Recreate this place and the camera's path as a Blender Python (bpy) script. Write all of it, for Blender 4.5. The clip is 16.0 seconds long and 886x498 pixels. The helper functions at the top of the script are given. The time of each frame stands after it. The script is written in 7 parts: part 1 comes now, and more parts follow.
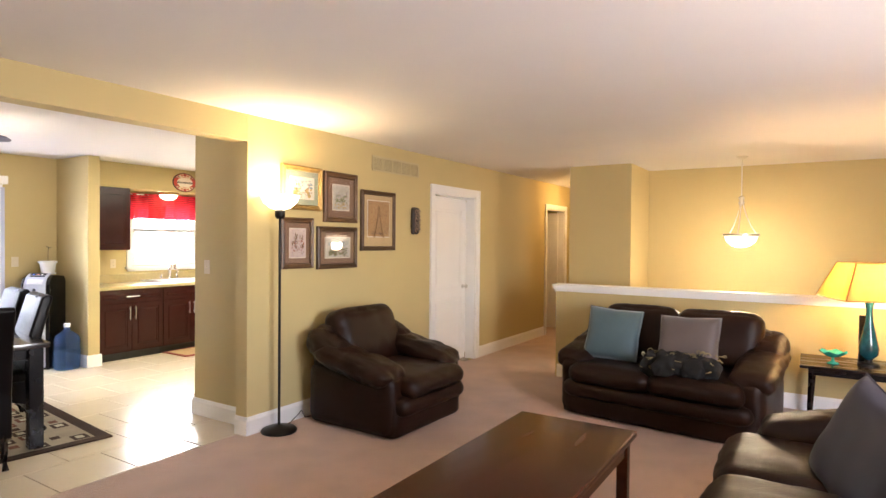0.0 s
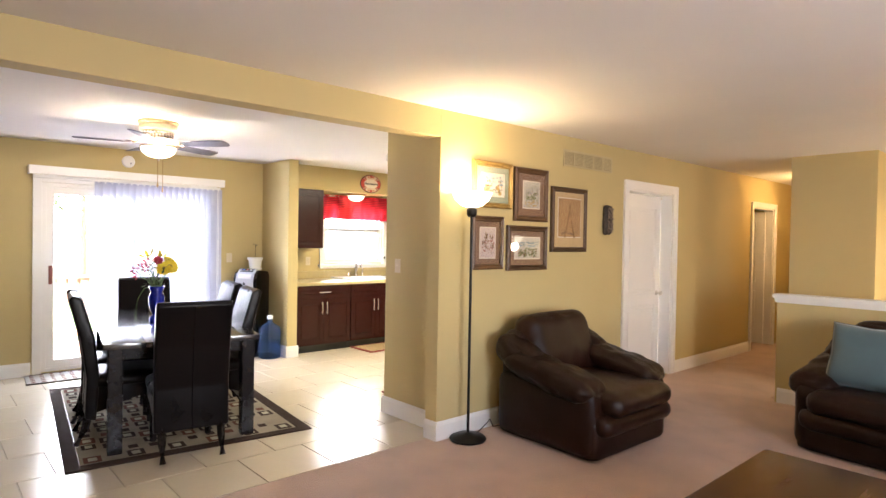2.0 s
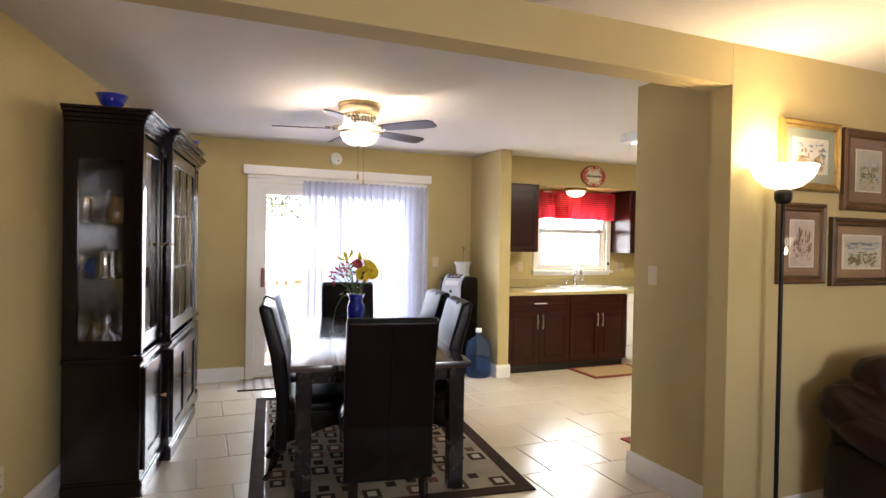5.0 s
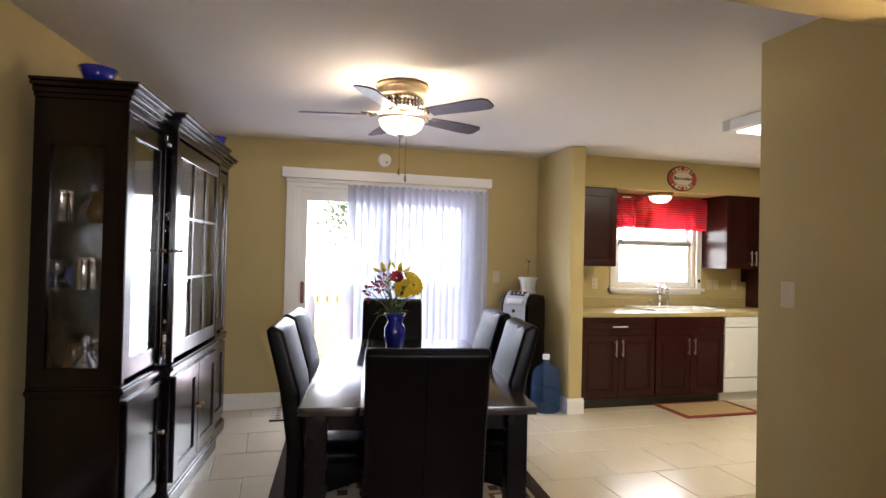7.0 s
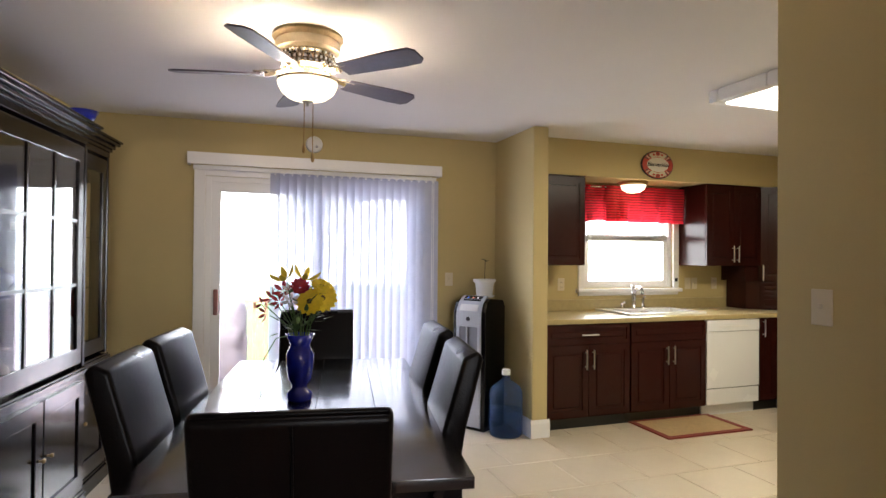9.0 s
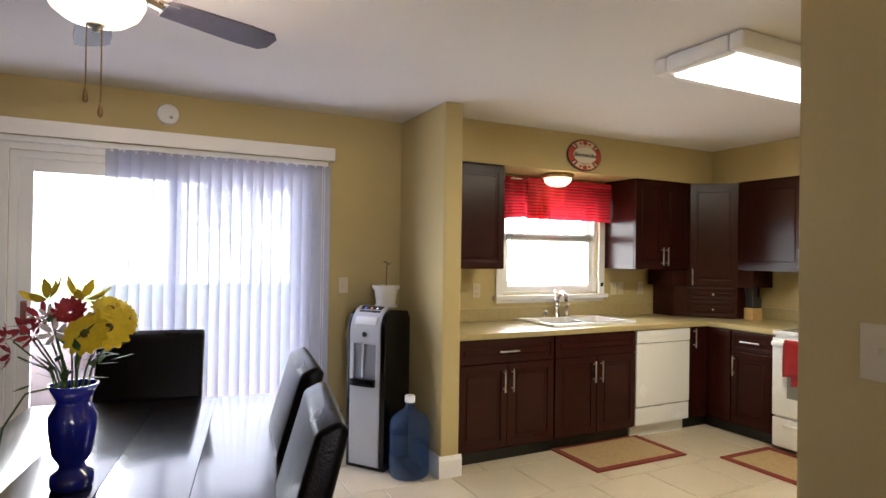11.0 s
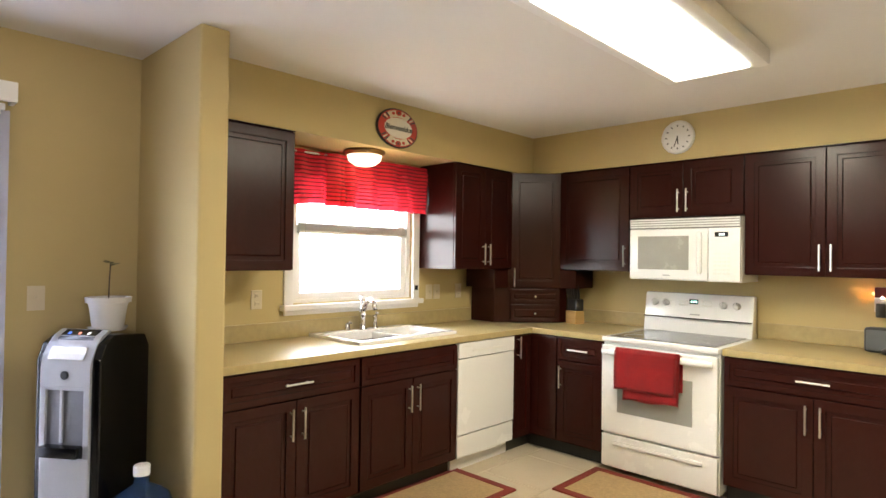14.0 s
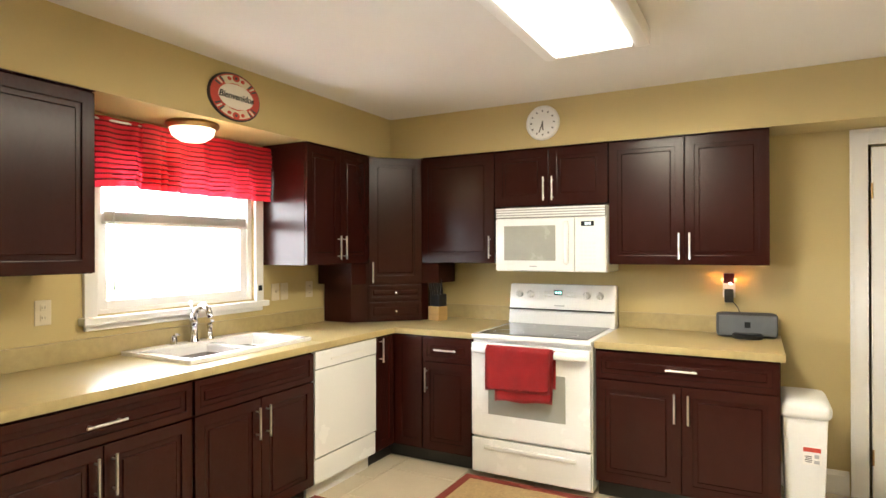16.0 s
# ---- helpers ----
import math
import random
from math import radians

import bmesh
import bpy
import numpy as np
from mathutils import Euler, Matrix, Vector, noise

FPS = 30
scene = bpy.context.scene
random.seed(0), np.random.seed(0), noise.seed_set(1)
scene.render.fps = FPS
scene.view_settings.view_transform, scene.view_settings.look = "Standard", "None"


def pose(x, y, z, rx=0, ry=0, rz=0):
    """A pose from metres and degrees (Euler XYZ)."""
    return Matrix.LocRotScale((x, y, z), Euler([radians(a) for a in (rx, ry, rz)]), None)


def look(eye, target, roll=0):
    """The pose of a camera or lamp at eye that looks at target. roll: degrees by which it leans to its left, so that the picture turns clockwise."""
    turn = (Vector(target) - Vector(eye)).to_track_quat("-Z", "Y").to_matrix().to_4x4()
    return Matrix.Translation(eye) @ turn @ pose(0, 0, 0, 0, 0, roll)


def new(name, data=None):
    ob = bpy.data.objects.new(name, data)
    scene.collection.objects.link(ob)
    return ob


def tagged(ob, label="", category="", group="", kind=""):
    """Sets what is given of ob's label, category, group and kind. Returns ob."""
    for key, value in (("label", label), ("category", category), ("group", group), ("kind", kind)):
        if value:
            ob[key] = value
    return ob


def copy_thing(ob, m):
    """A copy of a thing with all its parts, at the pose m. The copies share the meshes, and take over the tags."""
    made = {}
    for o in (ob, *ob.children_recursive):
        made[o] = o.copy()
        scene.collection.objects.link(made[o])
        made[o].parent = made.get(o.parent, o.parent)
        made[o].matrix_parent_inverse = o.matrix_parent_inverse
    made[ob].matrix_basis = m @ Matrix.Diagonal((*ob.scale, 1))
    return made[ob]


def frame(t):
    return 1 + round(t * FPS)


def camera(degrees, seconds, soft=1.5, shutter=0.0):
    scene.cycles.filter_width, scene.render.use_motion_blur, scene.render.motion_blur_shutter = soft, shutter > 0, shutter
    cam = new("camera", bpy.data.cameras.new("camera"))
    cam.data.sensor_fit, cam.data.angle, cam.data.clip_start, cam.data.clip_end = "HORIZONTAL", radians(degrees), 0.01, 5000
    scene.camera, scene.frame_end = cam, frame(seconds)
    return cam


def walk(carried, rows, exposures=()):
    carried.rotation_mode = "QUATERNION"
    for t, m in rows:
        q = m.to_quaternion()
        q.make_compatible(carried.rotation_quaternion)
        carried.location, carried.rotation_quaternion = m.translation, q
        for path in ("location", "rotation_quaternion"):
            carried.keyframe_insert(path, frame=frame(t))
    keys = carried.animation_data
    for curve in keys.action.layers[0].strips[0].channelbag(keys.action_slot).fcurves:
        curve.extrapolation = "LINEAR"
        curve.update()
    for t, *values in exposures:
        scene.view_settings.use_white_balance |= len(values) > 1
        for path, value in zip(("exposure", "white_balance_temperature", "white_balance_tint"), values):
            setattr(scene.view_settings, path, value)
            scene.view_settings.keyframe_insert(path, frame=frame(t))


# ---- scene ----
cam = camera(74.2, 16.0)
PATH = [
    (0, (0.202, 0.064, 1.51), (-0.864, 1.756, 1.481), 0.5),
    (0.5, (0.158, 0.071, 1.506), (-1.036, 1.675, 1.476), 0.5),
    (1, (0.06, 0.111, 1.493), (-1.254, 1.618, 1.464), 0.8),
    (1.5, (-0.072, 0.152, 1.498), (-1.481, 1.572, 1.468), 0.9),
    (2, (-0.21, 0.172, 1.492), (-1.695, 1.511, 1.462), 1.0),
    (2.5, (-0.314, 0.188, 1.484), (-1.881, 1.43, 1.461), 1.0),
    (3, (-0.453, 0.232, 1.481), (-2.104, 1.361, 1.46), 1.1),
    (3.5, (-0.681, 0.333, 1.469), (-2.406, 1.345, 1.449), 1.1),
    (4, (-0.867, 0.416, 1.46), (-2.645, 1.332, 1.445), 0.9),
    (4.2, (-0.951, 0.458, 1.467), (-2.747, 1.337, 1.444), 0.9),
    (6.3, (-1.812, 0.856, 1.406), (-3.708, 1.49, 1.434), 1.3),
    (6.5, (-1.866, 0.887, 1.402), (-3.771, 1.494, 1.434), 1.3),
    (7, (-2.035, 0.977, 1.399), (-3.956, 1.533, 1.43), 1.3),
    (7.5, (-2.215, 1.061, 1.397), (-4.147, 1.577, 1.427), 1.2),
    (8, (-2.354, 1.169, 1.398), (-4.289, 1.676, 1.425), 1.0),
    (8.5, (-2.549, 1.327, 1.41), (-4.461, 1.913, 1.432), 0.7),
    (9, (-2.74, 1.425, 1.424), (-4.631, 2.077, 1.448), 0.5),
    (11.5, (-3.621, 1.968, 1.457), (-5.361, 2.953, 1.487), 0.9),
    (12, (-3.763, 2.071, 1.422), (-5.459, 3.131, 1.466), 0.9),
    (12.5, (-3.924, 2.195, 1.431), (-5.57, 3.33, 1.468), 1.1),
    (13, (-4.078, 2.298, 1.44), (-5.627, 3.563, 1.476), 1.0),
    (13.5, (-4.182, 2.39, 1.434), (-5.651, 3.746, 1.469), 1.0),
    (14, (-4.312, 2.504, 1.438), (-5.702, 3.942, 1.467), 0.8),
    (14.5, (-4.394, 2.609, 1.439), (-5.712, 4.113, 1.464), 0.6),
    (15, (-4.467, 2.678, 1.444), (-5.712, 4.243, 1.463), 0.5),
    (15.5, (-4.603, 2.752, 1.454), (-5.708, 4.418, 1.464), 0.1),
    (16, (-4.7, 2.785, 1.449), (-5.65, 4.545, 1.452), -0.2),
]
EXPOSURES = [(0.0, 3.6), (2.5, 3.5), (4.0, 3.06), (6.5, 2.55), (8.0, 2.28), (9.0, 2.25), (11.5, 2.26), (12.5, 2.38), (16.0, 2.88)]
walk(cam, [(t, look(eye, target, roll)) for t, eye, target, roll in PATH], EXPOSURES)

# ---- world and light ----
world = bpy.data.worlds.new("world")
scene.world = world
world.use_nodes = True
wn = world.node_tree
sky = wn.nodes.new("ShaderNodeTexSky")
sky.sky_type = "NISHITA"
sky.sun_disc = False
sky.sun_elevation, sky.sun_rotation = radians(52), radians(119)
wn.links.new(sky.outputs[0], wn.nodes["Background"].inputs[0])
wn.nodes["Background"].inputs[1].default_value = 0.15


def lamp(name, kind, energy, color, m, size=0.1, size_y=None, spot=None):
    data = bpy.data.lights.new(name, kind)
    data.energy, data.color = energy, color
    if kind == "AREA":
        data.size = size
        if size_y:
            data.shape, data.size_y = "RECTANGLE", size_y
    elif kind == "SUN":
        data.angle = size
    else:
        data.shadow_soft_size = size
    if spot:
        data.spot_size, data.spot_blend = radians(spot), 0.6
    ob = new(name, data)
    ob.matrix_world = m
    return ob


WARM, TUNGSTEN, COOL = (1.0, 0.72, 0.40), (1.0, 0.64, 0.30), (0.92, 0.95, 1.0)
lamp("sun", "SUN", 5.0, (1.0, 0.96, 0.9), look((16, -9, 24), (0, 0, 0)), radians(12))
# daylight through the openings
lamp("slider_daylight", "AREA", 13.5, (0.75, 0.77, 1.0), look((-7.75, 2.03, 1.15), (-4, 2.0, 0.9)), 1.7, 1.9)
lamp("kitchen_window_daylight", "AREA", 6, COOL, look((-7.78, 5.05, 1.5), (-4, 5.0, 1.0)), 0.95, 0.7)
lamp("living_window_daylight", "AREA", 18.5, (0.90, 0.885, 1.0), look((2.68, 1.6, 1.5), (-2, 2.4, 1.1)), 1.9, 1.3)
# lamps of the rooms
lamp("torchiere_bulb", "POINT", 2.7, (1.0, 0.76, 0.48), pose(-3.32, 3.26, 1.89), 0.09)
lamp("table_lamp_bulb", "POINT", 4, TUNGSTEN, pose(0.6, 5.85, 1.2), 0.05)
lamp("pendant_bulb", "POINT", 6.5, (1.0, 0.78, 0.55), pose(-0.46, 7.25, 1.42), 0.08)
for a in (1.0, 3.1, 5.2):
    lamp("fan_light_bulb", "POINT", 2.0, (1.0, 0.81, 0.64), pose(-5.57 + 0.122 * math.cos(a), 1.715 + 0.122 * math.sin(a), 2.262), 0.014)
lamp("box_light_tube", "AREA", 8.5, (1.0, 0.91, 0.70), look((-5.38, 4.9, 2.355), (-5.38, 4.9, 0)), 0.32, 1.2)
lamp("dome_light_bulb", "POINT", 0.5, WARM, pose(-7.36, 4.95, 2.02), 0.05)
lamp("hall_light", "POINT", 2.6, TUNGSTEN, pose(-2.75, 9.3, 2.2), 0.08)



# ---- materials ----
def mat(name, color, rough=0.6, metal=0.0, vary=0.08, scale=6.0, fine=60.0, bump=0.05, emit=0.0, coat=0.0, spec=0.5, island=0.0, stretch=None, sheen=0.0, emit_color=None, rough_vary=0.08):
    m = bpy.data.materials.new(name)
    m.use_nodes = True
    nt = m.node_tree
    b = nt.nodes["Principled BSDF"]
    b.inputs["Roughness"].default_value = rough
    b.inputs["Metallic"].default_value = metal
    b.inputs["Specular IOR Level"].default_value = spec
    if coat:
        b.inputs["Coat Weight"].default_value = coat
        b.inputs["Coat Roughness"].default_value = 0.12
    if sheen:
        b.inputs["Sheen Weight"].default_value = sheen
    if emit:
        b.inputs["Emission Color"].default_value = (*(emit_color or color), 1)
        b.inputs["Emission Strength"].default_value = emit
    tc = nt.nodes.new("ShaderNodeTexCoord")
    vec = tc.outputs["Object"]
    if stretch:
        mp = nt.nodes.new("ShaderNodeMapping")
        mp.inputs["Scale"].default_value = stretch
        nt.links.new(vec, mp.inputs["Vector"])
        vec = mp.outputs["Vector"]
    n1 = nt.nodes.new("ShaderNodeTexNoise")
    n1.inputs["Scale"].default_value, n1.inputs["Detail"].default_value = scale, 4
    n2 = nt.nodes.new("ShaderNodeTexNoise")
    n2.inputs["Scale"].default_value, n2.inputs["Detail"].default_value = fine, 3
    nt.links.new(vec, n1.inputs["Vector"])
    nt.links.new(vec, n2.inputs["Vector"])
    add = nt.nodes.new("ShaderNodeMath")
    add.operation = "MULTIPLY_ADD"
    nt.links.new(n2.outputs["Fac"], add.inputs[0])
    add.inputs[1].default_value = 0.5
    nt.links.new(n1.outputs["Fac"], add.inputs[2])
    last = add.outputs[0]
    if island:
        oi = nt.nodes.new("ShaderNodeObjectInfo")
        a2 = nt.nodes.new("ShaderNodeMath")
        a2.operation = "MULTIPLY_ADD"
        nt.links.new(oi.outputs["Random"], a2.inputs[0])
        a2.inputs[1].default_value = island
        nt.links.new(last, a2.inputs[2])
        last = a2.outputs[0]
    ramp = nt.nodes.new("ShaderNodeMapRange")
    ramp.inputs["From Min"].default_value, ramp.inputs["From Max"].default_value = 0.45, 1.05 + island
    ramp.inputs["To Min"].default_value, ramp.inputs["To Max"].default_value = 1 - vary, 1 + vary
    nt.links.new(last, ramp.inputs["Value"])
    mul = nt.nodes.new("ShaderNodeVectorMath")
    mul.operation = "SCALE"
    mul.inputs[0].default_value = color
    nt.links.new(ramp.outputs[0], mul.inputs["Scale"])
    nt.links.new(mul.outputs[0], b.inputs["Base Color"])
    rr = nt.nodes.new("ShaderNodeMapRange")
    rr.inputs["To Min"].default_value, rr.inputs["To Max"].default_value = max(rough - rough_vary, 0.02), min(rough + rough_vary, 1)
    nt.links.new(n1.outputs["Fac"], rr.inputs["Value"])
    nt.links.new(rr.outputs[0], b.inputs["Roughness"])
    if bump:
        bp = nt.nodes.new("ShaderNodeBump")
        bp.inputs["Strength"].default_value, bp.inputs["Distance"].default_value = bump, 0.01
        nt.links.new(n2.outputs["Fac"], bp.inputs["Height"])
        nt.links.new(bp.outputs[0], b.inputs["Normal"])
    return m


def glass(name, color=(1, 1, 1), rough=0.0, thin=True, tint=0.06):
    """A clear pane: mostly see-through, with a gloss by Fresnel."""
    m = bpy.data.materials.new(name)
    m.use_nodes = True
    nt = m.node_tree
    if not thin:
        b = nt.nodes["Principled BSDF"]
        b.inputs["Base Color"].default_value = (*color, 1)
        b.inputs["Transmission Weight"].default_value = 1
        b.inputs["Roughness"].default_value = rough
        b.inputs["IOR"].default_value = 1.3
        return m
    nt.nodes.remove(nt.nodes["Principled BSDF"])
    tr, gl, lw, pw, fr, mx = (nt.nodes.new("ShaderNode" + k) for k in ("BsdfTransparent", "BsdfGlossy", "LayerWeight", "Math", "Math", "MixShader"))
    tr.inputs["Color"].default_value = (*color, 1)
    gl.inputs["Roughness"].default_value = 0.01
    lw.inputs["Blend"].default_value = 0.5
    pw.operation, fr.operation = "POWER", "MULTIPLY_ADD"
    pw.inputs[1].default_value, fr.inputs[1].default_value, fr.inputs[2].default_value = 4.0, 0.85, 0.035
    nt.links.new(lw.outputs["Facing"], pw.inputs[0])
    nt.links.new(pw.outputs[0], fr.inputs[0])
    nt.links.new(fr.outputs[0], mx.inputs[0])
    nt.links.new(tr.outputs[0], mx.inputs[1])
    nt.links.new(gl.outputs[0], mx.inputs[2])
    nt.links.new(mx.outputs[0], nt.nodes["Material Output"].inputs[0])
    return m


def sheer(name, color, part=0.5, clear=0.5, rough=0.8):
    """A translucent fabric that lets some light straight through."""
    m = translucent(name, color, part, rough)
    nt = m.node_tree
    body = nt.nodes["Material Output"].inputs[0].links[0].from_socket
    tr, mx = nt.nodes.new("ShaderNodeBsdfTransparent"), nt.nodes.new("ShaderNodeMixShader")
    mx.inputs[0].default_value = clear
    nt.links.new(body, mx.inputs[1])
    nt.links.new(tr.outputs[0], mx.inputs[2])
    nt.links.new(mx.outputs[0], nt.nodes["Material Output"].inputs[0])
    return m


def translucent(name, color, part=0.5, rough=0.8):
    m = mat(name, color, rough, vary=0.05, scale=12, fine=180, bump=0.05)
    nt = m.node_tree
    t, mx = nt.nodes.new("ShaderNodeBsdfTranslucent"), nt.nodes.new("ShaderNodeMixShader")
    t.inputs["Color"].default_value = (*color, 1)
    mx.inputs[0].default_value = part
    nt.links.new(nt.nodes["Principled BSDF"].outputs[0], mx.inputs[1])
    nt.links.new(t.outputs[0], mx.inputs[2])
    nt.links.new(mx.outputs[0], nt.nodes["Material Output"].inputs[0])
    return m


M_WALL = mat("wall_paint", (0.510, 0.412, 0.200), 0.75, vary=0.04, scale=1.6, fine=220, bump=0.06, spec=0.3)
M_CEIL = mat("ceiling_paint", (0.74, 0.72, 0.70), 0.9, vary=0.03, scale=1.2, fine=260, bump=0.08, spec=0.2)
M_TRIM = mat("white_trim_paint", (0.80, 0.79, 0.77), 0.35, vary=0.03, scale=3, fine=90, bump=0.02)
M_CARPET = mat("beige_carpet", (0.53, 0.37, 0.285), 1.0, vary=0.16, scale=3.5, fine=420, bump=0.7, spec=0.1, sheen=0.3)
M_TILE = mat("cream_floor_tile", (0.60, 0.515, 0.385), 0.24, spec=0.55, rough_vary=0.015, vary=0.045, scale=5, fine=36, bump=0.0, island=0.25)
M_GROUT = mat("tile_grout", (0.38, 0.33, 0.25), 0.9, vary=0.12, scale=9, fine=200, bump=0.2)
M_CHERRY = mat("dark_cherry_cabinet", (0.029, 0.0062, 0.0044), 0.25, spec=0.22, vary=0.12, scale=1.6, fine=26, bump=0.0, rough_vary=0.03, stretch=(3, 3, 0.8))
M_ESPRESSO = mat("espresso_wood", (0.006, 0.0036, 0.0036), 0.27, spec=0.3, vary=0.3, scale=2.2, fine=30, bump=0.0, rough_vary=0.03, stretch=(1.2, 8, 8))
M_HUTCH = mat("dark_mahogany_hutch", (0.0050, 0.0022, 0.0024), 0.17, spec=0.36, vary=0.3, scale=2.2, fine=26, bump=0.0, rough_vary=0.03, stretch=(7, 7, 0.8))
M_LEATHER = mat("brown_leather", (0.0150, 0.0054, 0.0030), 0.36, spec=0.20, vary=0.22, scale=4, fine=150, bump=0.28)
M_BLACKLEATHER = mat("black_brown_leather", (0.0040, 0.0026, 0.0026), 0.30, spec=0.14, vary=0.15, scale=5, fine=150, bump=0.12)
M_TABLE = mat("coffee_table_wood", (0.042, 0.0110, 0.0050), 0.24, spec=0.12, vary=0.3, scale=2, fine=24, bump=0.02, coat=0.15, stretch=(9, 1, 9))
M_COUNTER = mat("tan_laminate", (0.42, 0.335, 0.160), 0.34, vary=0.10, scale=30, fine=220, bump=0.02)
M_WHITE = mat("white_enamel", (0.80, 0.81, 0.81), 0.25, vary=0.02, scale=3, fine=60, bump=0.0, coat=0.3)
M_WHITE2 = mat("white_plastic", (0.75, 0.75, 0.73), 0.45, vary=0.03, scale=5, fine=80, bump=0.02)
M_PORCELAIN = mat("white_sink_enamel", (0.90, 0.90, 0.88), 0.15, vary=0.02, scale=3, fine=60, bump=0.0, coat=0.5)
M_CHROME = mat("chrome", (0.75, 0.75, 0.76), 0.14, 1.0, vary=0.03, scale=5, fine=60, bump=0.0)
M_NICKEL = mat("brushed_nickel", (0.62, 0.60, 0.56), 0.32, 1.0, vary=0.06, scale=9, fine=160, bump=0.03)
M_BRASS = mat("antique_brass", (0.42, 0.28, 0.13), 0.35, 1.0, vary=0.2, scale=9, fine=90, bump=0.05)
M_BLACK = mat("black_plastic", (0.012, 0.012, 0.013), 0.35, vary=0.15, scale=8, fine=120, bump=0.03)
M_GLOSSBLACK = mat("glossy_black_plastic", (0.004, 0.004, 0.0045), 0.16, spec=0.35, vary=0.15, scale=8, fine=90, bump=0.0)
M_BLACKMETAL = mat("black_metal", (0.014, 0.012, 0.011), 0.42, 0.6, vary=0.15, scale=8, fine=90, bump=0.03)
M_DARK = mat("dark_glass", (0.02, 0.022, 0.024), 0.06, vary=0.05, scale=4, fine=40, bump=0.0)
M_SILVER = mat("silver_plastic", (0.40, 0.41, 0.43), 0.35, 0.25, vary=0.05, scale=8, fine=90, bump=0.02)

M_PANE = glass("window_pane")
M_TABLETOP = mat("polished_espresso_top", (0.010, 0.006, 0.006), 0.26, spec=0.9, coat=1.0, vary=0.2, scale=2.2, fine=30, bump=0.0, rough_vary=0.015, stretch=(1.2, 8, 8))
M_CLEAR = glass("clear_glass", (0.9, 0.93, 0.95))
M_SHELFGLASS = glass("shelf_glass", (0.72, 0.80, 0.80))
M_BLUEGLASS = mat("cobalt_glass", (0.010, 0.018, 0.30), 0.08, vary=0.2, scale=6, fine=40, bump=0.0, coat=0.5)
M_MIRROR = mat("hutch_mirror_back", (0.30, 0.32, 0.34), 0.02, 1.0, vary=0.02, scale=3, fine=40, bump=0.0)
M_SHADE_GLOW = mat("lit_frosted_glass", (0.95, 0.9, 0.8), 0.5, vary=0.02, scale=6, fine=60, bump=0.0, emit=0.5, emit_color=(1.0, 0.84, 0.58))
M_BOX_GLOW = mat("lit_diffuser", (0.95, 0.93, 0.9), 0.5, vary=0.02, scale=6, fine=60, bump=0.0, emit=0.75, emit_color=(1.0, 0.96, 0.87))
M_GRASS = mat("lawn", (0.07, 0.12, 0.03), 0.95, vary=0.35, scale=0.6, fine=18, bump=0.4)
M_DECK = mat("red_deck_wood", (0.40, 0.22, 0.15), 0.7, vary=0.2, scale=4, fine=40, bump=0.1, stretch=(1, 8, 8))
M_LEAF = mat("foliage", (0.10, 0.12, 0.07), 0.8, vary=0.4, scale=2, fine=18, bump=0.2)
M_BARK = mat("bark", (0.10, 0.075, 0.05), 0.9, vary=0.3, scale=5, fine=50, bump=0.5)
M_SIDING = mat("house_siding", (0.6, 0.58, 0.52), 0.7, vary=0.06, scale=2, fine=50, bump=0.05)


# ---- mesh helpers ----
def bm_box(x0, y0, z0, x1, y1, z1, bev=0.0, seg=2, bm=None):
    src = bmesh.new()
    bmesh.ops.create_cube(src, size=1)
    for v in src.verts:
        v.co = Vector(((x0 + x1) / 2 + v.co.x * (x1 - x0), (y0 + y1) / 2 + v.co.y * (y1 - y0), (z0 + z1) / 2 + v.co.z * (z1 - z0)))
    if bev:
        bmesh.ops.bevel(src, geom=src.edges[:], offset=bev, segments=seg, profile=0.6, affect="EDGES")
    return merge(bm, src)


def merge(bm, src, m=None):
    if m is not None:
        bmesh.ops.transform(src, matrix=m, verts=src.verts[:])
    if bm is None:
        return src
    tmp = bpy.data.meshes.new("tmp")
    src.to_mesh(tmp)
    src.free()
    bm.from_mesh(tmp)
    bpy.data.meshes.remove(tmp)
    return bm


def bm_boxes(*boxes, bev=0.0):
    bm = bmesh.new()
    for b in boxes:
        bm_box(*b, bev=bev, bm=bm)
    return bm


def bm_frame(x0, x1, z0, z1, r, y0, y1, rb=None, rt=None, bev=0.003, m=None):
    """A mitred rectangular frame in the xz plane, r wide, between y0 and y1."""
    rb, rt = rb or r, rt or r
    src = bmesh.new()
    outer = [(x0, z0), (x1, z0), (x1, z1), (x0, z1)]
    inner = [(x0 + r, z0 + rb), (x1 - r, z0 + rb), (x1 - r, z1 - rt), (x0 + r, z1 - rt)]
    o0, i0, o1, i1 = ([src.verts.new((x, y, z)) for x, z in loop] for loop, y in ((outer, y0), (inner, y0), (outer, y1), (inner, y1)))
    for k in range(4):
        j = (k + 1) % 4
        for q in ((o0[k], o0[j], i0[j], i0[k]), (o1[k], i1[k], i1[j], o1[j]), (o0[k], o1[k], o1[j], o0[j]), (i0[k], i0[j], i1[j], i1[k])):
            src.faces.new(q)
    bmesh.ops.recalc_face_normals(src, faces=src.faces[:])
    if bev:
        sharp = [e for e in src.edges if e.calc_face_angle(0) > 0.2]
        bmesh.ops.bevel(src, geom=sharp, offset=bev, segments=2, profile=0.6, affect="EDGES")
    return merge(None, src, m)


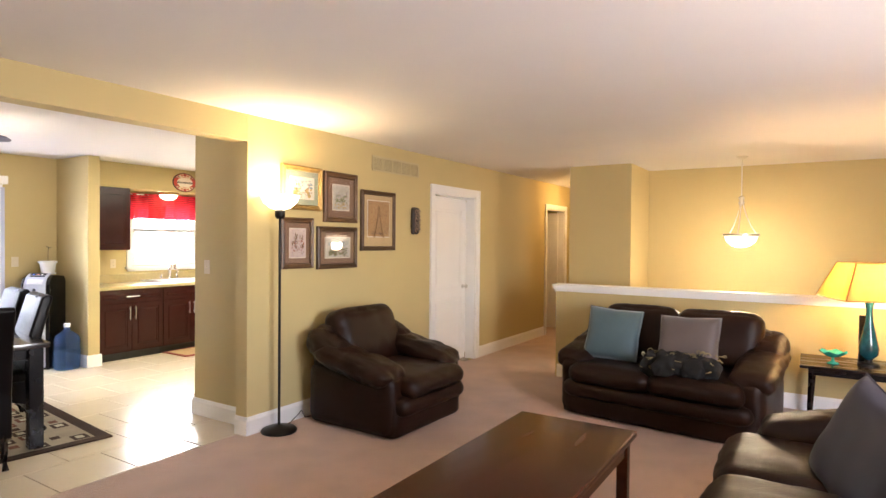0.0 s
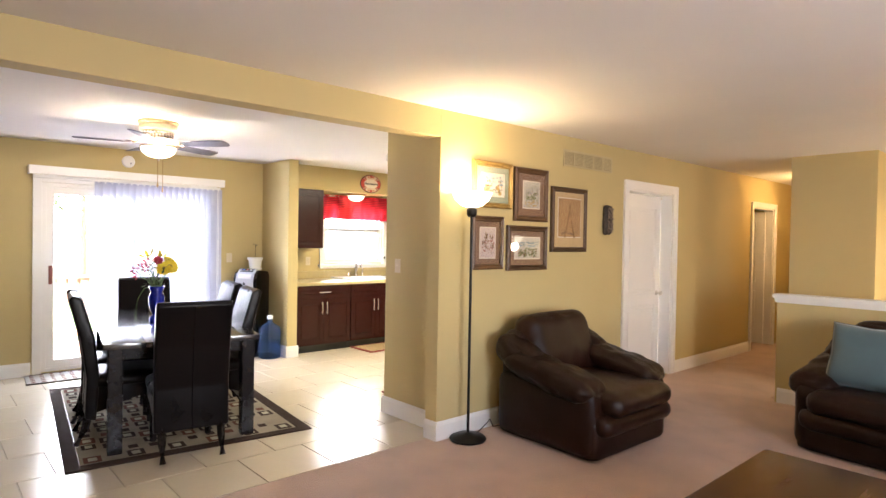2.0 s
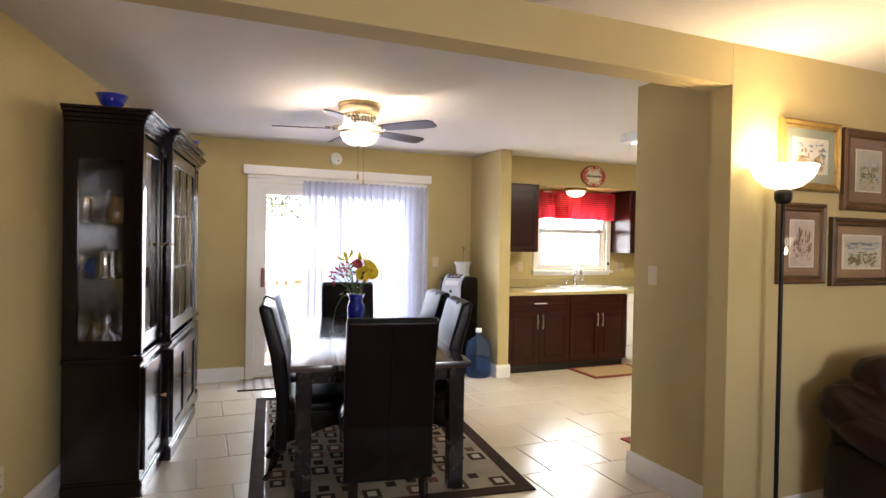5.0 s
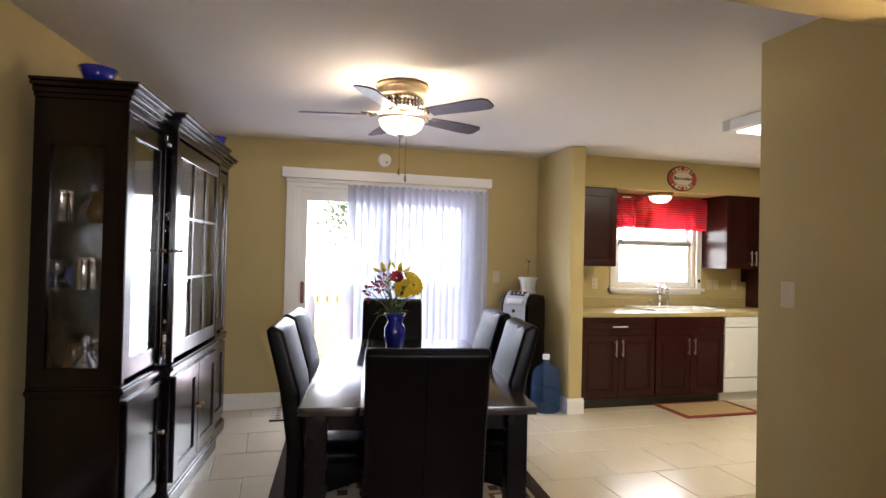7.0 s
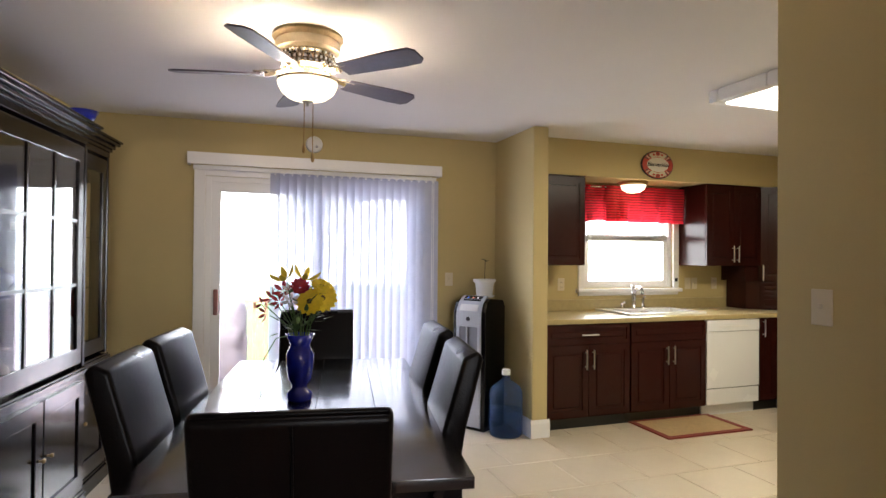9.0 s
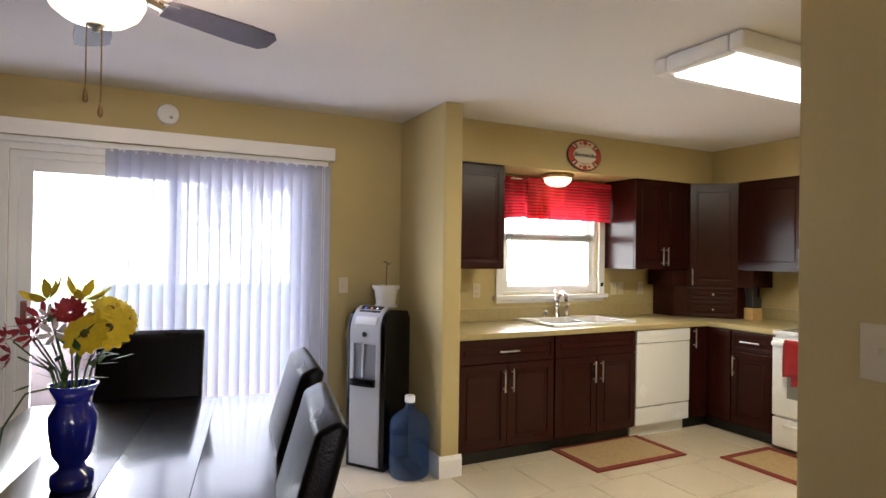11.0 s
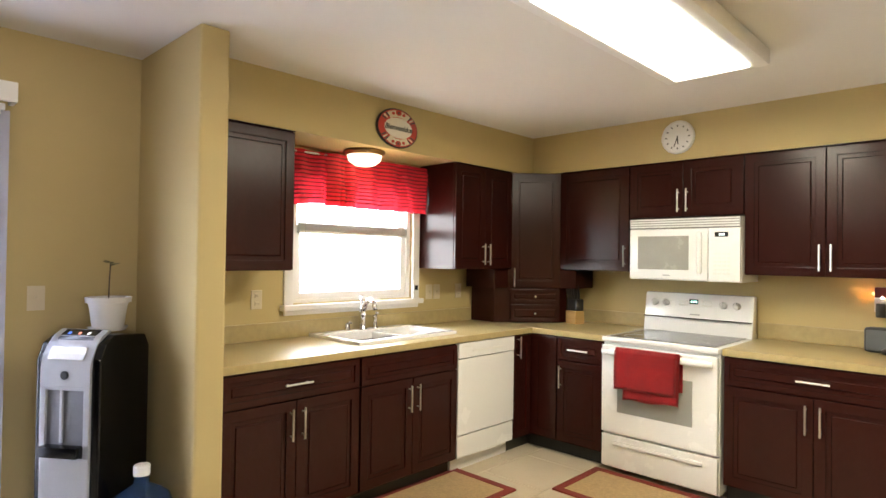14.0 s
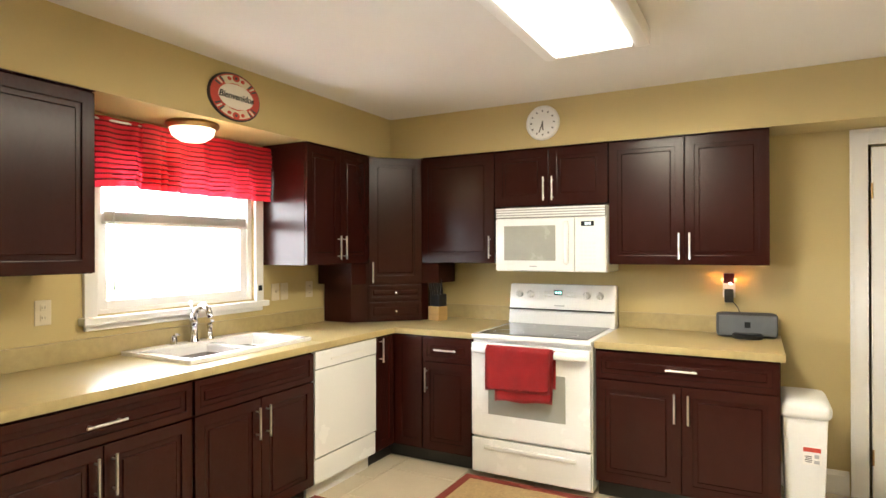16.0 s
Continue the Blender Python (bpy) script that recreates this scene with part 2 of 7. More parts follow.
def bm_cyl(r0, r1, z0, z1, n=24, x=0, y=0, bm=None, m=None):
    src = bmesh.new()
    bmesh.ops.create_cone(src, cap_ends=True, segments=n, radius1=r0, radius2=r1, depth=z1 - z0, matrix=Matrix.Translation((x, y, (z0 + z1) / 2)))
    return merge(bm, src, m)


def bm_lathe(profile, n=28, bm=None, x=0, y=0, m=None):
    """Turns rows of (radius, z) round the z axis."""
    src = bmesh.new()
    rings = []
    for r, z in profile:
        rings.append([src.verts.new((x + max(r, 0.0004) * math.cos(2 * math.pi * i / n), y + max(r, 0.0004) * math.sin(2 * math.pi * i / n), z)) for i in range(n)])
    for a, b in zip(rings, rings[1:]):
        for i in range(n):
            src.faces.new((a[i], a[(i + 1) % n], b[(i + 1) % n], b[i]))
    src.normal_update()
    return merge(bm, src, m)


def bm_tube(points, r, n=8, bm=None, closed=False):
    """A round bar along points."""
    src = bmesh.new()
    pts = [Vector(p) for p in points]
    rings = []
    for i, p in enumerate(pts):
        d = (pts[min(i + 1, len(pts) - 1)] - pts[max(i - 1, 0)]).normalized()
        up = Vector((0, 0, 1)) if abs(d.z) < 0.95 else Vector((1, 0, 0))
        a = d.cross(up).normalized()
        b = d.cross(a)
        rad = r[i] if isinstance(r, (list, tuple)) else r
        rings.append([src.verts.new(p + rad * (a * math.cos(2 * math.pi * k / n) + b * math.sin(2 * math.pi * k / n))) for k in range(n)])
    for u, v in zip(rings, rings[1:]):
        for k in range(n):
            src.faces.new((u[k], u[(k + 1) % n], v[(k + 1) % n], v[k]))
    src.faces.new(rings[0][::-1])
    src.faces.new(rings[-1])
    bmesh.ops.recalc_face_normals(src, faces=src.faces[:])
    return merge(bm, src)


def bm_prism(poly, z0, z1, bm=None, bev=0.0, m=None):
    """An upright prism over a plan polygon."""
    src = bmesh.new()
    lo = [src.verts.new((x, y, z0)) for x, y in poly]
    hi = [src.verts.new((x, y, z1)) for x, y in poly]
    src.faces.new(lo[::-1])
    src.faces.new(hi)
    for i in range(len(poly)):
        j = (i + 1) % len(poly)
        src.faces.new((lo[i], lo[j], hi[j], hi[i]))
    bmesh.ops.recalc_face_normals(src, faces=src.faces[:])
    if bev:
        bmesh.ops.bevel(src, geom=src.edges[:], offset=bev, segments=2, profile=0.6, affect="EDGES")
    return merge(bm, src, m)


def bm_soft(x0, y0, z0, x1, y1, z1, r=0.08, puff=(0, 0, 0), wrinkle=0.006, n=12, seed=0, bm=None, m=None, freq=5.0):
    """A stuffed, rounded block: corners of radius r, faces that bulge by puff, and shallow wrinkles."""
    src = bmesh.new()
    bmesh.ops.create_cube(src, size=2)
    bmesh.ops.subdivide_edges(src, edges=src.edges[:], cuts=n, use_grid_fill=True)
    c = Vector(((x0 + x1) / 2, (y0 + y1) / 2, (z0 + z1) / 2))
    h = Vector(((x1 - x0) / 2, (y1 - y0) / 2, (z1 - z0) / 2))
    r = min(r, *h)
    for v in src.verts:
        u = v.co.copy()
        full = Vector((u.x * h.x, u.y * h.y, u.z * h.z))
        q = Vector([max(-(h[i] - r), min(h[i] - r, full[i])) for i in range(3)])
        d = full - q
        p = q + (d.normalized() * r if d.length > 1e-6 else d)
        bx, by, bz = 1 - u.x ** 2, 1 - u.y ** 2, 1 - u.z ** 2
        p += Vector((puff[0] * u.x * by * bz, puff[1] * u.y * bx * bz, puff[2] * u.z * bx * by))
        if wrinkle:
            w = noise.noise((p + c + Vector((seed * 3.1, 0, seed))) * freq) + 0.5 * noise.noise((p + c + Vector((seed, 7, 0))) * freq * 2.7)
            p += p.normalized() * wrinkle * w
        v.co = c + p
    return merge(bm, src, m)


def part(name, bm, material, parent=None, label="", smooth=None, kind=""):
    me = bpy.data.meshes.new(name)
    bm.normal_update()
    bm.to_mesh(me)
    bm.free()
    me.materials.append(material)
    if smooth:
        me.polygons.foreach_set("use_smooth", [True] * len(me.polygons))
        if smooth == "auto":
            me.set_sharp_from_angle(angle=radians(38))
    ob = new(name, me)
    if parent is not None:
        ob.parent = parent
    if label:
        ob["label"] = label
    if kind:
        ob["kind"] = kind
    return ob


def thing(name, m, label, category, group=""):
    ob = new(name)
    ob.empty_display_size = 0.1
    ob.matrix_world = m
    return tagged(ob, label, category, group)


def structure(name, bm, material, label="", smooth=None):
    return tagged(part(name, bm, material, smooth=smooth), label, name.split("_")[0], "", "structure")


# ---- the shell of the house ----
CEIL = 2.46
XP, XS, YB = -3.445, -7.61, 6.94          # picture wall, outer west wall, kitchen back wall
DROP = 0.165                               # slant of the south wall


def south(x):
    return 0.30 - (x + 7.61) * DROP


# floors
structure("floor_carpet", bm_boxes((-3.53, -2.2, -0.2, 2.95, 6.4, 0.0), (-3.45, 6.4, -0.2, -2.3, 10.8, -0.0)), M_CARPET, "pinkish beige cut-pile wall-to-wall carpet")
structure("floor_tile_bed", bm_boxes((-7.75, -0.9, -0.2, -3.53, 7.1, -0.006)), M_GROUT, "grout bed under the cream floor tiles")
structure("floor_stairwell", bm_boxes((-2.3, 6.42, -0.3, 2.95, 8.4, -0.2)), M_CARPET, "beige carpeted landing behind the half wall")
# ceiling
structure("ceiling", bm_boxes((-7.75, -2.2, CEIL, 2.95, 10.8, CEIL + 0.15)), M_CEIL, "plain white painted ceiling")
# west wall with slider and kitchen window
structure("wall_west", bm_boxes(
    (XS - 0.15, -0.9, -0.2, XS, 1.16, CEIL), (XS - 0.15, 1.16, 2.03, XS, 2.91, CEIL), (XS - 0.15, 1.16, -0.2, XS, 2.91, 0.02),
    (XS - 0.15, 2.91, -0.2, XS, 4.53, CEIL), (XS - 0.15, 4.53, -0.2, XS, 5.57, 1.13), (XS - 0.15, 4.53, 2.06, XS, 5.57, CEIL), (XS - 0.15, 5.57, -0.2, XS, 7.1, CEIL)), M_WALL, "olive tan painted wall with patio door")
# south wall, slightly slanted
structure("wall_south", bm_prism([(-7.62, south(-7.62)), (2.95, south(2.95)), (2.95, south(2.95) - 0.15), (-7.62, south(-7.62) - 0.15)], -0.2, CEIL), M_WALL, "olive tan painted wall behind the china cabinet")
structure("wall_north", bm_boxes((XS, YB, -0.2, XP - 0.125, YB + 0.14, CEIL)), M_WALL, "olive tan kitchen wall behind the range")
# picture wall with its doors
D1, D2 = (5.655, 6.62), (8.99, 9.79)
structure("wall_pictures", bm_boxes(
    (XP - 0.125, 3.05, -0.2, XP, D1[0], CEIL), (XP - 0.125, D1[0], 2.06, XP, D1[1], CEIL), (XP - 0.125, D1[1], -0.2, XP, D2[0], CEIL),
    (XP - 0.125, D2[0], 2.04, XP, D2[1], CEIL), (XP - 0.125, D2[1], -0.2, XP, 10.7, CEIL)), M_WALL, "olive tan living room wall hung with pictures")
structure("wall_header", bm_prism([(XP, south(XP)), (XP, 3.05), (XP - 0.155, 3.05), (XP - 0.155, south(XP))], 2.255, CEIL, bev=0.004), M_WALL, "olive tan dropped header over the wide opening")
structure("wall_return", bm_boxes((-4.29, 3.19, -0.2, XP - 0.125, 3.32, CEIL), bev=0.006), M_WALL, "olive tan return wall with a light switch")
structure("wall_pier", bm_boxes((XS, 3.60, -0.2, -6.87, 3.735, CEIL), bev=0.012), M_WALL, "olive tan stub wall between dining room and kitchen")
structure("soffit", bm_boxes((XS, 3.735, 2.145, -7.225, YB, CEIL), (-7.225, 6.605, 2.145, XP - 0.125, YB, CEIL)), M_WALL, "olive tan soffit above the kitchen cabinets")
# hall and stairwell
structure("wall_hall_end", bm_boxes((-3.57, 10.55, -0.2, -2.3, 10.7, CEIL)), M_WALL, "tan wall at the end of the hall")
structure("wall_stub", bm_boxes((-2.42, 7.25, -0.2, -1.65, 8.15, CEIL), (-2.40, 8.15, -0.2, -2.25, 10.7, CEIL)), M_WALL, "tan wall corner beside the stairs")
structure("wall_stairwell", bm_boxes((-2.25, 8.15, -0.3, 2.95, 8.3, CEIL)), M_WALL, "tan wall of the stairwell")
structure("wall_half", bm_boxes((-2.22, 6.30, -0.2, 2.95, 6.42, 0.995)), M_WALL, "tan half wall behind the loveseat")
structure("trim_half_wall_cap", bm_boxes((-2.25, 6.265, 0.995, 2.95, 6.455, 1.035), (-2.235, 6.283, 0.955, 2.95, 6.30, 0.995), bev=0.004), M_TRIM, "white painted cap of the half wall")
structure("wall_east", bm_boxes((2.80, -2.2, -0.2, 2.95, 0.6, CEIL), (2.80, 0.6, -0.2, 2.95, 2.6, 0.85), (2.80, 0.6, 2.15, 2.95, 2.6, CEIL), (2.80, 2.6, -0.2, 2.95, 8.3, CEIL)), M_WALL, "tan wall with the front window")
# closet rooms behind the doors, closed off
structure("wall_bedroom", bm_boxes((-4.9, 8.4, -0.2, -4.8, 10.6, CEIL), (-4.8, 8.3, -0.2, -3.57, 8.4, CEIL), (-4.8, 10.55, -0.2, -3.57, 10.65, CEIL)), M_WALL, "tan wall of the room off the hall")
structure("floor_bedroom", bm_boxes((-4.9, 8.3, -0.2, -3.45, 10.65, -0.004)), M_CARPET, "beige carpet of the room off the hall")


def skirting(name, *runs):
    """White baseboards: runs of (x0, y0, x1, y1, which side) along the walls."""
    bm = bmesh.new()
    for x0, y0, x1, y1, nx, ny in runs:
        d = Vector((x1 - x0, y1 - y0, 0))
        nn = Vector((nx, ny, 0)).normalized()
        prof = [(0, 0), (0.016, 0), (0.016, 0.112), (0.010, 0.128), (0.006, 0.14), (0, 0.14)]
        a = [bm.verts.new(Vector((x0, y0, 0)) + nn * o + Vector((0, 0, z))) for o, z in prof]
        b = [bm.verts.new(Vector((x1, y1, 0)) + nn * o + Vector((0, 0, z))) for o, z in prof]
        for i in range(len(prof)):
            j = (i + 1) % len(prof)
            bm.faces.new((a[i], a[j], b[j], b[i]))
        bm.faces.new(a)
        bm.faces.new(b[::-1])
    bmesh.ops.recalc_face_normals(bm, faces=bm.faces[:])
    return structure(name, bm, M_TRIM, "white painted wooden baseboard")


skirting("baseboard_living", (XP, 3.045, XP, D1[0] - 0.1, 1, 0), (XP, D1[1] + 0.1, XP, D2[0] - 0.08, 1, 0), (XP + 0.016, 3.05, XP - 0.125, 3.05, 0, -1),
         (XP - 0.125, 3.05, XP - 0.125, 3.19, -1, 0), (XP - 0.125, 3.19, -4.29, 3.19, 0, -1), (-4.29, 3.174, -4.29, 3.32, -1, 0), (-2.2, 6.30, 2.8, 6.30, 0, -1), (-2.42, 7.25, -2.42, 8.15, -1, 0), (-2.40, 8.15, -2.40, 10.55, -1, 0), (-3.44, 10.55, -2.4, 10.55, 0, -1))
skirting("baseboard_dining", (XS, south(XS), XS, 1.07, 1, 0), (XS, 3.0, XS, 3.60, 1, 0), (XS, 3.60, -6.87, 3.60, 0, -1), (-6.87, 3.584, -6.87, 3.751, 1, 0),
         (-7.6, south(-7.6), 2.8, south(2.8), DROP, 1), (-4.6, YB, -4.24, YB, 0, -1))


# ---- living room ----
M_ALMOND = mat("almond_plastic", (0.62, 0.55, 0.40), 0.45, vary=0.03, scale=5, fine=80, bump=0.02)


def plate(name, m, label, category, kind_of="switch"):
    """A wall plate in the local x-z plane, facing -y."""
    t = thing(name, m, label, category)
    part("cover", bm_box(-0.036, -0.006, -0.058, 0.036, 0, 0.058, 0.003), M_ALMOND, t)
    if kind_of == "switch":
        part("toggle", bm_box(-0.005, -0.018, -0.004, 0.005, -0.005, 0.012, 0.002), M_ALMOND, t)
    else:
        for z in (-0.024, 0.024):
            s = part("socket", bm_box(-0.014, -0.009, z - 0.014, 0.014, -0.005, z + 0.014, 0.003), M_ALMOND, t)
            part("slot", bm_boxes((-0.007, -0.0095, z - 0.005, -0.005, -0.0088, z + 0.006), (0.005, -0.0095, z - 0.005, 0.007, -0.0088, z + 0.006)), M_BLACK, s)
    return t


def soft_sofa(name, m, width, seats, label, category):
    """Overstuffed leather seating with pillow arms; local front is -y, back at y=0.95, x centred."""
    t = thing(name, m, label, category)
    w, a = width / 2, 0.24

    def tip(y, z, deg):
        return Matrix.Translation((0, y, z)) @ Matrix.Rotation(radians(deg), 4, "X") @ Matrix.Translation((0, -y, -z))

    part("base", bm_soft(-w + 0.05, 0.03, 0.0, w - 0.05, 0.93, 0.30, 0.05, (0, 0.01, 0), 0.005, 14, 1), M_LEATHER, t, smooth=True)
    part("front_roll", bm_soft(-w + 0.08, -0.045, 0.165, w - 0.08, 0.30, 0.325, 0.075, (0, 0.015, 0), 0.010, 16, 2, freq=6), M_LEATHER, t, smooth=True)
    sw = (width - 2 * a) / seats
    for i in range(seats):
        x0 = -w + a + i * sw
        left, right = (0.10 if i == 0 else 0.012), (0.10 if i == seats - 1 else 0.012)
        part("seat_cushion", bm_soft(x0 - left, -0.075, 0.295, x0 + sw + right, 0.68, 0.465, 0.08, (0, 0.025, 0.028), 0.012, 18, 3 + i, freq=6), M_LEATHER, t, smooth=True)
        part("back_cushion", bm_soft(x0 - (0.09 if i == 0 else 0.01), 0.56, 0.40, x0 + sw + (0.09 if i == seats - 1 else 0.01), 0.80, 0.91, 0.095, (0, 0.035, 0.015), 0.014, 20, 11 + i, m=tip(0.74, 0.40, -14), freq=6), M_LEATHER, t, smooth=True)
    part("back_frame", bm_soft(-w + 0.08, 0.72, 0.08, w - 0.08, 0.95, 0.80, 0.08, (0, 0, 0.01), 0.006, 12, 5), M_LEATHER, t, smooth=True)
    for s in (-1, 1):
        x0, x1 = sorted((s * (w - 0.02), s * (w - a)))
        arm = part("arm", bm_soft(x0, 0.05, 0.02, x1, 0.92, 0.49, 0.07, (0.015, 0.01, 0), 0.008, 14, 7 + s), M_LEATHER, t, smooth=True)
        x0, x1 = sorted((s * (w + 0.045), s * (w - a - 0.035)))
        pad = part("arm_pillow", bm_soft(x0, 0.07, 0.445, x1, 0.82, 0.595, 0.07, (0, 0.015, 0.028), 0.020, 22, 9 + s, m=tip(0.40, 0.52, 11), freq=8), M_LEATHER, arm, smooth=True)
        x0, x1 = sorted((s * (w + 0.015), s * (w - a + 0.02)))
        part("arm_wing", bm_soft(x0, 0.53, 0.58, x1, 0.94, 0.80, 0.09, (0.01, 0.01, 0.012), 0.018, 18, 15 + s, m=tip(0.90, 0.70, 24), freq=7), M_LEATHER, arm, smooth=True)
        part("front_tuck", bm_tube([(s * (w - a + 0.01), 0.085, 0.455), (s * (w - a / 2), 0.058, 0.44), (s * (w - 0.01), 0.085, 0.455)], [0.006, 0.011, 0.006], 6), M_LEATHER, pad, smooth=True)
    return t


soft_sofa("armchair", pose(-2.37, 4.02, 0, 0, 0, 88.5), 1.04, 1, "overstuffed dark brown leather armchair against the picture wall", "armchair")
soft_sofa("loveseat", pose(-0.885, 4.88, 0, 0, 0, -6.6), 1.66, 2, "two-seat dark brown leather loveseat before the half wall", "loveseat")
soft_sofa("sofa", pose(-0.10, 2.73, 0, 0, 0, -90), 2.3, 3, "long dark brown leather sofa beside the coffee table", "sofa")


def throw_pillow(name, m, w, h, d, color, label):
    t = thing(name, m, label, "pillow")
    bm = bmesh.new()
    n = 22
    grid = {}
    for side in (1, -1):
        for i in range(n + 1):
            for j in range(n + 1):
                u, v = 2 * i / n - 1, 2 * j / n - 1
                if side == -1 and (i in (0, n) or j in (0, n)):
                    grid[side, i, j] = grid[1, i, j]
                    continue
                pinch = 1 - 0.07 * (1 - abs(u * v)) * (abs(u) ** 4 + abs(v) ** 4)
                th = d / 2 * ((1 - u ** 4) * (1 - v ** 4)) ** 0.5 + 0.004 * noise.noise(Vector((u * 3, v * 3, side + w)))
                grid[side, i, j] = bm.verts.new((u * w / 2 * pinch, -side * th, v * h / 2 * pinch))
        for i in range(n):
            for j in range(n):
                q = [grid[side, i, j], grid[side, i + 1, j], grid[side, i + 1, j + 1], grid[side, i, j + 1]]
                bm.faces.new(q if side == 1 else q[::-1])
    part("cover", bm, color, t, smooth=True)
    pts = [(-w / 2 * 0.99, 0, -h / 2 * 0.99), (-w / 2 * 0.935, 0, 0), (-w / 2 * 0.99, 0, h / 2 * 0.99), (0, 0, h / 2 * 0.935), (w / 2 * 0.99, 0, h / 2 * 0.99), (w / 2 * 0.935, 0, 0), (w / 2 * 0.99, 0, -h / 2 * 0.99), (0, 0, -h / 2 * 0.935), (-w / 2 * 0.99, 0, -h / 2 * 0.99)]
    part("piping", bm_tube(pts, 0.004, 6), color, t)
    return t


M_TEALCLOTH = mat("teal_satin", (0.052, 0.090, 0.100), 0.55, vary=0.12, scale=7, fine=240, bump=0.12, sheen=0.4)
M_TAUPECLOTH = mat("taupe_satin", (0.088, 0.066, 0.062), 0.55, vary=0.12, scale=7, fine=240, bump=0.12, sheen=0.4)
M_GREYCLOTH = mat("grey_satin", (0.026, 0.023, 0.034), 0.55, vary=0.12, scale=7, fine=240, bump=0.12, sheen=0.08)
throw_pillow("throw_pillow", pose(-1.27, 5.22, 0.70, -20, 4, 4), 0.47, 0.47, 0.16, M_TEALCLOTH, "dusty teal satin throw pillow on the loveseat")
throw_pillow("throw_pillow", pose(-0.64, 5.15, 0.69, -22, -2, -8), 0.49, 0.46, 0.16, M_TAUPECLOTH, "taupe satin throw pillow on the loveseat")
throw_pillow("throw_pillow", pose(0.42, 3.02, 0.63, -16, 20, -62), 0.52, 0.52, 0.18, M_GREYCLOTH, "grey satin throw pillow leaning on the sofa")

# patterned throw, bundled on the loveseat
M_THROW = mat("black_throw", (0.006, 0.0055, 0.005), 0.95, vary=0.3, scale=9, fine=200, bump=0.4)
M_THROW2 = mat("tan_throw_print", (0.22, 0.18, 0.09), 0.9, vary=0.3, scale=9, fine=200, bump=0.3)
t = thing("throw_blanket", pose(-0.70, 4.98, 0.515, 12, 0, 0) @ Matrix.Diagonal((0.95, 1.2, 1.3, 1)), "crumpled black and tan patterned throw on the loveseat", "blanket")
bm = bmesh.new()
for i in range(5):
    bm_soft(-0.27 + i * 0.11, -0.10 - 0.03 * (i % 2), -0.03, -0.10 + i * 0.11, 0.10, 0.05 + 0.025 * ((i * 3) % 4) / 3, 0.04, (0, 0, 0.02), 0.03, 10, 30 + i, bm=bm, freq=11)
part("folds", bm, M_THROW, t, smooth=True)
rnd = random.Random(5)
bm = bmesh.new()
for i in range(46):
    x, y = rnd.uniform(-0.25, 0.36), rnd.uniform(-0.12, 0.06)
    a0, r = rnd.uniform(0, 6), rnd.uniform(0.014, 0.03)
    z = 0.078 + 0.03 * noise.noise(Vector((x * 9, y * 9, 2))) - (0.05 if y < -0.08 else 0)
    bm_tube([(x + r * math.cos(a0 + k * 0.8), y + r * 0.7 * math.sin(a0 + k * 0.8), z + 0.006 * math.sin(k)) for k in range(5)], 0.0035, 5, bm=bm)
part("print", bm, M_THROW2, t, "tan curled pattern", kind="stuff")

# coffee table
t = thing("coffee_table", pose(-0.955, 2.59, 0, 0, 0, 0), "dark cherry wooden coffee table on the carpet", "coffee table")
part("tabletop", bm_box(-0.35, -0.80, 0.425, 0.35, 0.80, 0.46, 0.010, 3), M_TABLE, t, smooth="auto")
part("apron", bm_boxes((-0.31, -0.76, 0.335, -0.29, 0.76, 0.425), (0.29, -0.76, 0.335, 0.31, 0.76, 0.425), (-0.29, -0.76, 0.335, 0.29, -0.74, 0.425), (-0.29, 0.74, 0.335, 0.29, 0.76, 0.425), bev=0.003), M_TABLE, t)
for x in (-0.29, 0.29):
    for y in (-0.74, 0.74):
        part("leg", bm_prism([(x - 0.03, y - 0.03), (x + 0.03, y - 0.03), (x + 0.03, y + 0.03), (x - 0.03, y + 0.03)], 0, 0.425, bev=0.006), M_TABLE, t)

# end table with lamp and dish
t = thing("end_table", pose(0.55, 5.9, 0), "dark wooden end table with splayed legs", "end table")
part("tabletop", bm_box(-0.42, -0.30, 0.505, 0.42, 0.30, 0.53, 0.006), M_ESPRESSO, t)
part("apron", bm_boxes((-0.36, -0.25, 0.45, 0.36, 0.25, 0.505)), M_ESPRESSO, t)
for x in (-1, 1):
    for y in (-1, 1):
        part("leg", bm_tube([(x * 0.35, y * 0.24, 0.0), (x * 0.34, y * 0.235, 0.25), (x * 0.33, y * 0.23, 0.5)], [0.017, 0.022, 0.028], 4), M_ESPRESSO, t)

M_LAMPSHADE = translucent("parchment_shade", (0.78, 0.60, 0.25), 0.6)
M_TEALGLASS = mat("teal_art_glass", (0.012, 0.085, 0.10), 0.08, vary=0.6, scale=5, fine=25, bump=0.0, coat=0.6)
t = thing("table_lamp", pose(0.60, 5.88, 0.53, 0, 0, 20), "teal glass table lamp with a lit square parchment shade", "table lamp")
part("base", bm_lathe([(0.0, 0), (0.075, 0), (0.075, 0.018), (0.03, 0.03), (0.025, 0.05)]), M_BLACKMETAL, t, smooth="auto")
part("body", bm_lathe([(0.025, 0.05), (0.065, 0.09), (0.072, 0.14), (0.05, 0.25), (0.028, 0.36), (0.022, 0.45), (0.034, 0.52), (0.012, 0.54)]), M_TEALGLASS, t, "teal and blue art glass body", smooth=True)
part("back_plate", bm_box(-0.045, 0.05, 0.015, 0.045, 0.075, 0.40, 0.006), M_BLACKMETAL, t)
part("stem", bm_cyl(0.006, 0.006, 0.52, 0.83, 10), M_BRASS, t)
bm = bmesh.new()
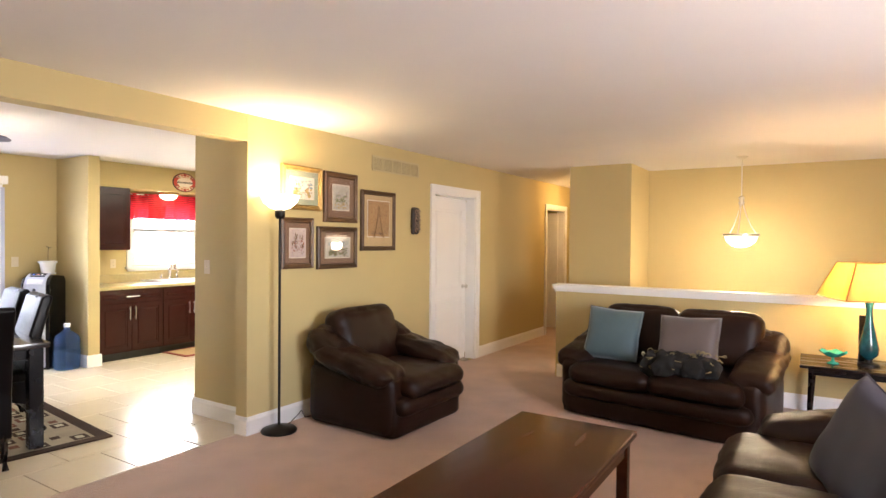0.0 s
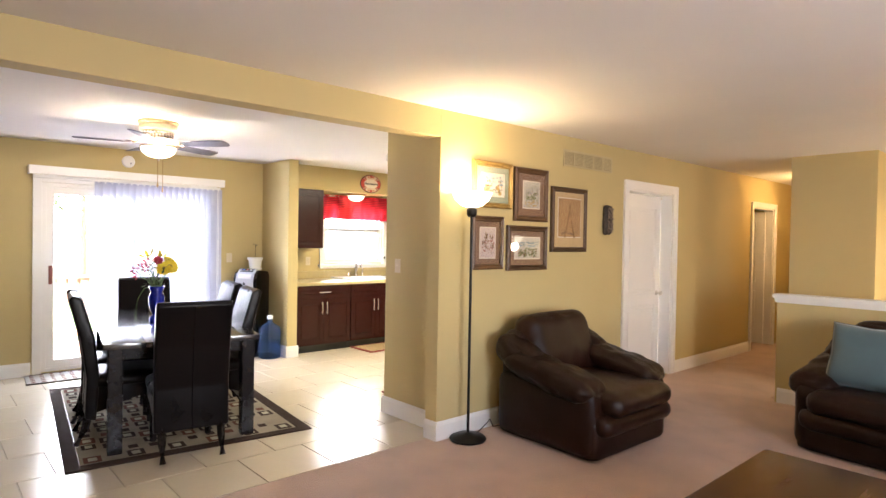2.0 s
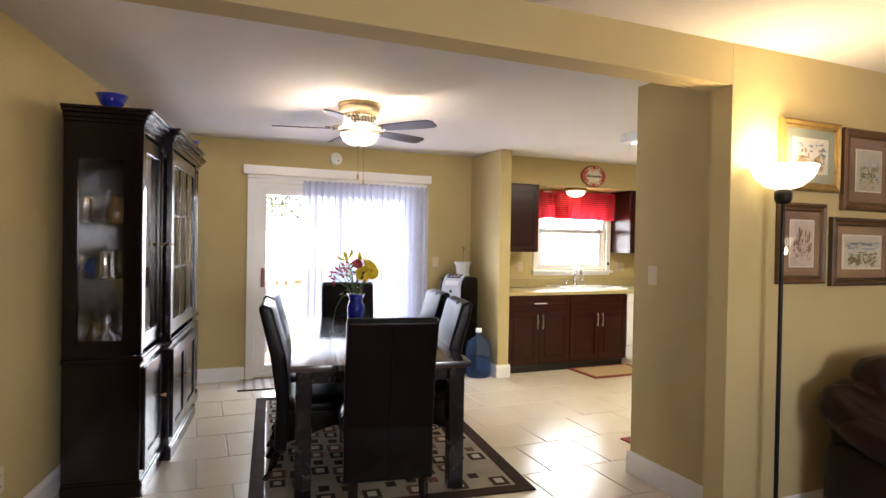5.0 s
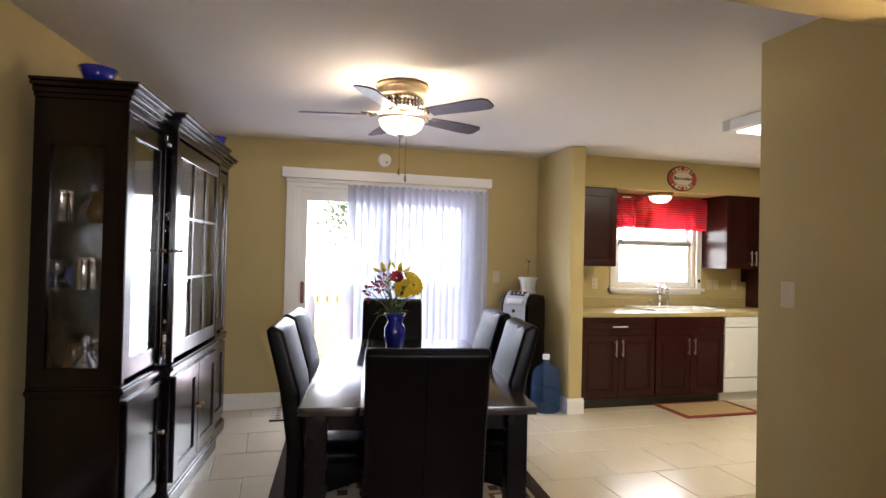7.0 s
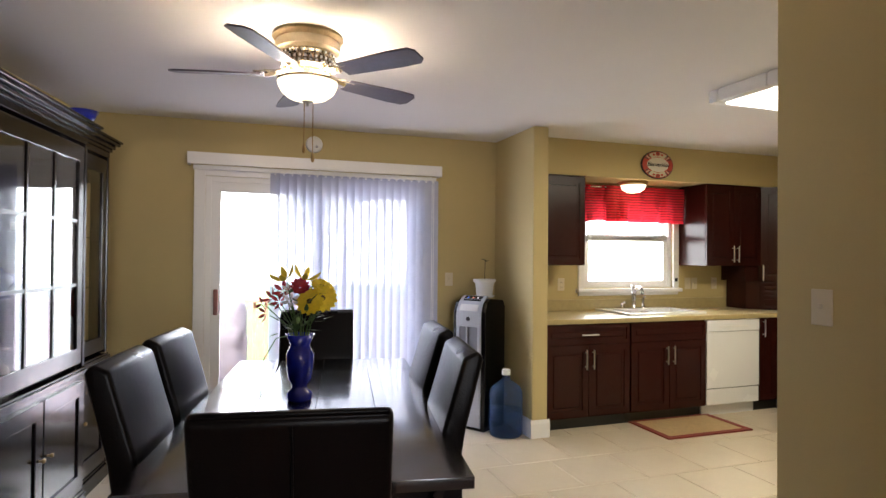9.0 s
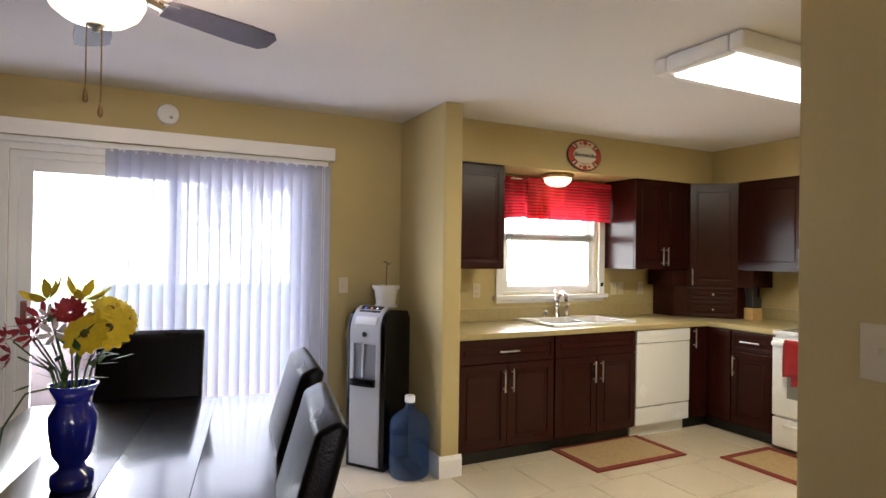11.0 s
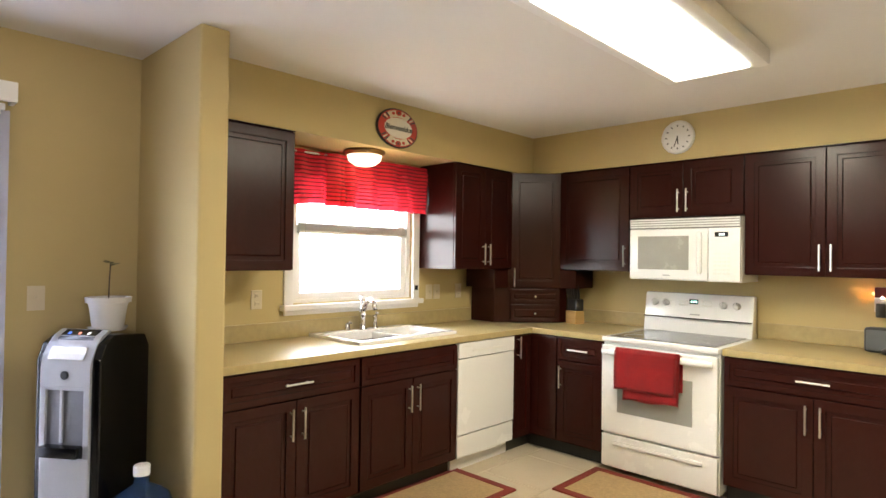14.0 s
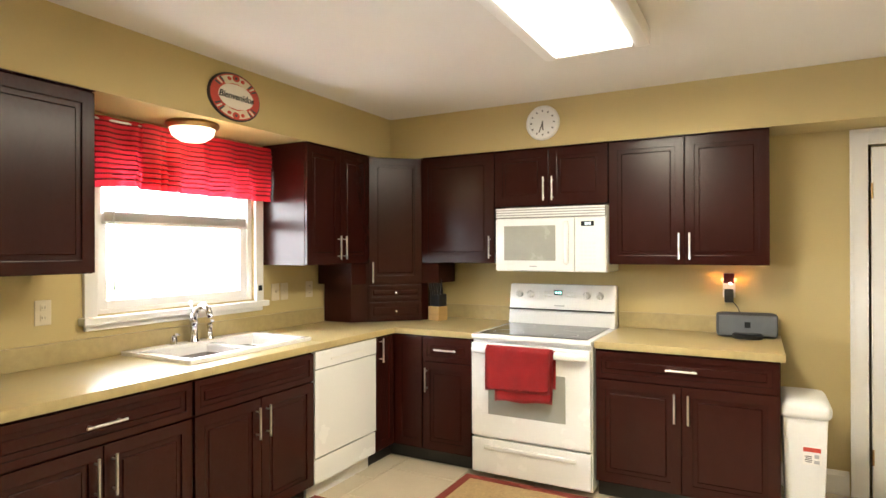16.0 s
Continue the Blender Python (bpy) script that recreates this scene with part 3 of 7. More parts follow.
lo, hi = (0.285, 0.54), (0.17, 0.83)
for k in range(4):
    c = [(1, 1), (-1, 1), (-1, -1), (1, -1)]
    (ax, ay), (bx, by) = c[k], c[(k + 1) % 4]
    q = [bm.verts.new(v) for v in ((ax * lo[0], ay * lo[0], lo[1]), (bx * lo[0], by * lo[0], lo[1]), (bx * hi[0], by * hi[0], hi[1]), (ax * hi[0], ay * hi[0], hi[1]))]
    bm.faces.new(q)
bmesh.ops.remove_doubles(bm, verts=bm.verts[:], dist=0.001)
bmesh.ops.solidify(bm, geom=bm.faces[:], thickness=0.003)
sh = part("shade", bm, M_LAMPSHADE, t, "lit parchment shade with bronze edges")
bm = bmesh.new()
for x, y in ((1, 1), (-1, 1), (-1, -1), (1, -1)):
    bm_tube([(x * lo[0], y * lo[0], lo[1]), (x * hi[0], y * hi[0], hi[1])], 0.006, 6, bm=bm)
for r, z in (lo, hi):
    bm_tube([(r, r, z), (-r, r, z), (-r, -r, z), (r, -r, z), (r, r, z)], 0.006, 6, bm=bm)
part("shade_edge", bm, M_BRASS, sh)

M_TURQ = mat("turquoise_glass", (0.03, 0.36, 0.30), 0.1, vary=0.3, scale=9, fine=40, bump=0.0, coat=0.5)
t = thing("compote_dish", pose(0.36, 5.83, 0.53), "small turquoise glass pedestal dish on the end table", "dish")
part("foot", bm_lathe([(0, 0), (0.045, 0), (0.04, 0.008), (0.012, 0.02), (0.01, 0.05)]), M_TURQ, t, smooth=True)
bm = bm_lathe([(0.01, 0.05), (0.05, 0.06), (0.095, 0.095), (0.10, 0.10), (0.09, 0.095), (0.045, 0.068), (0.0, 0.062)], 32)
for v in bm.verts:
    if v.co.z > 0.08:
        v.co.z += 0.008 * math.sin(6 * math.atan2(v.co.y, v.co.x))
part("bowl", bm, M_TURQ, t, smooth=True)

# torchiere floor lamp
t = thing("floor_lamp", pose(-3.32, 3.26, 0), "black metal torchiere floor lamp with a lit glass bowl", "floor lamp")
part("base", bm_lathe([(0, 0), (0.135, 0), (0.14, 0.012), (0.125, 0.028), (0.05, 0.042), (0.018, 0.055), (0.0, 0.056)], 36), M_BLACKMETAL, t, smooth="auto")
part("pole", bm_cyl(0.0105, 0.0105, 0.04, 1.69, 14), M_BLACKMETAL, t, smooth="auto")
part("socket_cup", bm_lathe([(0.0, 1.665), (0.03, 1.67), (0.04, 1.69), (0.04, 1.725), (0.028, 1.74), (0.0, 1.74)]), M_BLACKMETAL, t, smooth=True)
part("shade", bm_lathe([(0.02, 1.735), (0.08, 1.752), (0.128, 1.795), (0.152, 1.852), (0.148, 1.852), (0.123, 1.80), (0.075, 1.759), (0.0, 1.742)], 36), M_SHADE_GLOW, t, "lit white frosted glass bowl", smooth=True)
part("cord", bm_tube([(0.0, 0.10, 0.03), (0.02, 0.18, 0.09), (-0.02, 0.26, 0.10), (-0.05, 0.33, 0.02), (-0.06, 0.42, 0.008), (-0.08, 0.52, 0.008)], 0.004, 6), M_BLACK, t)


# framed pictures on the wall (local x along the wall, facing -y)
def picture(y0, y1, z0, z1, frame_mat, mat_color, fw, mw, scene_kind, label, bottom=1.0, seed=0):
    w, h = (y1 - y0), (z1 - z0)
    t = thing("picture", pose(XP, (y0 + y1) / 2, (z0 + z1) / 2, 0, 0, 90), label, "picture", "framed prints on the wall")
    a, b = w / 2, h / 2
    part("backing", bm_box(-a + 0.01, -0.012, -b + 0.01, a - 0.01, -0.002, b - 0.01), M_BLACK, t)
    bm = bmesh.new()
    prof = [(0, 0.0), (0.0, 0.024), (0.25, 0.030), (0.55, 0.022), (0.8, 0.026), (1.0, 0.014), (1.0, 0.0)]
    for i in range(4):
        cs = [(-a, -b), (a, -b), (a, b), (-a, b)]
        ci = [(-a + fw, -b + fw), (a - fw, -b + fw), (a - fw, b - fw), (-a + fw, b - fw)]
        j = (i + 1) % 4
        r0 = [bm.verts.new((cs[i][0] + (ci[i][0] - cs[i][0]) * u, -d - 0.002, cs[i][1] + (ci[i][1] - cs[i][1]) * u)) for u, d in prof]
        r1 = [bm.verts.new((cs[j][0] + (ci[j][0] - cs[j][0]) * u, -d - 0.002, cs[j][1] + (ci[j][1] - cs[j][1]) * u)) for u, d in prof]
        for k in range(len(prof) - 1):
            bm.faces.new((r0[k], r1[k], r1[k + 1], r0[k + 1]))
    bmesh.ops.recalc_face_normals(bm, faces=bm.faces[:])
    part("frame", bm, frame_mat, t)
    part("mount", bm_box(-a + fw, -0.0155, -b + fw, a - fw, -0.0125, b - fw), mat_color, t)
    x0, x1, zz0, zz1 = -a + fw + mw, a - fw - mw, -b + fw + mw * bottom, b - fw - mw
    part("print_margin", bm_box(x0 - 0.008, -0.018, zz0 - 0.008, x1 + 0.008, -0.0156, zz1 + 0.008), PAPER, t)
    art = part("print", bm_box(x0, -0.0205, zz0, x1, -0.0181, zz1), ART[scene_kind][0], t)
    rnd = random.Random(seed)
    pw, ph = x1 - x0, zz1 - zz0
    for k, (mt, n, lo_, hi_, sx, sz) in enumerate(ART[scene_kind][1]):
        bm = bmesh.new()
        for _ in range(n * 4):
            cx, cz = x0 + pw * rnd.uniform(0.12, 0.88), zz0 + ph * rnd.uniform(lo_, hi_)
            rx, rz = pw * sx * rnd.uniform(0.2, 0.6), ph * sz * rnd.uniform(0.2, 0.6)
            rx, rz = min(rx, cx - x0, x1 - cx), min(rz, cz - zz0, zz1 - cz)
            vs = [bm.verts.new((cx + rx * rnd.uniform(0.6, 1) * math.cos(q * math.pi / 4), -0.0212 - 0.0004 * k, cz + rz * rnd.uniform(0.6, 1) * math.sin(q * math.pi / 4))) for q in range(8)]
            bm.faces.new(vs)
        part("brush_shapes", bm, mt, art, kind="stuff")
    pane = part("glazing", bm_box(-a + fw, -0.0245, -b + fw, a - fw, -0.0235, b - fw), M_PANE, t)
    pane.visible_shadow = False
    return t


PAPER = mat("print_paper", (0.66, 0.60, 0.50), 0.8, vary=0.05, scale=9, fine=90, bump=0.02)
M_GOLDFRAME = mat("gilt_frame", (0.36, 0.23, 0.07), 0.4, 0.5, vary=0.35, scale=14, fine=90, bump=0.2)
M_BROWNFRAME = mat("walnut_frame", (0.095, 0.046, 0.018), 0.42, vary=0.35, scale=8, fine=60, bump=0.1)
M_DARKFRAME = mat("dark_walnut_frame", (0.072, 0.036, 0.014), 0.42, vary=0.35, scale=8, fine=60, bump=0.1)
M_SAGE = mat("sage_mount", (0.26, 0.29, 0.22), 0.85, vary=0.06, scale=9, fine=120, bump=0.02)
M_TANMOUNT = mat("tan_mount", (0.20, 0.118, 0.078), 0.85, vary=0.06, scale=9, fine=120, bump=0.02)
M_CREAMMOUNT = mat("cream_mount", (0.46, 0.34, 0.19), 0.85, vary=0.06, scale=9, fine=120, bump=0.02)


def ink(name, c, v=0.3):
    return mat(name, c, 0.8, vary=v, scale=22, fine=120, bump=0.0)


I_GREEN, I_BLUE, I_BROWN, I_RED, I_GREY, I_OCHRE = ink("ink_green", (0.14, 0.16, 0.07)), ink("ink_blue", (0.22, 0.28, 0.32)), ink("ink_brown", (0.16, 0.09, 0.05)), ink("ink_red", (0.26, 0.09, 0.07)), ink("ink_grey", (0.24, 0.2, 0.2)), ink("ink_ochre", (0.42, 0.28, 0.10))
ART = {
    "village": (ink("wash_sky", (0.58, 0.56, 0.50), 0.12), [(I_OCHRE, 5, 0.1, 0.5, 0.2, 0.2), (I_BLUE, 4, 0.5, 0.9, 0.2, 0.1), (I_BROWN, 6, 0.15, 0.7, 0.06, 0.14), (I_GREEN, 5, 0.05, 0.3, 0.1, 0.06)]),
    "bridge": (ink("wash_grey", (0.42, 0.41, 0.36), 0.2), [(I_GREEN, 9, 0.25, 0.6, 0.14, 0.09), (I_GREY, 6, 0.5, 0.75, 0.06, 0.12), (I_OCHRE, 6, 0.05, 0.3, 0.2, 0.05)]),
    "street": (ink("wash_pink", (0.52, 0.43, 0.40), 0.15), [(I_BROWN, 5, 0.35, 0.85, 0.09, 0.2), (I_RED, 8, 0.2, 0.6, 0.09, 0.1), (I_GREY, 9, 0.05, 0.6, 0.06, 0.08)]),
    "hills": (ink("wash_pale", (0.48, 0.46, 0.40), 0.15), [(I_BLUE, 5, 0.55, 0.8, 0.25, 0.08), (I_GREEN, 14, 0.1, 0.5, 0.14, 0.09), (I_BROWN, 9, 0.05, 0.45, 0.07, 0.07)]),
    "tower": (ink("wash_sepia", (0.34, 0.20, 0.095), 0.2), [(I_BROWN, 5, 0.04, 0.14, 0.2, 0.03)]),
}
picture(3.37, 3.83, 1.755, 2.125, M_GOLDFRAME, M_SAGE, 0.045, 0.055, "village", "gilt framed village print with a sage mount", seed=1)
picture(3.86, 4.30, 1.665, 2.115, M_BROWNFRAME, M_TANMOUNT, 0.05, 0.065, "bridge", "walnut framed print of a bridge and trees", seed=2)
tower = picture(4.36, 4.895, 1.405, 1.99, M_DARKFRAME, M_CREAMMOUNT, 0.045, 0.055, "tower", "large walnut framed sepia print of an iron tower", 1.7, seed=3)
picture(3.37, 3.73, 1.265, 1.69, M_BROWNFRAME, M_TANMOUNT, 0.045, 0.05, "street", "brown framed print of a narrow street", seed=4)
picture(3.78, 4.30, 1.25, 1.625, M_DARKFRAME, M_TANMOUNT, 0.045, 0.055, "hills", "brown framed landscape print of a hill town", seed=5)
bm = bmesh.new()
for s in (-1, 1):
    bm_tube([(s * 0.075, -0.0215, -0.16), (s * 0.04, -0.0215, -0.06), (s * 0.018, -0.0215, 0.03), (0.002 * s, -0.0215, 0.15)], [0.010, 0.008, 0.006, 0.002], 5, bm=bm)
bm_box(-0.05, -0.0225, -0.075, 0.05, -0.0205, -0.06, bm=bm)
bm_box(-0.03, -0.0225, -0.015, 0.03, -0.0205, -0.005, bm=bm)
part("tower_drawing", bm, ink("ink_sepia", (0.30, 0.18, 0.085)), tower)

# carved wall mask
M_MASK = mat("carved_dark_wood", (0.02, 0.012, 0.010), 0.4, vary=0.5, scale=20, fine=120, bump=0.4)
t = thing("wall_carving", pose(XP, 5.245, 1.72, 0, 0, 90), "small dark carved wooden mask on the wall", "wall carving")
bm = bm_soft(-0.062, -0.05, -0.14, 0.062, -0.002, 0.14, 0.025, (0, 0.012, 0), 0.012, 12, 3, freq=24)
part("block", bm, M_MASK, t, smooth=True)
bm = bmesh.new()
for z, r in ((0.095, 0.022), (0.045, 0.016), (0.0, 0.024), (-0.05, 0.018), (-0.1, 0.022)):
    for x in (-0.028, 0.028):
        bm_tube([(x + r * math.cos(k * 0.9), -0.062, z + r * math.sin(k * 0.9)) for k in range(7)], 0.005, 5, bm=bm)
# relief rings in a paler brown than the block
part("relief", bm, mat("pale_carving", (0.24, 0.18, 0.14), 0.5, vary=0.4, scale=20, fine=90, bump=0.2), t)

# return-air vent
M_VENT = mat("tan_vent_paint", (0.46, 0.385, 0.21), 0.5, vary=0.05, scale=9, fine=120, bump=0.03)
t = thing("wall_vent", pose(XP, 4.935, 2.265, 0, 0, 90), "long tan painted return-air grille high on the wall", "vent")
part("frame", bm_boxes((-0.40, -0.008, -0.075, 0.40, -0.001, -0.058), (-0.40, -0.008, 0.058, 0.40, -0.001, 0.075), *[(x - 0.01, -0.008, -0.058, x + 0.01, -0.001, 0.058) for x in (-0.39, -0.234, -0.078, 0.078, 0.234, 0.39)]), M_VENT, t)
part("backing", bm_box(-0.39, -0.002, -0.06, 0.39, -0.0005, 0.06), mat("vent_shadow_paint", (0.24, 0.20, 0.11), 0.8, bump=0), t)
for i in range(5):
    for k in range(9):
        x, z = -0.312 + i * 0.156, -0.052 + k * 0.013
        part("slat", bm_prism([(x - 0.068, -0.007), (x + 0.068, -0.007), (x + 0.068, -0.002), (x - 0.068, -0.002)], z, z + 0.008), M_VENT, t)


def panel_door(name, m, w, h, label, hinge=1, knob=True, grooves=True):
    """A two-panel white door; local x along its width from the hinge, thickness in y, origin at the hinge foot."""
    t = thing(name, m, label, "door")
    t["kind"] = "structure"
    part("leaf", bm_box(0, -0.018, 0.01, w, 0.018, h, 0.002), M_TRIM, t)
    for z0, z1 in ((0.16, 0.80), (0.94, h - 0.14)):
        for s in (-1, 1):
            y = s * 0.018
            bm = bmesh.new()
            x0, x1 = 0.12, w - 0.12
            for k in range(2):
                o = k * 0.035
                bm_tube([(x0 + o, y, z0 + o), (x1 - o, y, z0 + o), (x1 - o, y, z1 - o), (x0 + o, y, z1 - o), (x0 + o, y, z0 + o)], 0.009, 6, bm=bm)
            part("panel_moulding", bm, M_TRIM, t)
            part("raised_panel", bm_box(x0 + 0.055, min(y, y + s * 0.008), z0 + 0.055, x1 - 0.055, max(y, y + s * 0.008), z1 - 0.055, 0.006, 1), M_TRIM, t)
    if knob:
        for s in (-1, 1):
            k = part("door_knob", bm_lathe([(0.03, 0), (0.03, 0.006), (0.011, 0.01), (0.011, 0.035), (0.026, 0.045), (0.028, 0.06), (0.016, 0.07), (0, 0.072)], 20, m=pose(w - 0.07, s * 0.018, 0.93, -90 * s)), M_NICKEL, t, "brushed nickel knob", smooth=True)
    for z in (0.25, h - 0.25):
        part("hinge", bm_cyl(0.007, 0.007, z - 0.045, z + 0.045, 10, 0.0, -0.022), M_BRASS, t)
    return t


def casing(name, axis, at, a0, a1, h, face, depth, w=0.085):
    """White casing round an opening in a wall at axis=at, between a0 and a1, on the side face, with its jambs."""
    def bx(u0, u1, n0, n1, z0, z1):
        n0, n1 = sorted((n0, n1))
        return (n0, u0, z0, n1, u1, z1) if axis == "x" else (u0, n0, z0, u1, n1, z1)
    f = 0.018 * face
    bm = bm_boxes(bx(a0 - w, a0, at, at + f, 0, h + w), bx(a1, a1 + w, at, at + f, 0, h + w), bx(a0, a1, at, at + f, h, h + w),
                  bx(a0 - w - 0.004, a0 - w + 0.014, at + f, at + f * 1.5, 0, h + w), bx(a1 + w - 0.014, a1 + w + 0.004, at + f, at + f * 1.5, 0, h + w),
                  bx(a0 - w, a1 + w, at + f, at + f * 1.5, h + w - 0.014, h + w + 0.004),
                  bx(a0, a0 + 0.016, at, at - depth * face, 0, h), bx(a1 - 0.016, a1, at, at - depth * face, 0, h), bx(a0 + 0.016, a1 - 0.016, at, at - depth * face, h - 0.016, h), bev=0.002)
    return structure(name, bm, M_TRIM, "white painted door casing")


casing("trim_door_living", "x", XP, D1[0], D1[1], 2.06, 1, 0.125)
panel_door("door_living", pose(XP - 0.10, D1[0] + 0.02, 0, 0, 0, 93), 0.92, 2.03, "white two-panel door standing ajar")
casing("trim_door_hall", "x", XP, D2[0], D2[1], 2.04, 1, 0.125, 0.07)
panel_door("door_hall", pose(XP - 0.10, D2[1] - 0.03, 0, 0, 0, -172), 0.75, 2.0, "white hall door standing wide open")
casing("trim_door_kitchen", "y", YB, -4.145, -3.60, 2.05, -1, 0.02, 0.085)
panel_door("door_kitchen", pose(-4.13, YB - 0.012, 0, 0, 0, 0), 0.53, 2.03, "white closed door beside the trash bin")

# stairwell pendant
t = thing("pendant_lamp", pose(-0.46, 7.25, 0), "brushed nickel pendant with a lit frosted glass bowl", "pendant lamp")
part("canopy", bm_lathe([(0, 2.46), (0.06, 2.459), (0.06, 2.448), (0.02, 2.43), (0.0, 2.43)]), M_NICKEL, t, smooth="auto")
part("rod", bm_cyl(0.006, 0.006, 1.98, 2.44, 10), M_NICKEL, t)
part("hub", bm_lathe([(0, 2.03), (0.022, 2.02), (0.03, 2.0), (0.02, 1.97), (0.034, 1.955), (0.02, 1.93), (0, 1.925)]), M_NICKEL, t, smooth=True)
for k in range(3):
    a = 2 * math.pi * k / 3 + 0.4
    c, s = math.cos(a), math.sin(a)
    part("arm", bm_tube([(0.012 * c, 0.012 * s, 1.95), (0.05 * c, 0.05 * s, 1.82), (0.10 * c, 0.10 * s, 1.70), (0.165 * c, 0.165 * s, 1.60)], 0.006, 8), M_NICKEL, t)
part("ring", bm_lathe([(0.165, 1.585), (0.182, 1.585), (0.182, 1.612), (0.165, 1.612), (0.165, 1.585)], 36), M_NICKEL, t, smooth="auto")
part("shade", bm_lathe([(0.168, 1.595), (0.15, 1.53), (0.10, 1.485), (0.04, 1.465), (0, 1.463)], 36), M_SHADE_GLOW, t, "lit frosted glass bowl", smooth=True)

plate("light_switch", pose(-4.12, 3.19, 1.27), "white single light switch on the return wall", "light switch")
plate("wall_outlet", pose(-4.55, south(-4.55), 0.32, 0, 0, 180 - 7.4), "white wall outlet near the china cabinet", "wall outlet", "outlet")


# ---- dining room ----
TURN_D = -9.5
TX, TY = -5.474, 1.763


def at_table(x, y, z=0.0, rz=0.0):
    return pose(TX, TY, 0, 0, 0, TURN_D) @ pose(x, y, z, 0, 0, rz)


# rug with nested squares
M_RUG = mat("taupe_rug_pile", (0.30, 0.255, 0.19), 1.0, vary=0.2, scale=6, fine=400, bump=0.5, spec=0.1)
M_RUGDARK = mat("dark_brown_rug_pile", (0.045, 0.027, 0.02), 1.0, vary=0.25, scale=6, fine=400, bump=0.5, spec=0.1)
M_RUGCREAM = mat("cream_rug_pile", (0.44, 0.40, 0.30), 1.0, vary=0.15, scale=6, fine=400, bump=0.5, spec=0.1)
M_RUGRED = mat("rust_rug_pile", (0.14, 0.06, 0.04), 1.0, vary=0.2, scale=6, fine=400, bump=0.5, spec=0.1)
t = thing("area_rug", pose(-5.54, 1.80, 0, 0, 0, -6.2), "taupe area rug with brown squares and a dark border", "rug")
RL, RW = 1.20, 0.81
part("field", bm_box(-RL + 0.09, -RW + 0.09, 0.001, RL - 0.09, RW - 0.09, 0.009, 0.001), M_RUG, t)
part("border", bm_boxes((-RL, -RW, 0.001, RL, -RW + 0.085, 0.010), (-RL, RW - 0.085, 0.001, RL, RW, 0.010), (-RL, -RW + 0.085, 0.001, -RL + 0.085, RW - 0.085, 0.010), (RL - 0.085, -RW + 0.085, 0.001, RL, RW - 0.085, 0.010)), M_RUGDARK, t)
rnd = random.Random(11)
for i in range(16):
    for j in range(11):
        cx, cy = -RL + 0.17 + i * 0.138 + 0.03 * (j % 2), -RW + 0.16 + j * 0.129
        if cx > RL - 0.14 or cy > RW - 0.14:
            continue
        s = (0.052, 0.030, 0.044)[(i * 2 + j * 3) % 3]
        if rnd.random() < 0.16:
            continue
        sq = part("rug_square", bm_box(cx - s * 1.15, cy - s, 0.0095, cx + s * 1.15, cy + s, 0.0112), M_RUGDARK if (i + j) % 3 else M_RUGRED, t)
        if s > 0.035:
            part("inner_square", bm_box(cx - s * 0.6, cy - s * 0.5, 0.0110, cx + s * 0.6, cy + s * 0.5, 0.0126), M_RUGCREAM, sq)

# table
t = thing("dining_table", at_table(0, 0, 0.012), "long espresso wooden dining table on the rug", "dining table")
for i, (y0, y1) in enumerate(((-0.51, -0.256), (-0.255, -0.0005), (0.0005, 0.255), (0.256, 0.51))):
    part("board", bm_box(-1.03, y0, 0.715, 1.03, y1, 0.752, 0.003), M_TABLETOP, t, smooth="auto")
part("apron", bm_boxes((-0.94, -0.43, 0.63, 0.94, -0.405, 0.715), (-0.94, 0.405, 0.63, 0.94, 0.43, 0.715), (-0.94, -0.405, 0.63, -0.915, 0.405, 0.715), (0.915, -0.405, 0.63, 0.94, 0.405, 0.715)), M_ESPRESSO, t)
for x in (-0.95, 0.95):
    for y in (-0.435, 0.435):
        part("leg", bm_box(x - 0.045, y - 0.045, 0, x + 0.045, y + 0.045, 0.715, 0.006), M_ESPRESSO, t)


# chairs
def xz_prism(poly, y0, y1, bev=0.02, seg=3):
    src = bm_prism(poly, y0, y1)
    bmesh.ops.bevel(src, geom=src.edges[:], offset=bev, segments=seg, profile=0.6, affect="EDGES")
    bmesh.ops.transform(src, matrix=Matrix(((1, 0, 0, 0), (0, 0, -1, 0), (0, 1, 0, 0), (0, 0, 0, 1))), verts=src.verts[:])
    bmesh.ops.recalc_face_normals(src, faces=src.faces[:])
    return src


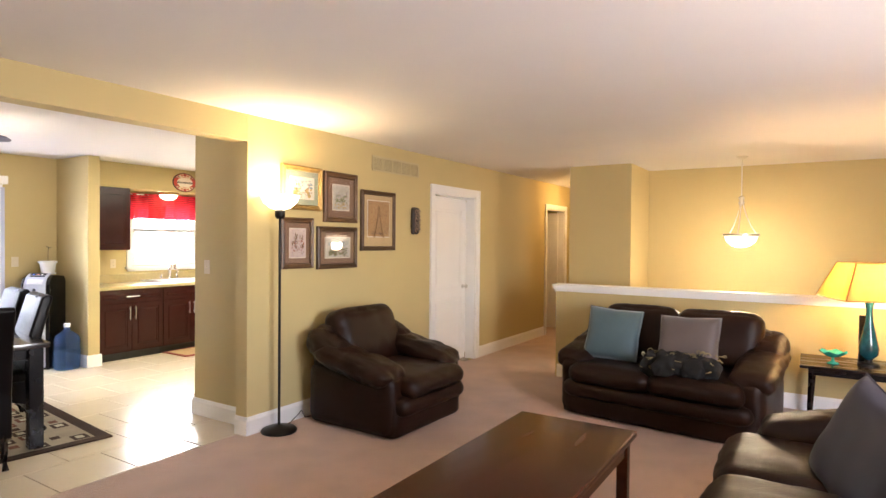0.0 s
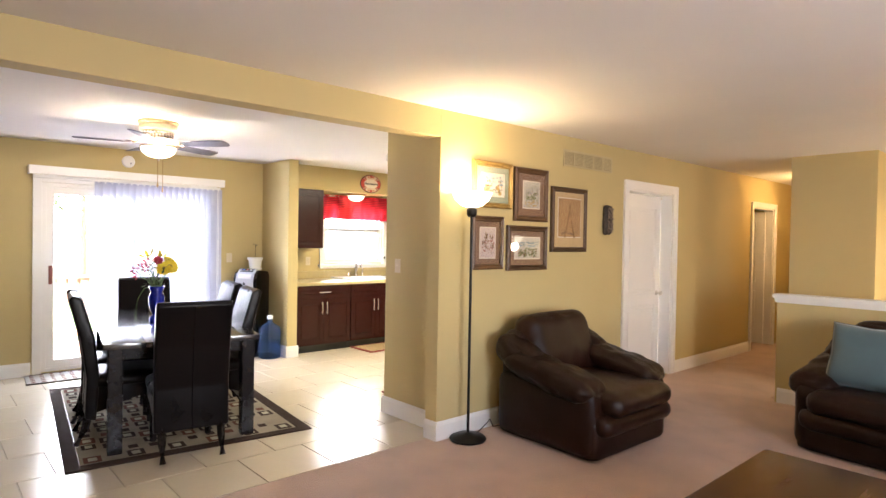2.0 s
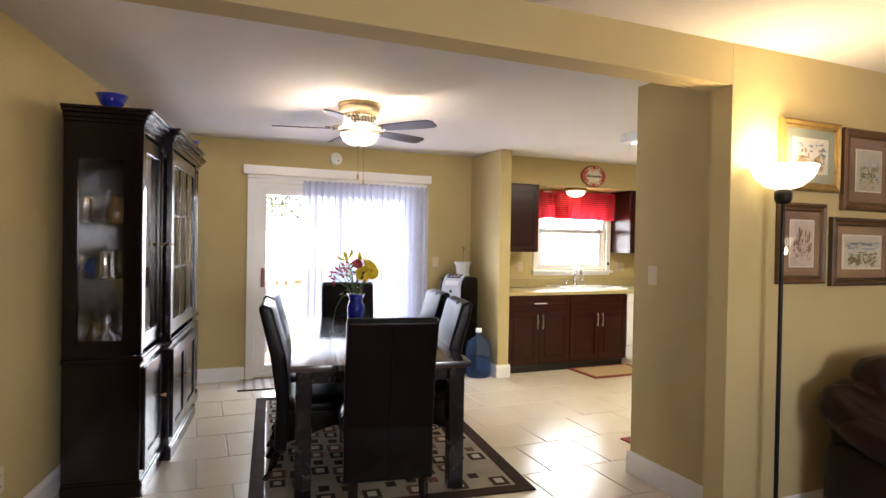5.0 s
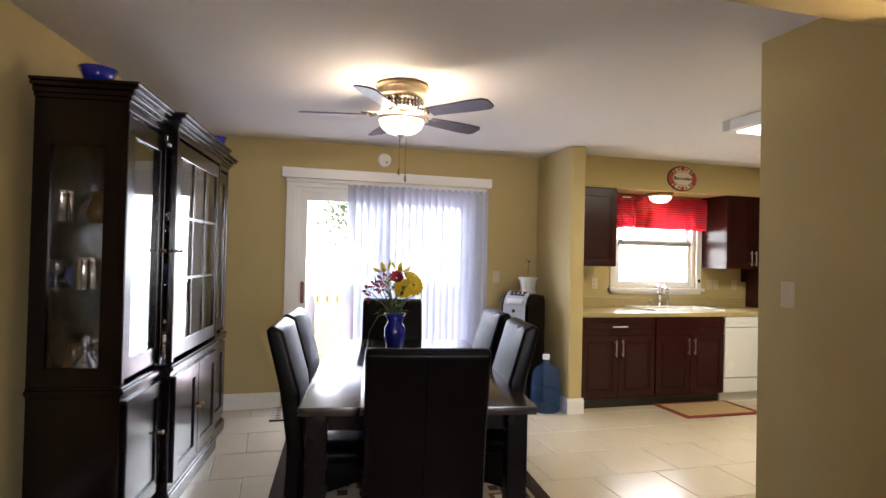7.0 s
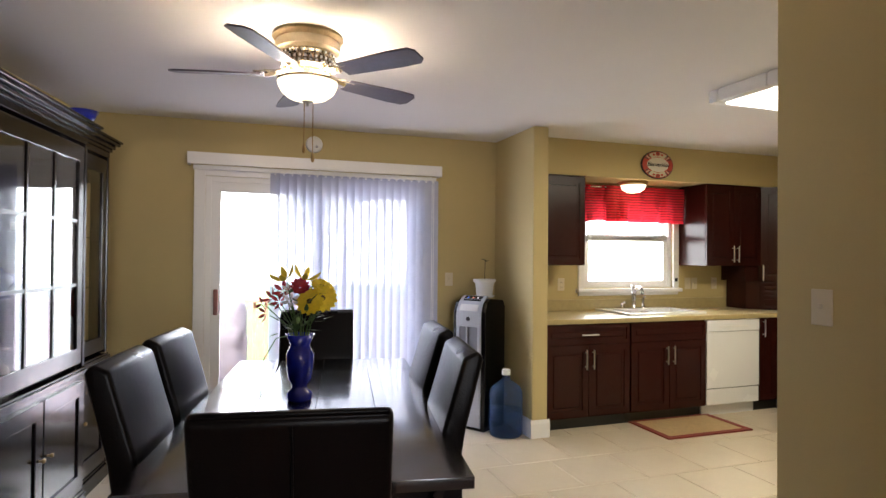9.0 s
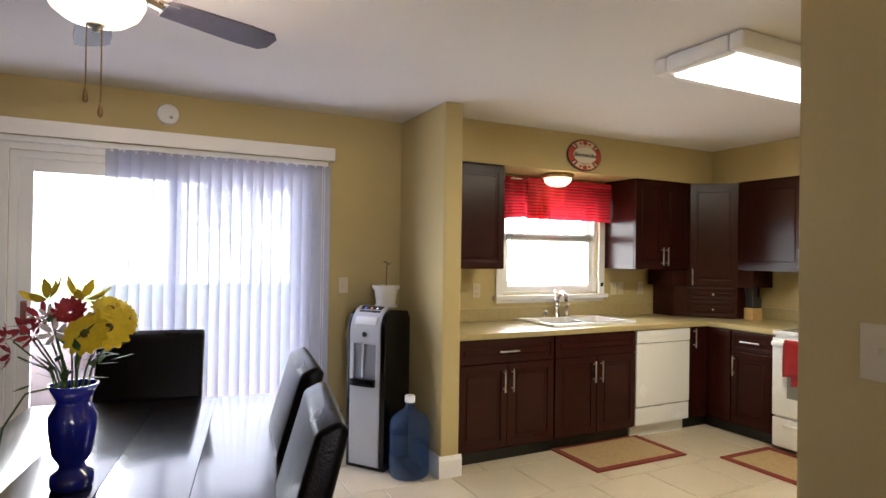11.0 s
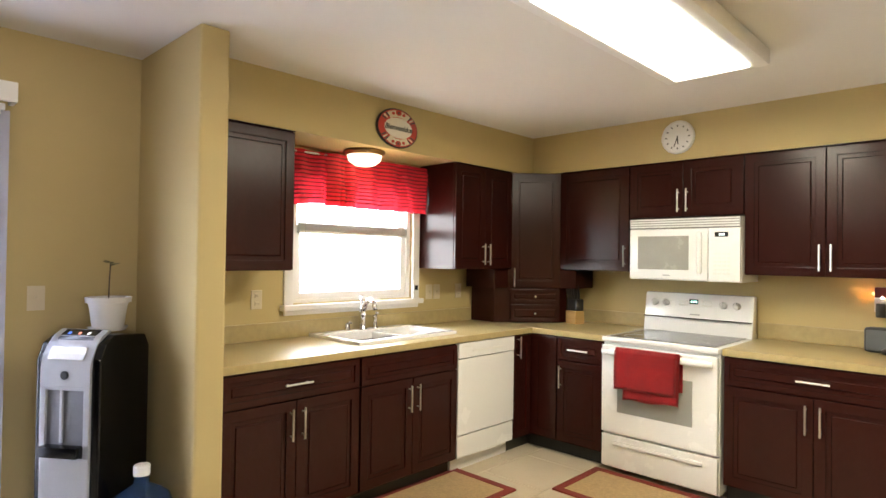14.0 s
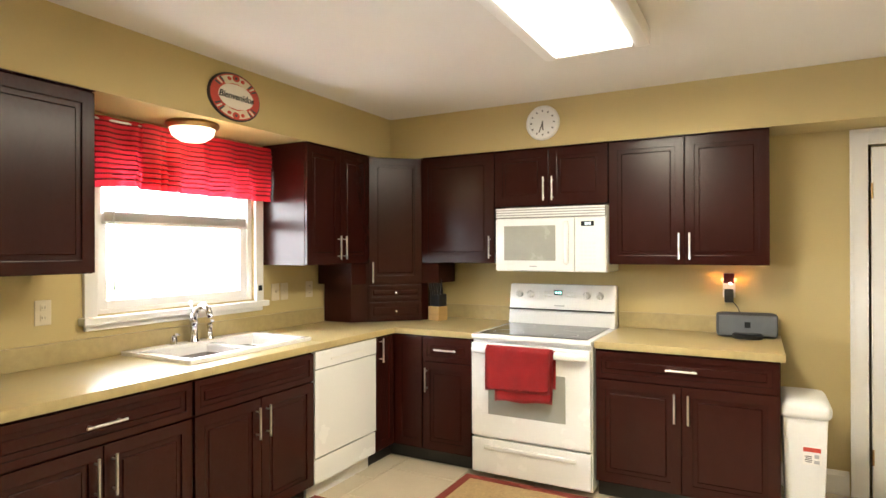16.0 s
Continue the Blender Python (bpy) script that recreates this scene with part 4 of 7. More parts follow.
def dining_chair(m):
    """Front is local +x; origin between the back feet."""
    t = thing("dining_chair", m, "high-backed black-brown leather dining chair with dark legs", "chair", "chairs round the table")
    part("backrest", xz_prism([(0.015, 0.19), (0.085, 0.17), (0.105, 0.47), (0.075, 0.75), (-0.005, 1.03), (-0.06, 1.055), (-0.085, 1.03), (-0.015, 0.75), (0.025, 0.47)], -0.235, 0.235, 0.018), M_BLACKLEATHER, t, smooth=True)
    part("back_seam", bm_tube([(0.014, 0, 0.19), (0.023, 0, 0.47), (-0.017, 0, 0.75), (-0.087, 0, 1.02)], 0.004, 5), M_BLACKLEATHER, t)
    part("welt", bm_tube([(-0.052, -0.205, 0.985), (-0.058, -0.19, 1.0), (-0.070, 0, 1.004), (-0.058, 0.19, 1.0), (-0.052, 0.205, 0.985)], 0.004, 5), M_BLACKLEATHER, t)
    part("seat", bm_soft(0.06, -0.235, 0.39, 0.53, 0.235, 0.485, 0.04, (0.01, 0.01, 0.022), 0.004, 10, 4), M_BLACKLEATHER, t, smooth=True)
    part("skirt", xz_prism([(0.07, 0.22), (0.16, 0.25), (0.34, 0.31), (0.50, 0.33), (0.515, 0.34), (0.515, 0.42), (0.07, 0.42)], -0.225, 0.225, 0.008, 2), M_BLACKLEATHER, t, smooth="auto")
    for y in (-0.185, 0.185):
        part("leg", bm_tube([(0.475, y, 0), (0.48, y, 0.2), (0.485, y, 0.40)], [0.022, 0.026, 0.03], 4), M_ESPRESSO, t)
        part("leg", bm_tube([(-0.035, y, 0), (0.02, y, 0.12), (0.05, y, 0.26)], [0.02, 0.025, 0.028], 4), M_ESPRESSO, t)
    return t


first = dining_chair(pose(-4.20, 1.552, 0.012, 0, 0, 180 + TURN_D))
for x, y, turn in ((-6.63, 1.90, 0), (-5.02, 2.255, -91), (-5.69, 2.37, -88), (-5.10, 1.07, 91), (-5.68, 1.16, 88)):
    copy_thing(first, pose(x, y, 0.012, 0, 0, turn + TURN_D))

# vase of flowers
t = thing("flower_vase", pose(-5.475, 1.685, 0.764, 0, 0, TURN_D), "cobalt blue glass vase of yellow and red flowers on the table", "vase")
part("vase", bm_lathe([(0, 0), (0.05, 0), (0.056, 0.01), (0.056, 0.04), (0.036, 0.055), (0.034, 0.07), (0.052, 0.10), (0.062, 0.17), (0.063, 0.21), (0.045, 0.245), (0.044, 0.255), (0.066, 0.30), (0.062, 0.30), (0.040, 0.255), (0.041, 0.245), (0.056, 0.205), (0.048, 0.10), (0.0, 0.08)], 32), M_BLUEGLASS, t, "cobalt blue glass", smooth=True)
M_STEM = mat("green_stems", (0.05, 0.10, 0.025), 0.6, vary=0.3, scale=12, fine=60, bump=0.1)
M_YELLOW = mat("yellow_petals", (0.72, 0.52, 0.02), 0.6, vary=0.15, scale=20, fine=80, bump=0.05)
M_REDPETAL = mat("red_petals", (0.36, 0.015, 0.025), 0.6, vary=0.25, scale=20, fine=80, bump=0.05)
M_WHITEPETAL = mat("white_petals", (0.75, 0.70, 0.66), 0.6, vary=0.08, scale=20, fine=80, bump=0.05)
M_CENTRE = mat("flower_centre", (0.10, 0.06, 0.01), 0.8, vary=0.3, scale=30, fine=90, bump=0.2)


def bloom(parent, x, y, z, r, petals, mt, tilt, turn, cup=0.25, centre=True, long=False):
    m = Matrix.Translation((x, y, z)) @ Matrix.Rotation(radians(turn), 4, "Z") @ Matrix.Rotation(radians(tilt), 4, "Y")
    bm = bmesh.new()
    for ring in range(1 if long else 2):
        for k in range(petals):
            a = 2 * math.pi * (k + 0.5 * ring) / petals
            rr = r * (1 - 0.2 * ring)
            w = rr * (0.20 if long else 0.22)
            pts = [(0.1, 0.0), (0.45, 0.9), (0.75, 1.0), (1.0, 0.25)]
            lo = []
            for u, wd in pts:
                h = cup * rr * u * u + 0.01 * ring
                for s in (-1, 1):
                    p = Vector((u * rr, s * w * wd, h + 0.1 * w * (s * s)))
                    lo.append(bm.verts.new(Matrix.Rotation(a, 3, "Z") @ p))
            for i in range(3):
                bm.faces.new((lo[2 * i], lo[2 * i + 2], lo[2 * i + 3], lo[2 * i + 1]))
    bmesh.ops.transform(bm, matrix=m, verts=bm.verts[:])
    b = part("blossom", bm, mt, parent, smooth=True)
    if centre:
        part("blossom_centre", bm_lathe([(0, 0.014), (r * 0.2, 0.012), (r * 0.26, 0.0), (0, -0.01)], 12, m=m), M_CENTRE, b, smooth=True)


rnd = random.Random(3)
bm = bmesh.new()
heads = []
for (x, y, z, r, n, mt, tilt, turn, cup, ce) in [
        (0.05, 0.13, 0.50, 0.075, 14, M_YELLOW, 62, 10, 0.1, True), (0.07, 0.06, 0.485, 0.07, 14, M_YELLOW, 66, -10, 0.1, True), (0.0, 0.12, 0.56, 0.06, 14, M_YELLOW, 40, 40, 0.15, True),
        (-0.02, 0.17, 0.53, 0.06, 14, M_YELLOW, 70, 70, 0.1, True),
        (0.02, -0.09, 0.60, 0.075, 6, M_YELLOW, 30, -60, 0.7, False), (0.0, 0.02, 0.60, 0.075, 6, M_YELLOW, 20, 60, 0.7, False),
        (0.05, 0.0, 0.555, 0.05, 12, M_REDPETAL, 50, 0, 0.5, False), (0.04, -0.10, 0.54, 0.05, 6, M_REDPETAL, 60, -20, 0.5, False), (0.02, -0.17, 0.50, 0.05, 6, M_REDPETAL, 60, -60, 0.5, False),
        (0.06, -0.12, 0.485, 0.045, 6, M_REDPETAL, 70, -30, 0.5, False), (0.0, -0.23, 0.47, 0.045, 6, M_REDPETAL, 70, -80, 0.5, False), (0.03, -0.20, 0.42, 0.045, 6, M_REDPETAL, 90, -60, 0.5, False),
        (0.06, -0.05, 0.49, 0.045, 6, M_WHITEPETAL, 60, -10, 0.5, False), (0.06, -0.07, 0.55, 0.03, 6, M_WHITEPETAL, 60, -10, 0.5, False)]:
    x, y, z = x * 0.85, y * 0.74, 0.29 + (z - 0.29) * 0.82
    bloom(t, x, y, z, r * 0.92, n, mt, tilt, turn, cup, ce, long=n == 6)
    bm_tube([(0.01 * rnd.uniform(-1, 1), 0.01 * rnd.uniform(-1, 1), 0.15), (x * 0.4, y * 0.35, 0.34), (x * 0.9, y * 0.9, z - 0.01)], 0.0028, 5, bm=bm)
part("stem_bundle", bm, M_STEM, t, kind="stuff")
bm = bmesh.new()
for i in range(60):
    a, r, z = rnd.uniform(0, 6.28), rnd.uniform(0.02, 0.11), rnd.uniform(0.31, 0.50)
    c = Vector((r * math.cos(a), r * math.sin(a), z))
    d = Vector((math.cos(a + rnd.uniform(-1, 1)), math.sin(a + rnd.uniform(-1, 1)), rnd.uniform(-0.2, 0.9))).normalized()
    s = d.cross(Vector((0, 0, 1))).normalized() * 0.011
    l = rnd.uniform(0.05, 0.10)
    vs = [bm.verts.new(c), bm.verts.new(c + d * l * 0.5 + s), bm.verts.new(c + d * l), bm.verts.new(c + d * l * 0.5 - s)]
    bm.faces.new(vs)
part("leaves", bm, M_STEM, t, kind="stuff")
part("grass_blade", bm_tube([(0.03, -0.03, 0.30), (0.06, -0.10, 0.29), (0.07, -0.15, 0.20), (0.07, -0.165, 0.08), (0.07, -0.16, 0.02)], 0.003, 5), M_STEM, t)

# china cabinet; front is local -y, x runs along the wall from the near end
HX = (-4.96, 0.335)
HZ = pose(HX[0], HX[1], 0, 0, 0, 180 - 7.8) @ Matrix.Diagonal((1, 1, 0.968, 1))
t = thing("china_cabinet", HZ, "tall dark mahogany china cabinet with glazed doors and glassware", "china cabinet")
HL, HD = 2.06, 0.39
SEC = ((0.0, 0.55, 0.0), (0.55, 1.57, -0.05), (1.57, HL, 0.0))


def ogee(x0, x1, y, z0, rows, back, bm=None):
    """A stepped moulding along x with returns at both ends: rows of (out, height)."""
    b = bm or bmesh.new()
    z = z0
    for out, h in rows:
        bm_box(x0 - out, y - out, z, x1 + out, back, z + h, 0.003, 1, bm=b)
        z += h
    return b


for x0, x1, dy in SEC:
    base = part("lower_case", bm_box(x0, dy, 0.10, x1, HD, 0.78, 0.003), M_HUTCH, t)
    part("plinth", ogee(x0, x1, dy, 0.0, ((0.018, 0.085), (0.008, 0.015)), HD), M_HUTCH, t)
    part("waist_moulding", ogee(x0, x1, dy, 0.765, ((0.006, 0.015), (0.020, 0.022), (0.010, 0.012)), HD), M_HUTCH, t)
    part("crown", ogee(x0, x1, dy, 2.10, ((0.004, 0.04), (0.016, 0.02), (0.030, 0.025), (0.052, 0.02), (0.064, 0.015)), HD), M_HUTCH, t)
    nd = 2 if x1 - x0 > 0.8 else 1
    w = (x1 - x0 - 0.06) / nd
    for k in range(nd):
        a0, a1 = x0 + 0.03 + k * w + 0.006, x0 + 0.03 + (k + 1) * w - 0.006
        door = part("lower_door", bm_frame(a0, a1, 0.14, 0.74, 0.07, dy - 0.02, dy, 0.08, 0.08), M_HUTCH, t)
        part("door_panel", bm_box(a0 + 0.068, dy - 0.010, 0.218, a1 - 0.068, dy - 0.001, 0.662, 0.004), M_HUTCH, door)
        kx = a1 - 0.035 if k == 0 and nd == 2 or x0 == 0 else a0 + 0.035
        part("knob", bm_lathe([(0.006, 0), (0.006, 0.012), (0.012, 0.018), (0.010, 0.026), (0, 0.028)], 14, m=pose(kx, dy - 0.02, 0.46, 90)), M_BRASS, door, smooth=True)
    # upper glazed door
    a0, a1 = x0 + 0.03, x1 - 0.03
    fr = 0.065
    door = part("glazed_door", bm_frame(a0, a1, 0.84, 2.08, fr, dy, dy + 0.022, 0.09, 0.09, 0.004), M_HUTCH, t)
    if nd == 2:
        bars = [(a0 + fr, dy + 0.004, z - 0.010, a1 - fr, dy + 0.018, z + 0.010) for z in (1.29, 1.65)] + [(x - 0.010, dy + 0.003, 0.93, x + 0.010, dy + 0.019, 1.99) for x in (a0 + fr + (a1 - a0 - 2 * fr) / 3, a0 + fr + 2 * (a1 - a0 - 2 * fr) / 3)]
        for b in bars:
            part("glazing_bar", bm_box(*b, 0.002), M_HUTCH, door)
    pane = part("pane", bm_box(a0 + fr - 0.004, dy + 0.009, 0.926, a1 - fr + 0.004, dy + 0.013, 1.994), M_PANE, door)
    part("knob", bm_lathe([(0.006, 0), (0.006, 0.012), (0.012, 0.018), (0.010, 0.026), (0, 0.028)], 14, m=pose(a1 - 0.03 if x0 == 0 else a0 + 0.03, dy, 1.45, 90)), M_BRASS, door, smooth=True)
    for xx in (x0, x1 - 0.03):
        part("pilaster", bm_box(xx, dy - 0.004, 0.82, xx + 0.03, dy + 0.03, 2.10, 0.004), M_HUTCH, t)
part("deck", bm_boxes((0, 0.0, 0.78, HL, HD, 0.815)), M_HUTCH, t)
part("upper_top", bm_boxes((0, 0.03, 2.06, HL, HD, 2.10)), M_HUTCH, t)
part("back_mirror", bm_box(0.02, HD - 0.02, 0.815, HL - 0.02, HD - 0.012, 2.06), M_MIRROR, t, "mirrored back of the cabinet")
for x0 in (0.0, HL - 0.03):
    side = part("side_frame", bm_boxes((x0, 0.03, 0.815, x0 + 0.03, 0.095, 2.06), (x0, HD - 0.07, 0.815, x0 + 0.03, HD, 2.06), (x0, 0.095, 0.815, x0 + 0.03, HD - 0.07, 0.90), (x0, 0.095, 1.93, x0 + 0.03, HD - 0.07, 2.06)), M_HUTCH, t)
    part("side_pane", bm_box(x0 + 0.012, 0.09, 0.895, x0 + 0.016, HD - 0.065, 1.935), M_PANE, side)
for x in (0.55, 1.57):
    part("divider", bm_box(x - 0.012, 0.03, 0.815, x + 0.012, HD - 0.02, 2.06), M_HUTCH, t)
for z in (1.245, 1.565):
    for x0, x1 in ((0.032, 0.535), (0.565, 1.555), (1.585, HL - 0.032)):
        part("glass_shelf", bm_box(x0, 0.05, z, x1, HD - 0.03, z + 0.008, 0.002), M_SHELFGLASS, t)

# things in the cabinet
M_PEWTER = mat("pewter", (0.42, 0.42, 0.43), 0.12, 0.9, vary=0.25, scale=14, fine=60, bump=0.15)
M_AMBER = mat("amber_glass", (0.07, 0.035, 0.010), 0.1, vary=0.3, scale=12, fine=60, bump=0.0, coat=0.5)
M_CRYSTAL = mat("crystal", (0.42, 0.46, 0.55), 0.05, 0.9, vary=0.5, scale=40, fine=90, bump=0.3)
M_SAPPHIRE = mat("blue_china", (0.03, 0.05, 0.16), 0.12, vary=0.5, scale=24, fine=60, bump=0.0, coat=0.5)
M_CHINA = mat("white_china", (0.30, 0.30, 0.31), 0.15, vary=0.05, scale=9, fine=60, bump=0.0, coat=0.4)
SHAPES = {
    "stein": ([(0, 0), (0.055, 0), (0.057, 0.01), (0.05, 0.02), (0.046, 0.14), (0.049, 0.15), (0.03, 0.17), (0.008, 0.185), (0.01, 0.2), (0, 0.205)], M_PEWTER, "pewter lidded beer stein in the cabinet", "stein", True),
    "decanter": ([(0, 0), (0.055, 0), (0.062, 0.03), (0.05, 0.09), (0.018, 0.13), (0.016, 0.17), (0.026, 0.18), (0.012, 0.19), (0.02, 0.21), (0, 0.225)], M_CRYSTAL, "cut crystal decanter in the cabinet", "decanter", False),
    "goblet": ([(0, 0), (0.03, 0), (0.026, 0.005), (0.005, 0.012), (0.005, 0.07), (0.026, 0.09), (0.032, 0.12), (0.028, 0.15), (0.026, 0.15), (0.029, 0.12), (0.0, 0.085)], M_CRYSTAL, "crystal goblet in the cabinet", "goblet", False),
    "jug": ([(0, 0), (0.045, 0), (0.06, 0.04), (0.058, 0.08), (0.032, 0.13), (0.04, 0.16), (0.036, 0.16), (0.028, 0.13), (0, 0.1)], M_AMBER, "amber glass jug in the cabinet", "jug", True),
    "teapot": ([(0, 0), (0.04, 0), (0.07, 0.05), (0.06, 0.10), (0.03, 0.115), (0.012, 0.12), (0.014, 0.135), (0, 0.14)], M_SAPPHIRE, "blue and white china pot in the cabinet", "pot", True),
    "cup": ([(0, 0), (0.022, 0), (0.03, 0.02), (0.036, 0.06), (0.033, 0.06), (0.026, 0.02), (0, 0.01)], M_CHINA, "white china cup in the cabinet", "cup", True),
}
LAYOUT = [("decanter", 0.12, 0.20, 0), ("cup", 0.10, 0.33, 0), ("goblet", 0.22, 0.15, 0), ("jug", 0.24, 0.30, 0), ("cup", 0.38, 0.2, 0), ("stein", 0.46, 0.3, 0),
          ("stein", 0.13, 0.22, 1), ("teapot", 0.27, 0.30, 1), ("goblet", 0.13, 0.34, 1), ("jug", 0.43, 0.22, 1), ("goblet", 0.36, 0.15, 1),
          ("jug", 0.12, 0.16, 2), ("stein", 0.12, 0.32, 2), ("decanter", 0.24, 0.24, 2), ("goblet", 0.37, 0.2, 2), ("stein", 0.46, 0.28, 2),
          ("teapot", 0.75, 0.22, 0), ("goblet", 0.95, 0.2, 0), ("cup", 1.1, 0.24, 0), ("stein", 1.35, 0.25, 0), ("decanter", 0.8, 0.25, 1), ("goblet", 1.05, 0.2, 1), ("teapot", 1.3, 0.24, 1), ("jug", 0.78, 0.25, 2), ("stein", 1.0, 0.25, 2), ("goblet", 1.25, 0.22, 2), ("cup", 1.42, 0.22, 2),
          ("goblet", 1.75, 0.2, 0), ("stein", 1.92, 0.25, 0), ("jug", 1.8, 0.25, 1), ("goblet", 1.95, 0.2, 1), ("decanter", 1.78, 0.24, 2), ("cup", 1.95, 0.22, 2)]
protos = {}
for nm, x, y, lv in LAYOUT:
    m = HZ @ pose(x, y, (0.815, 1.253, 1.573)[lv], 0, 0, 40 * ((x * 10) % 7))
    if nm in protos:
        copy_thing(protos[nm], m)
        continue
    prof, mt, lab, cat, handle = SHAPES[nm]
    o = thing(nm, m, lab, cat, "things in the china cabinet")
    part("body", bm_lathe(prof, 20), mt, o, smooth=True)
    if handle:
        hz, r = prof[-1][1] * 0.45, max(p[0] for p in prof)
        part("handle", bm_tube([(r * 0.8, 0, hz * 1.7), (r + 0.025, 0, hz * 1.6), (r + 0.03, 0, hz), (r * 0.85, 0, hz * 0.5)], 0.005, 6), mt, o, smooth=True)
    protos[nm] = o

for x, by in ((0.16, 0.20), (1.72, 0.03)):
    o = thing("bowl", HZ @ pose(x, by, 2.22), "small cobalt blue glass bowl on top of the cabinet", "bowl", "blue bowls on the cabinet")
    part("body", bm_lathe([(0, 0), (0.045, 0), (0.05, 0.008), (0.034, 0.02), (0.06, 0.055), (0.085, 0.11), (0.08, 0.11), (0.053, 0.055), (0, 0.03)], 28), M_BLUEGLASS, o, smooth=True)

# tall glazed cabinet on the living room side of the opening
LH = pose(-2.044, -0.169, 0, 0, 0, 180 - 9.1)
t = thing("display_cabinet", LH, "tall dark mahogany display cabinet against the living room wall", "display cabinet")
LL, LD = 1.10, 0.40
part("lower_case", bm_box(0, 0, 0.10, LL, LD, 0.78, 0.003), M_HUTCH, t)
part("plinth", ogee(0, LL, 0, 0.0, ((0.018, 0.085), (0.008, 0.015)), LD), M_HUTCH, t)
part("waist_moulding", ogee(0, LL, 0, 0.78, ((0.006, 0.015), (0.020, 0.022), (0.010, 0.012)), LD), M_HUTCH, t)
part("crown", ogee(0, LL, 0, 2.10, ((0.004, 0.05), (0.016, 0.02), (0.030, 0.03), (0.052, 0.025), (0.064, 0.018)), LD), M_HUTCH, t)
part("back", bm_box(0.02, LD - 0.02, 0.829, LL - 0.02, LD, 2.10), M_HUTCH, t)
for x0 in (0, LL - 0.025):
    part("side_panel", bm_box(x0, 0.024, 0.829, x0 + 0.025, LD, 2.10, 0.002), M_HUTCH, t)
for z in (1.22, 1.57):
    part("shelf", bm_box(0.027, 0.05, z, LL - 0.027, LD - 0.022, z + 0.018, 0.002), M_HUTCH, t)
for k in range(2):
    a0, a1 = 0.008 + k * LL / 2, (k + 1) * LL / 2 - 0.008
    door = part("glazed_door", bm_frame(a0, a1, 0.84, 2.08, 0.06, 0.0, 0.022, 0.08, 0.08), M_HUTCH, t)
    part("pane", bm_box(a0 + 0.057, 0.009, 0.917, a1 - 0.057, 0.013, 2.003), M_PANE, door)
    part("glazing_bar", bm_box(a0 + 0.058, 0.002, 1.560, a1 - 0.058, 0.02, 1.582, 0.002), M_HUTCH, door)
    part("knob", bm_lathe([(0.006, 0), (0.006, 0.012), (0.012, 0.018), (0.010, 0.026), (0, 0.028)], 14, m=pose(a1 - 0.03 if k == 0 else a0 + 0.03, 0, 1.45, 90)), M_BRASS, door, smooth=True)
    low = part("lower_door", bm_frame(a0, a1, 0.14, 0.74, 0.07, -0.02, 0.0, 0.08, 0.08), M_HUTCH, t)
    part("door_panel", bm_box(a0 + 0.068, -0.010, 0.218, a1 - 0.068, -0.001, 0.662, 0.004), M_HUTCH, low)

# carved side chest beyond the cabinet
t = thing("side_chest", pose(-7.20, south(-7.20) + 0.02, 0, 0, 0, -9.1), "small dark carved wooden chest in the corner", "chest")
part("body", bm_box(-0.16, 0.0, 0.10, 0.16, 0.30, 0.68, 0.005), M_MASK, t)
part("top", bm_box(-0.19, -0.0, 0.68, 0.19, 0.33, 0.705, 0.006), M_HUTCH, t)
for x in (-0.14, 0.14):
    for y in (0.02, 0.28):
        part("leg", bm_box(x - 0.018, y - 0.018, 0, x + 0.018, y + 0.018, 0.10, 0.004), M_HUTCH, t)
bm = bmesh.new()
for i in range(4):
    for j in range(6):
        cx, cz = -0.12 + i * 0.08, 0.16 + j * 0.09
        bm_tube([(cx + 0.028 * math.cos(k), 0.303, cz + 0.028 * math.sin(k)) for k in range(7)], 0.006, 5, bm=bm)
part("carving", bm, M_MASK, t)

for z, s in ((1.88, 1.0), (1.50, 0.9)):
    t = thing("wall_cross", pose(-7.28, south(-7.28), z, 0, 0, -9.1), "small dark ornate cross on the wall", "cross")
    part("upright", bm_soft(-0.018 * s, 0.002, -0.10 * s, 0.018 * s, 0.02, 0.09 * s, 0.008, (0, 0, 0), 0.004, 6, 1, freq=30), M_MASK, t, smooth=True)
    part("crossbar", bm_soft(-0.065 * s, 0.003, 0.012, 0.065 * s, 0.022, 0.045, 0.008, (0, 0, 0), 0.004, 6, 2, freq=30), M_MASK, t, smooth=True)
t = thing("motion_detector", pose(-7.45, south(-7.45), 2.08, 0, 0, -9.1), "white motion detector in the corner", "detector")
part("housing", bm_box(-0.03, 0.0, -0.05, 0.03, 0.045, 0.05, 0.01), M_WHITE2, t, smooth="auto")
part("lens", bm_box(-0.022, 0.044, -0.035, 0.022, 0.05, 0.0, 0.003), M_WHITE, t)

# ceiling fan
FX, FY = -5.57, 1.715
t = thing("ceiling_fan", pose(FX, FY, 0), "five-blade ceiling fan with lit bowl and cream housing", "ceiling fan")
M_CREAM = mat("cream_fan_housing", (0.56, 0.45, 0.29), 0.4, vary=0.1, scale=8, fine=60, bump=0.03)
M_CHAMPAGNE = mat("champagne_nickel", (0.60, 0.53, 0.42), 0.22, 1.0, vary=0.1, scale=9, fine=90, bump=0.03)
M_GILT = mat("pale_gilt", (0.55, 0.42, 0.24), 0.4, 0.4, vary=0.2, scale=14, fine=90, bump=0.1)
M_BLADE = mat("grey_walnut_blade", (0.075, 0.060, 0.072), 0.35, vary=0.25, scale=3, fine=40, bump=0.05)
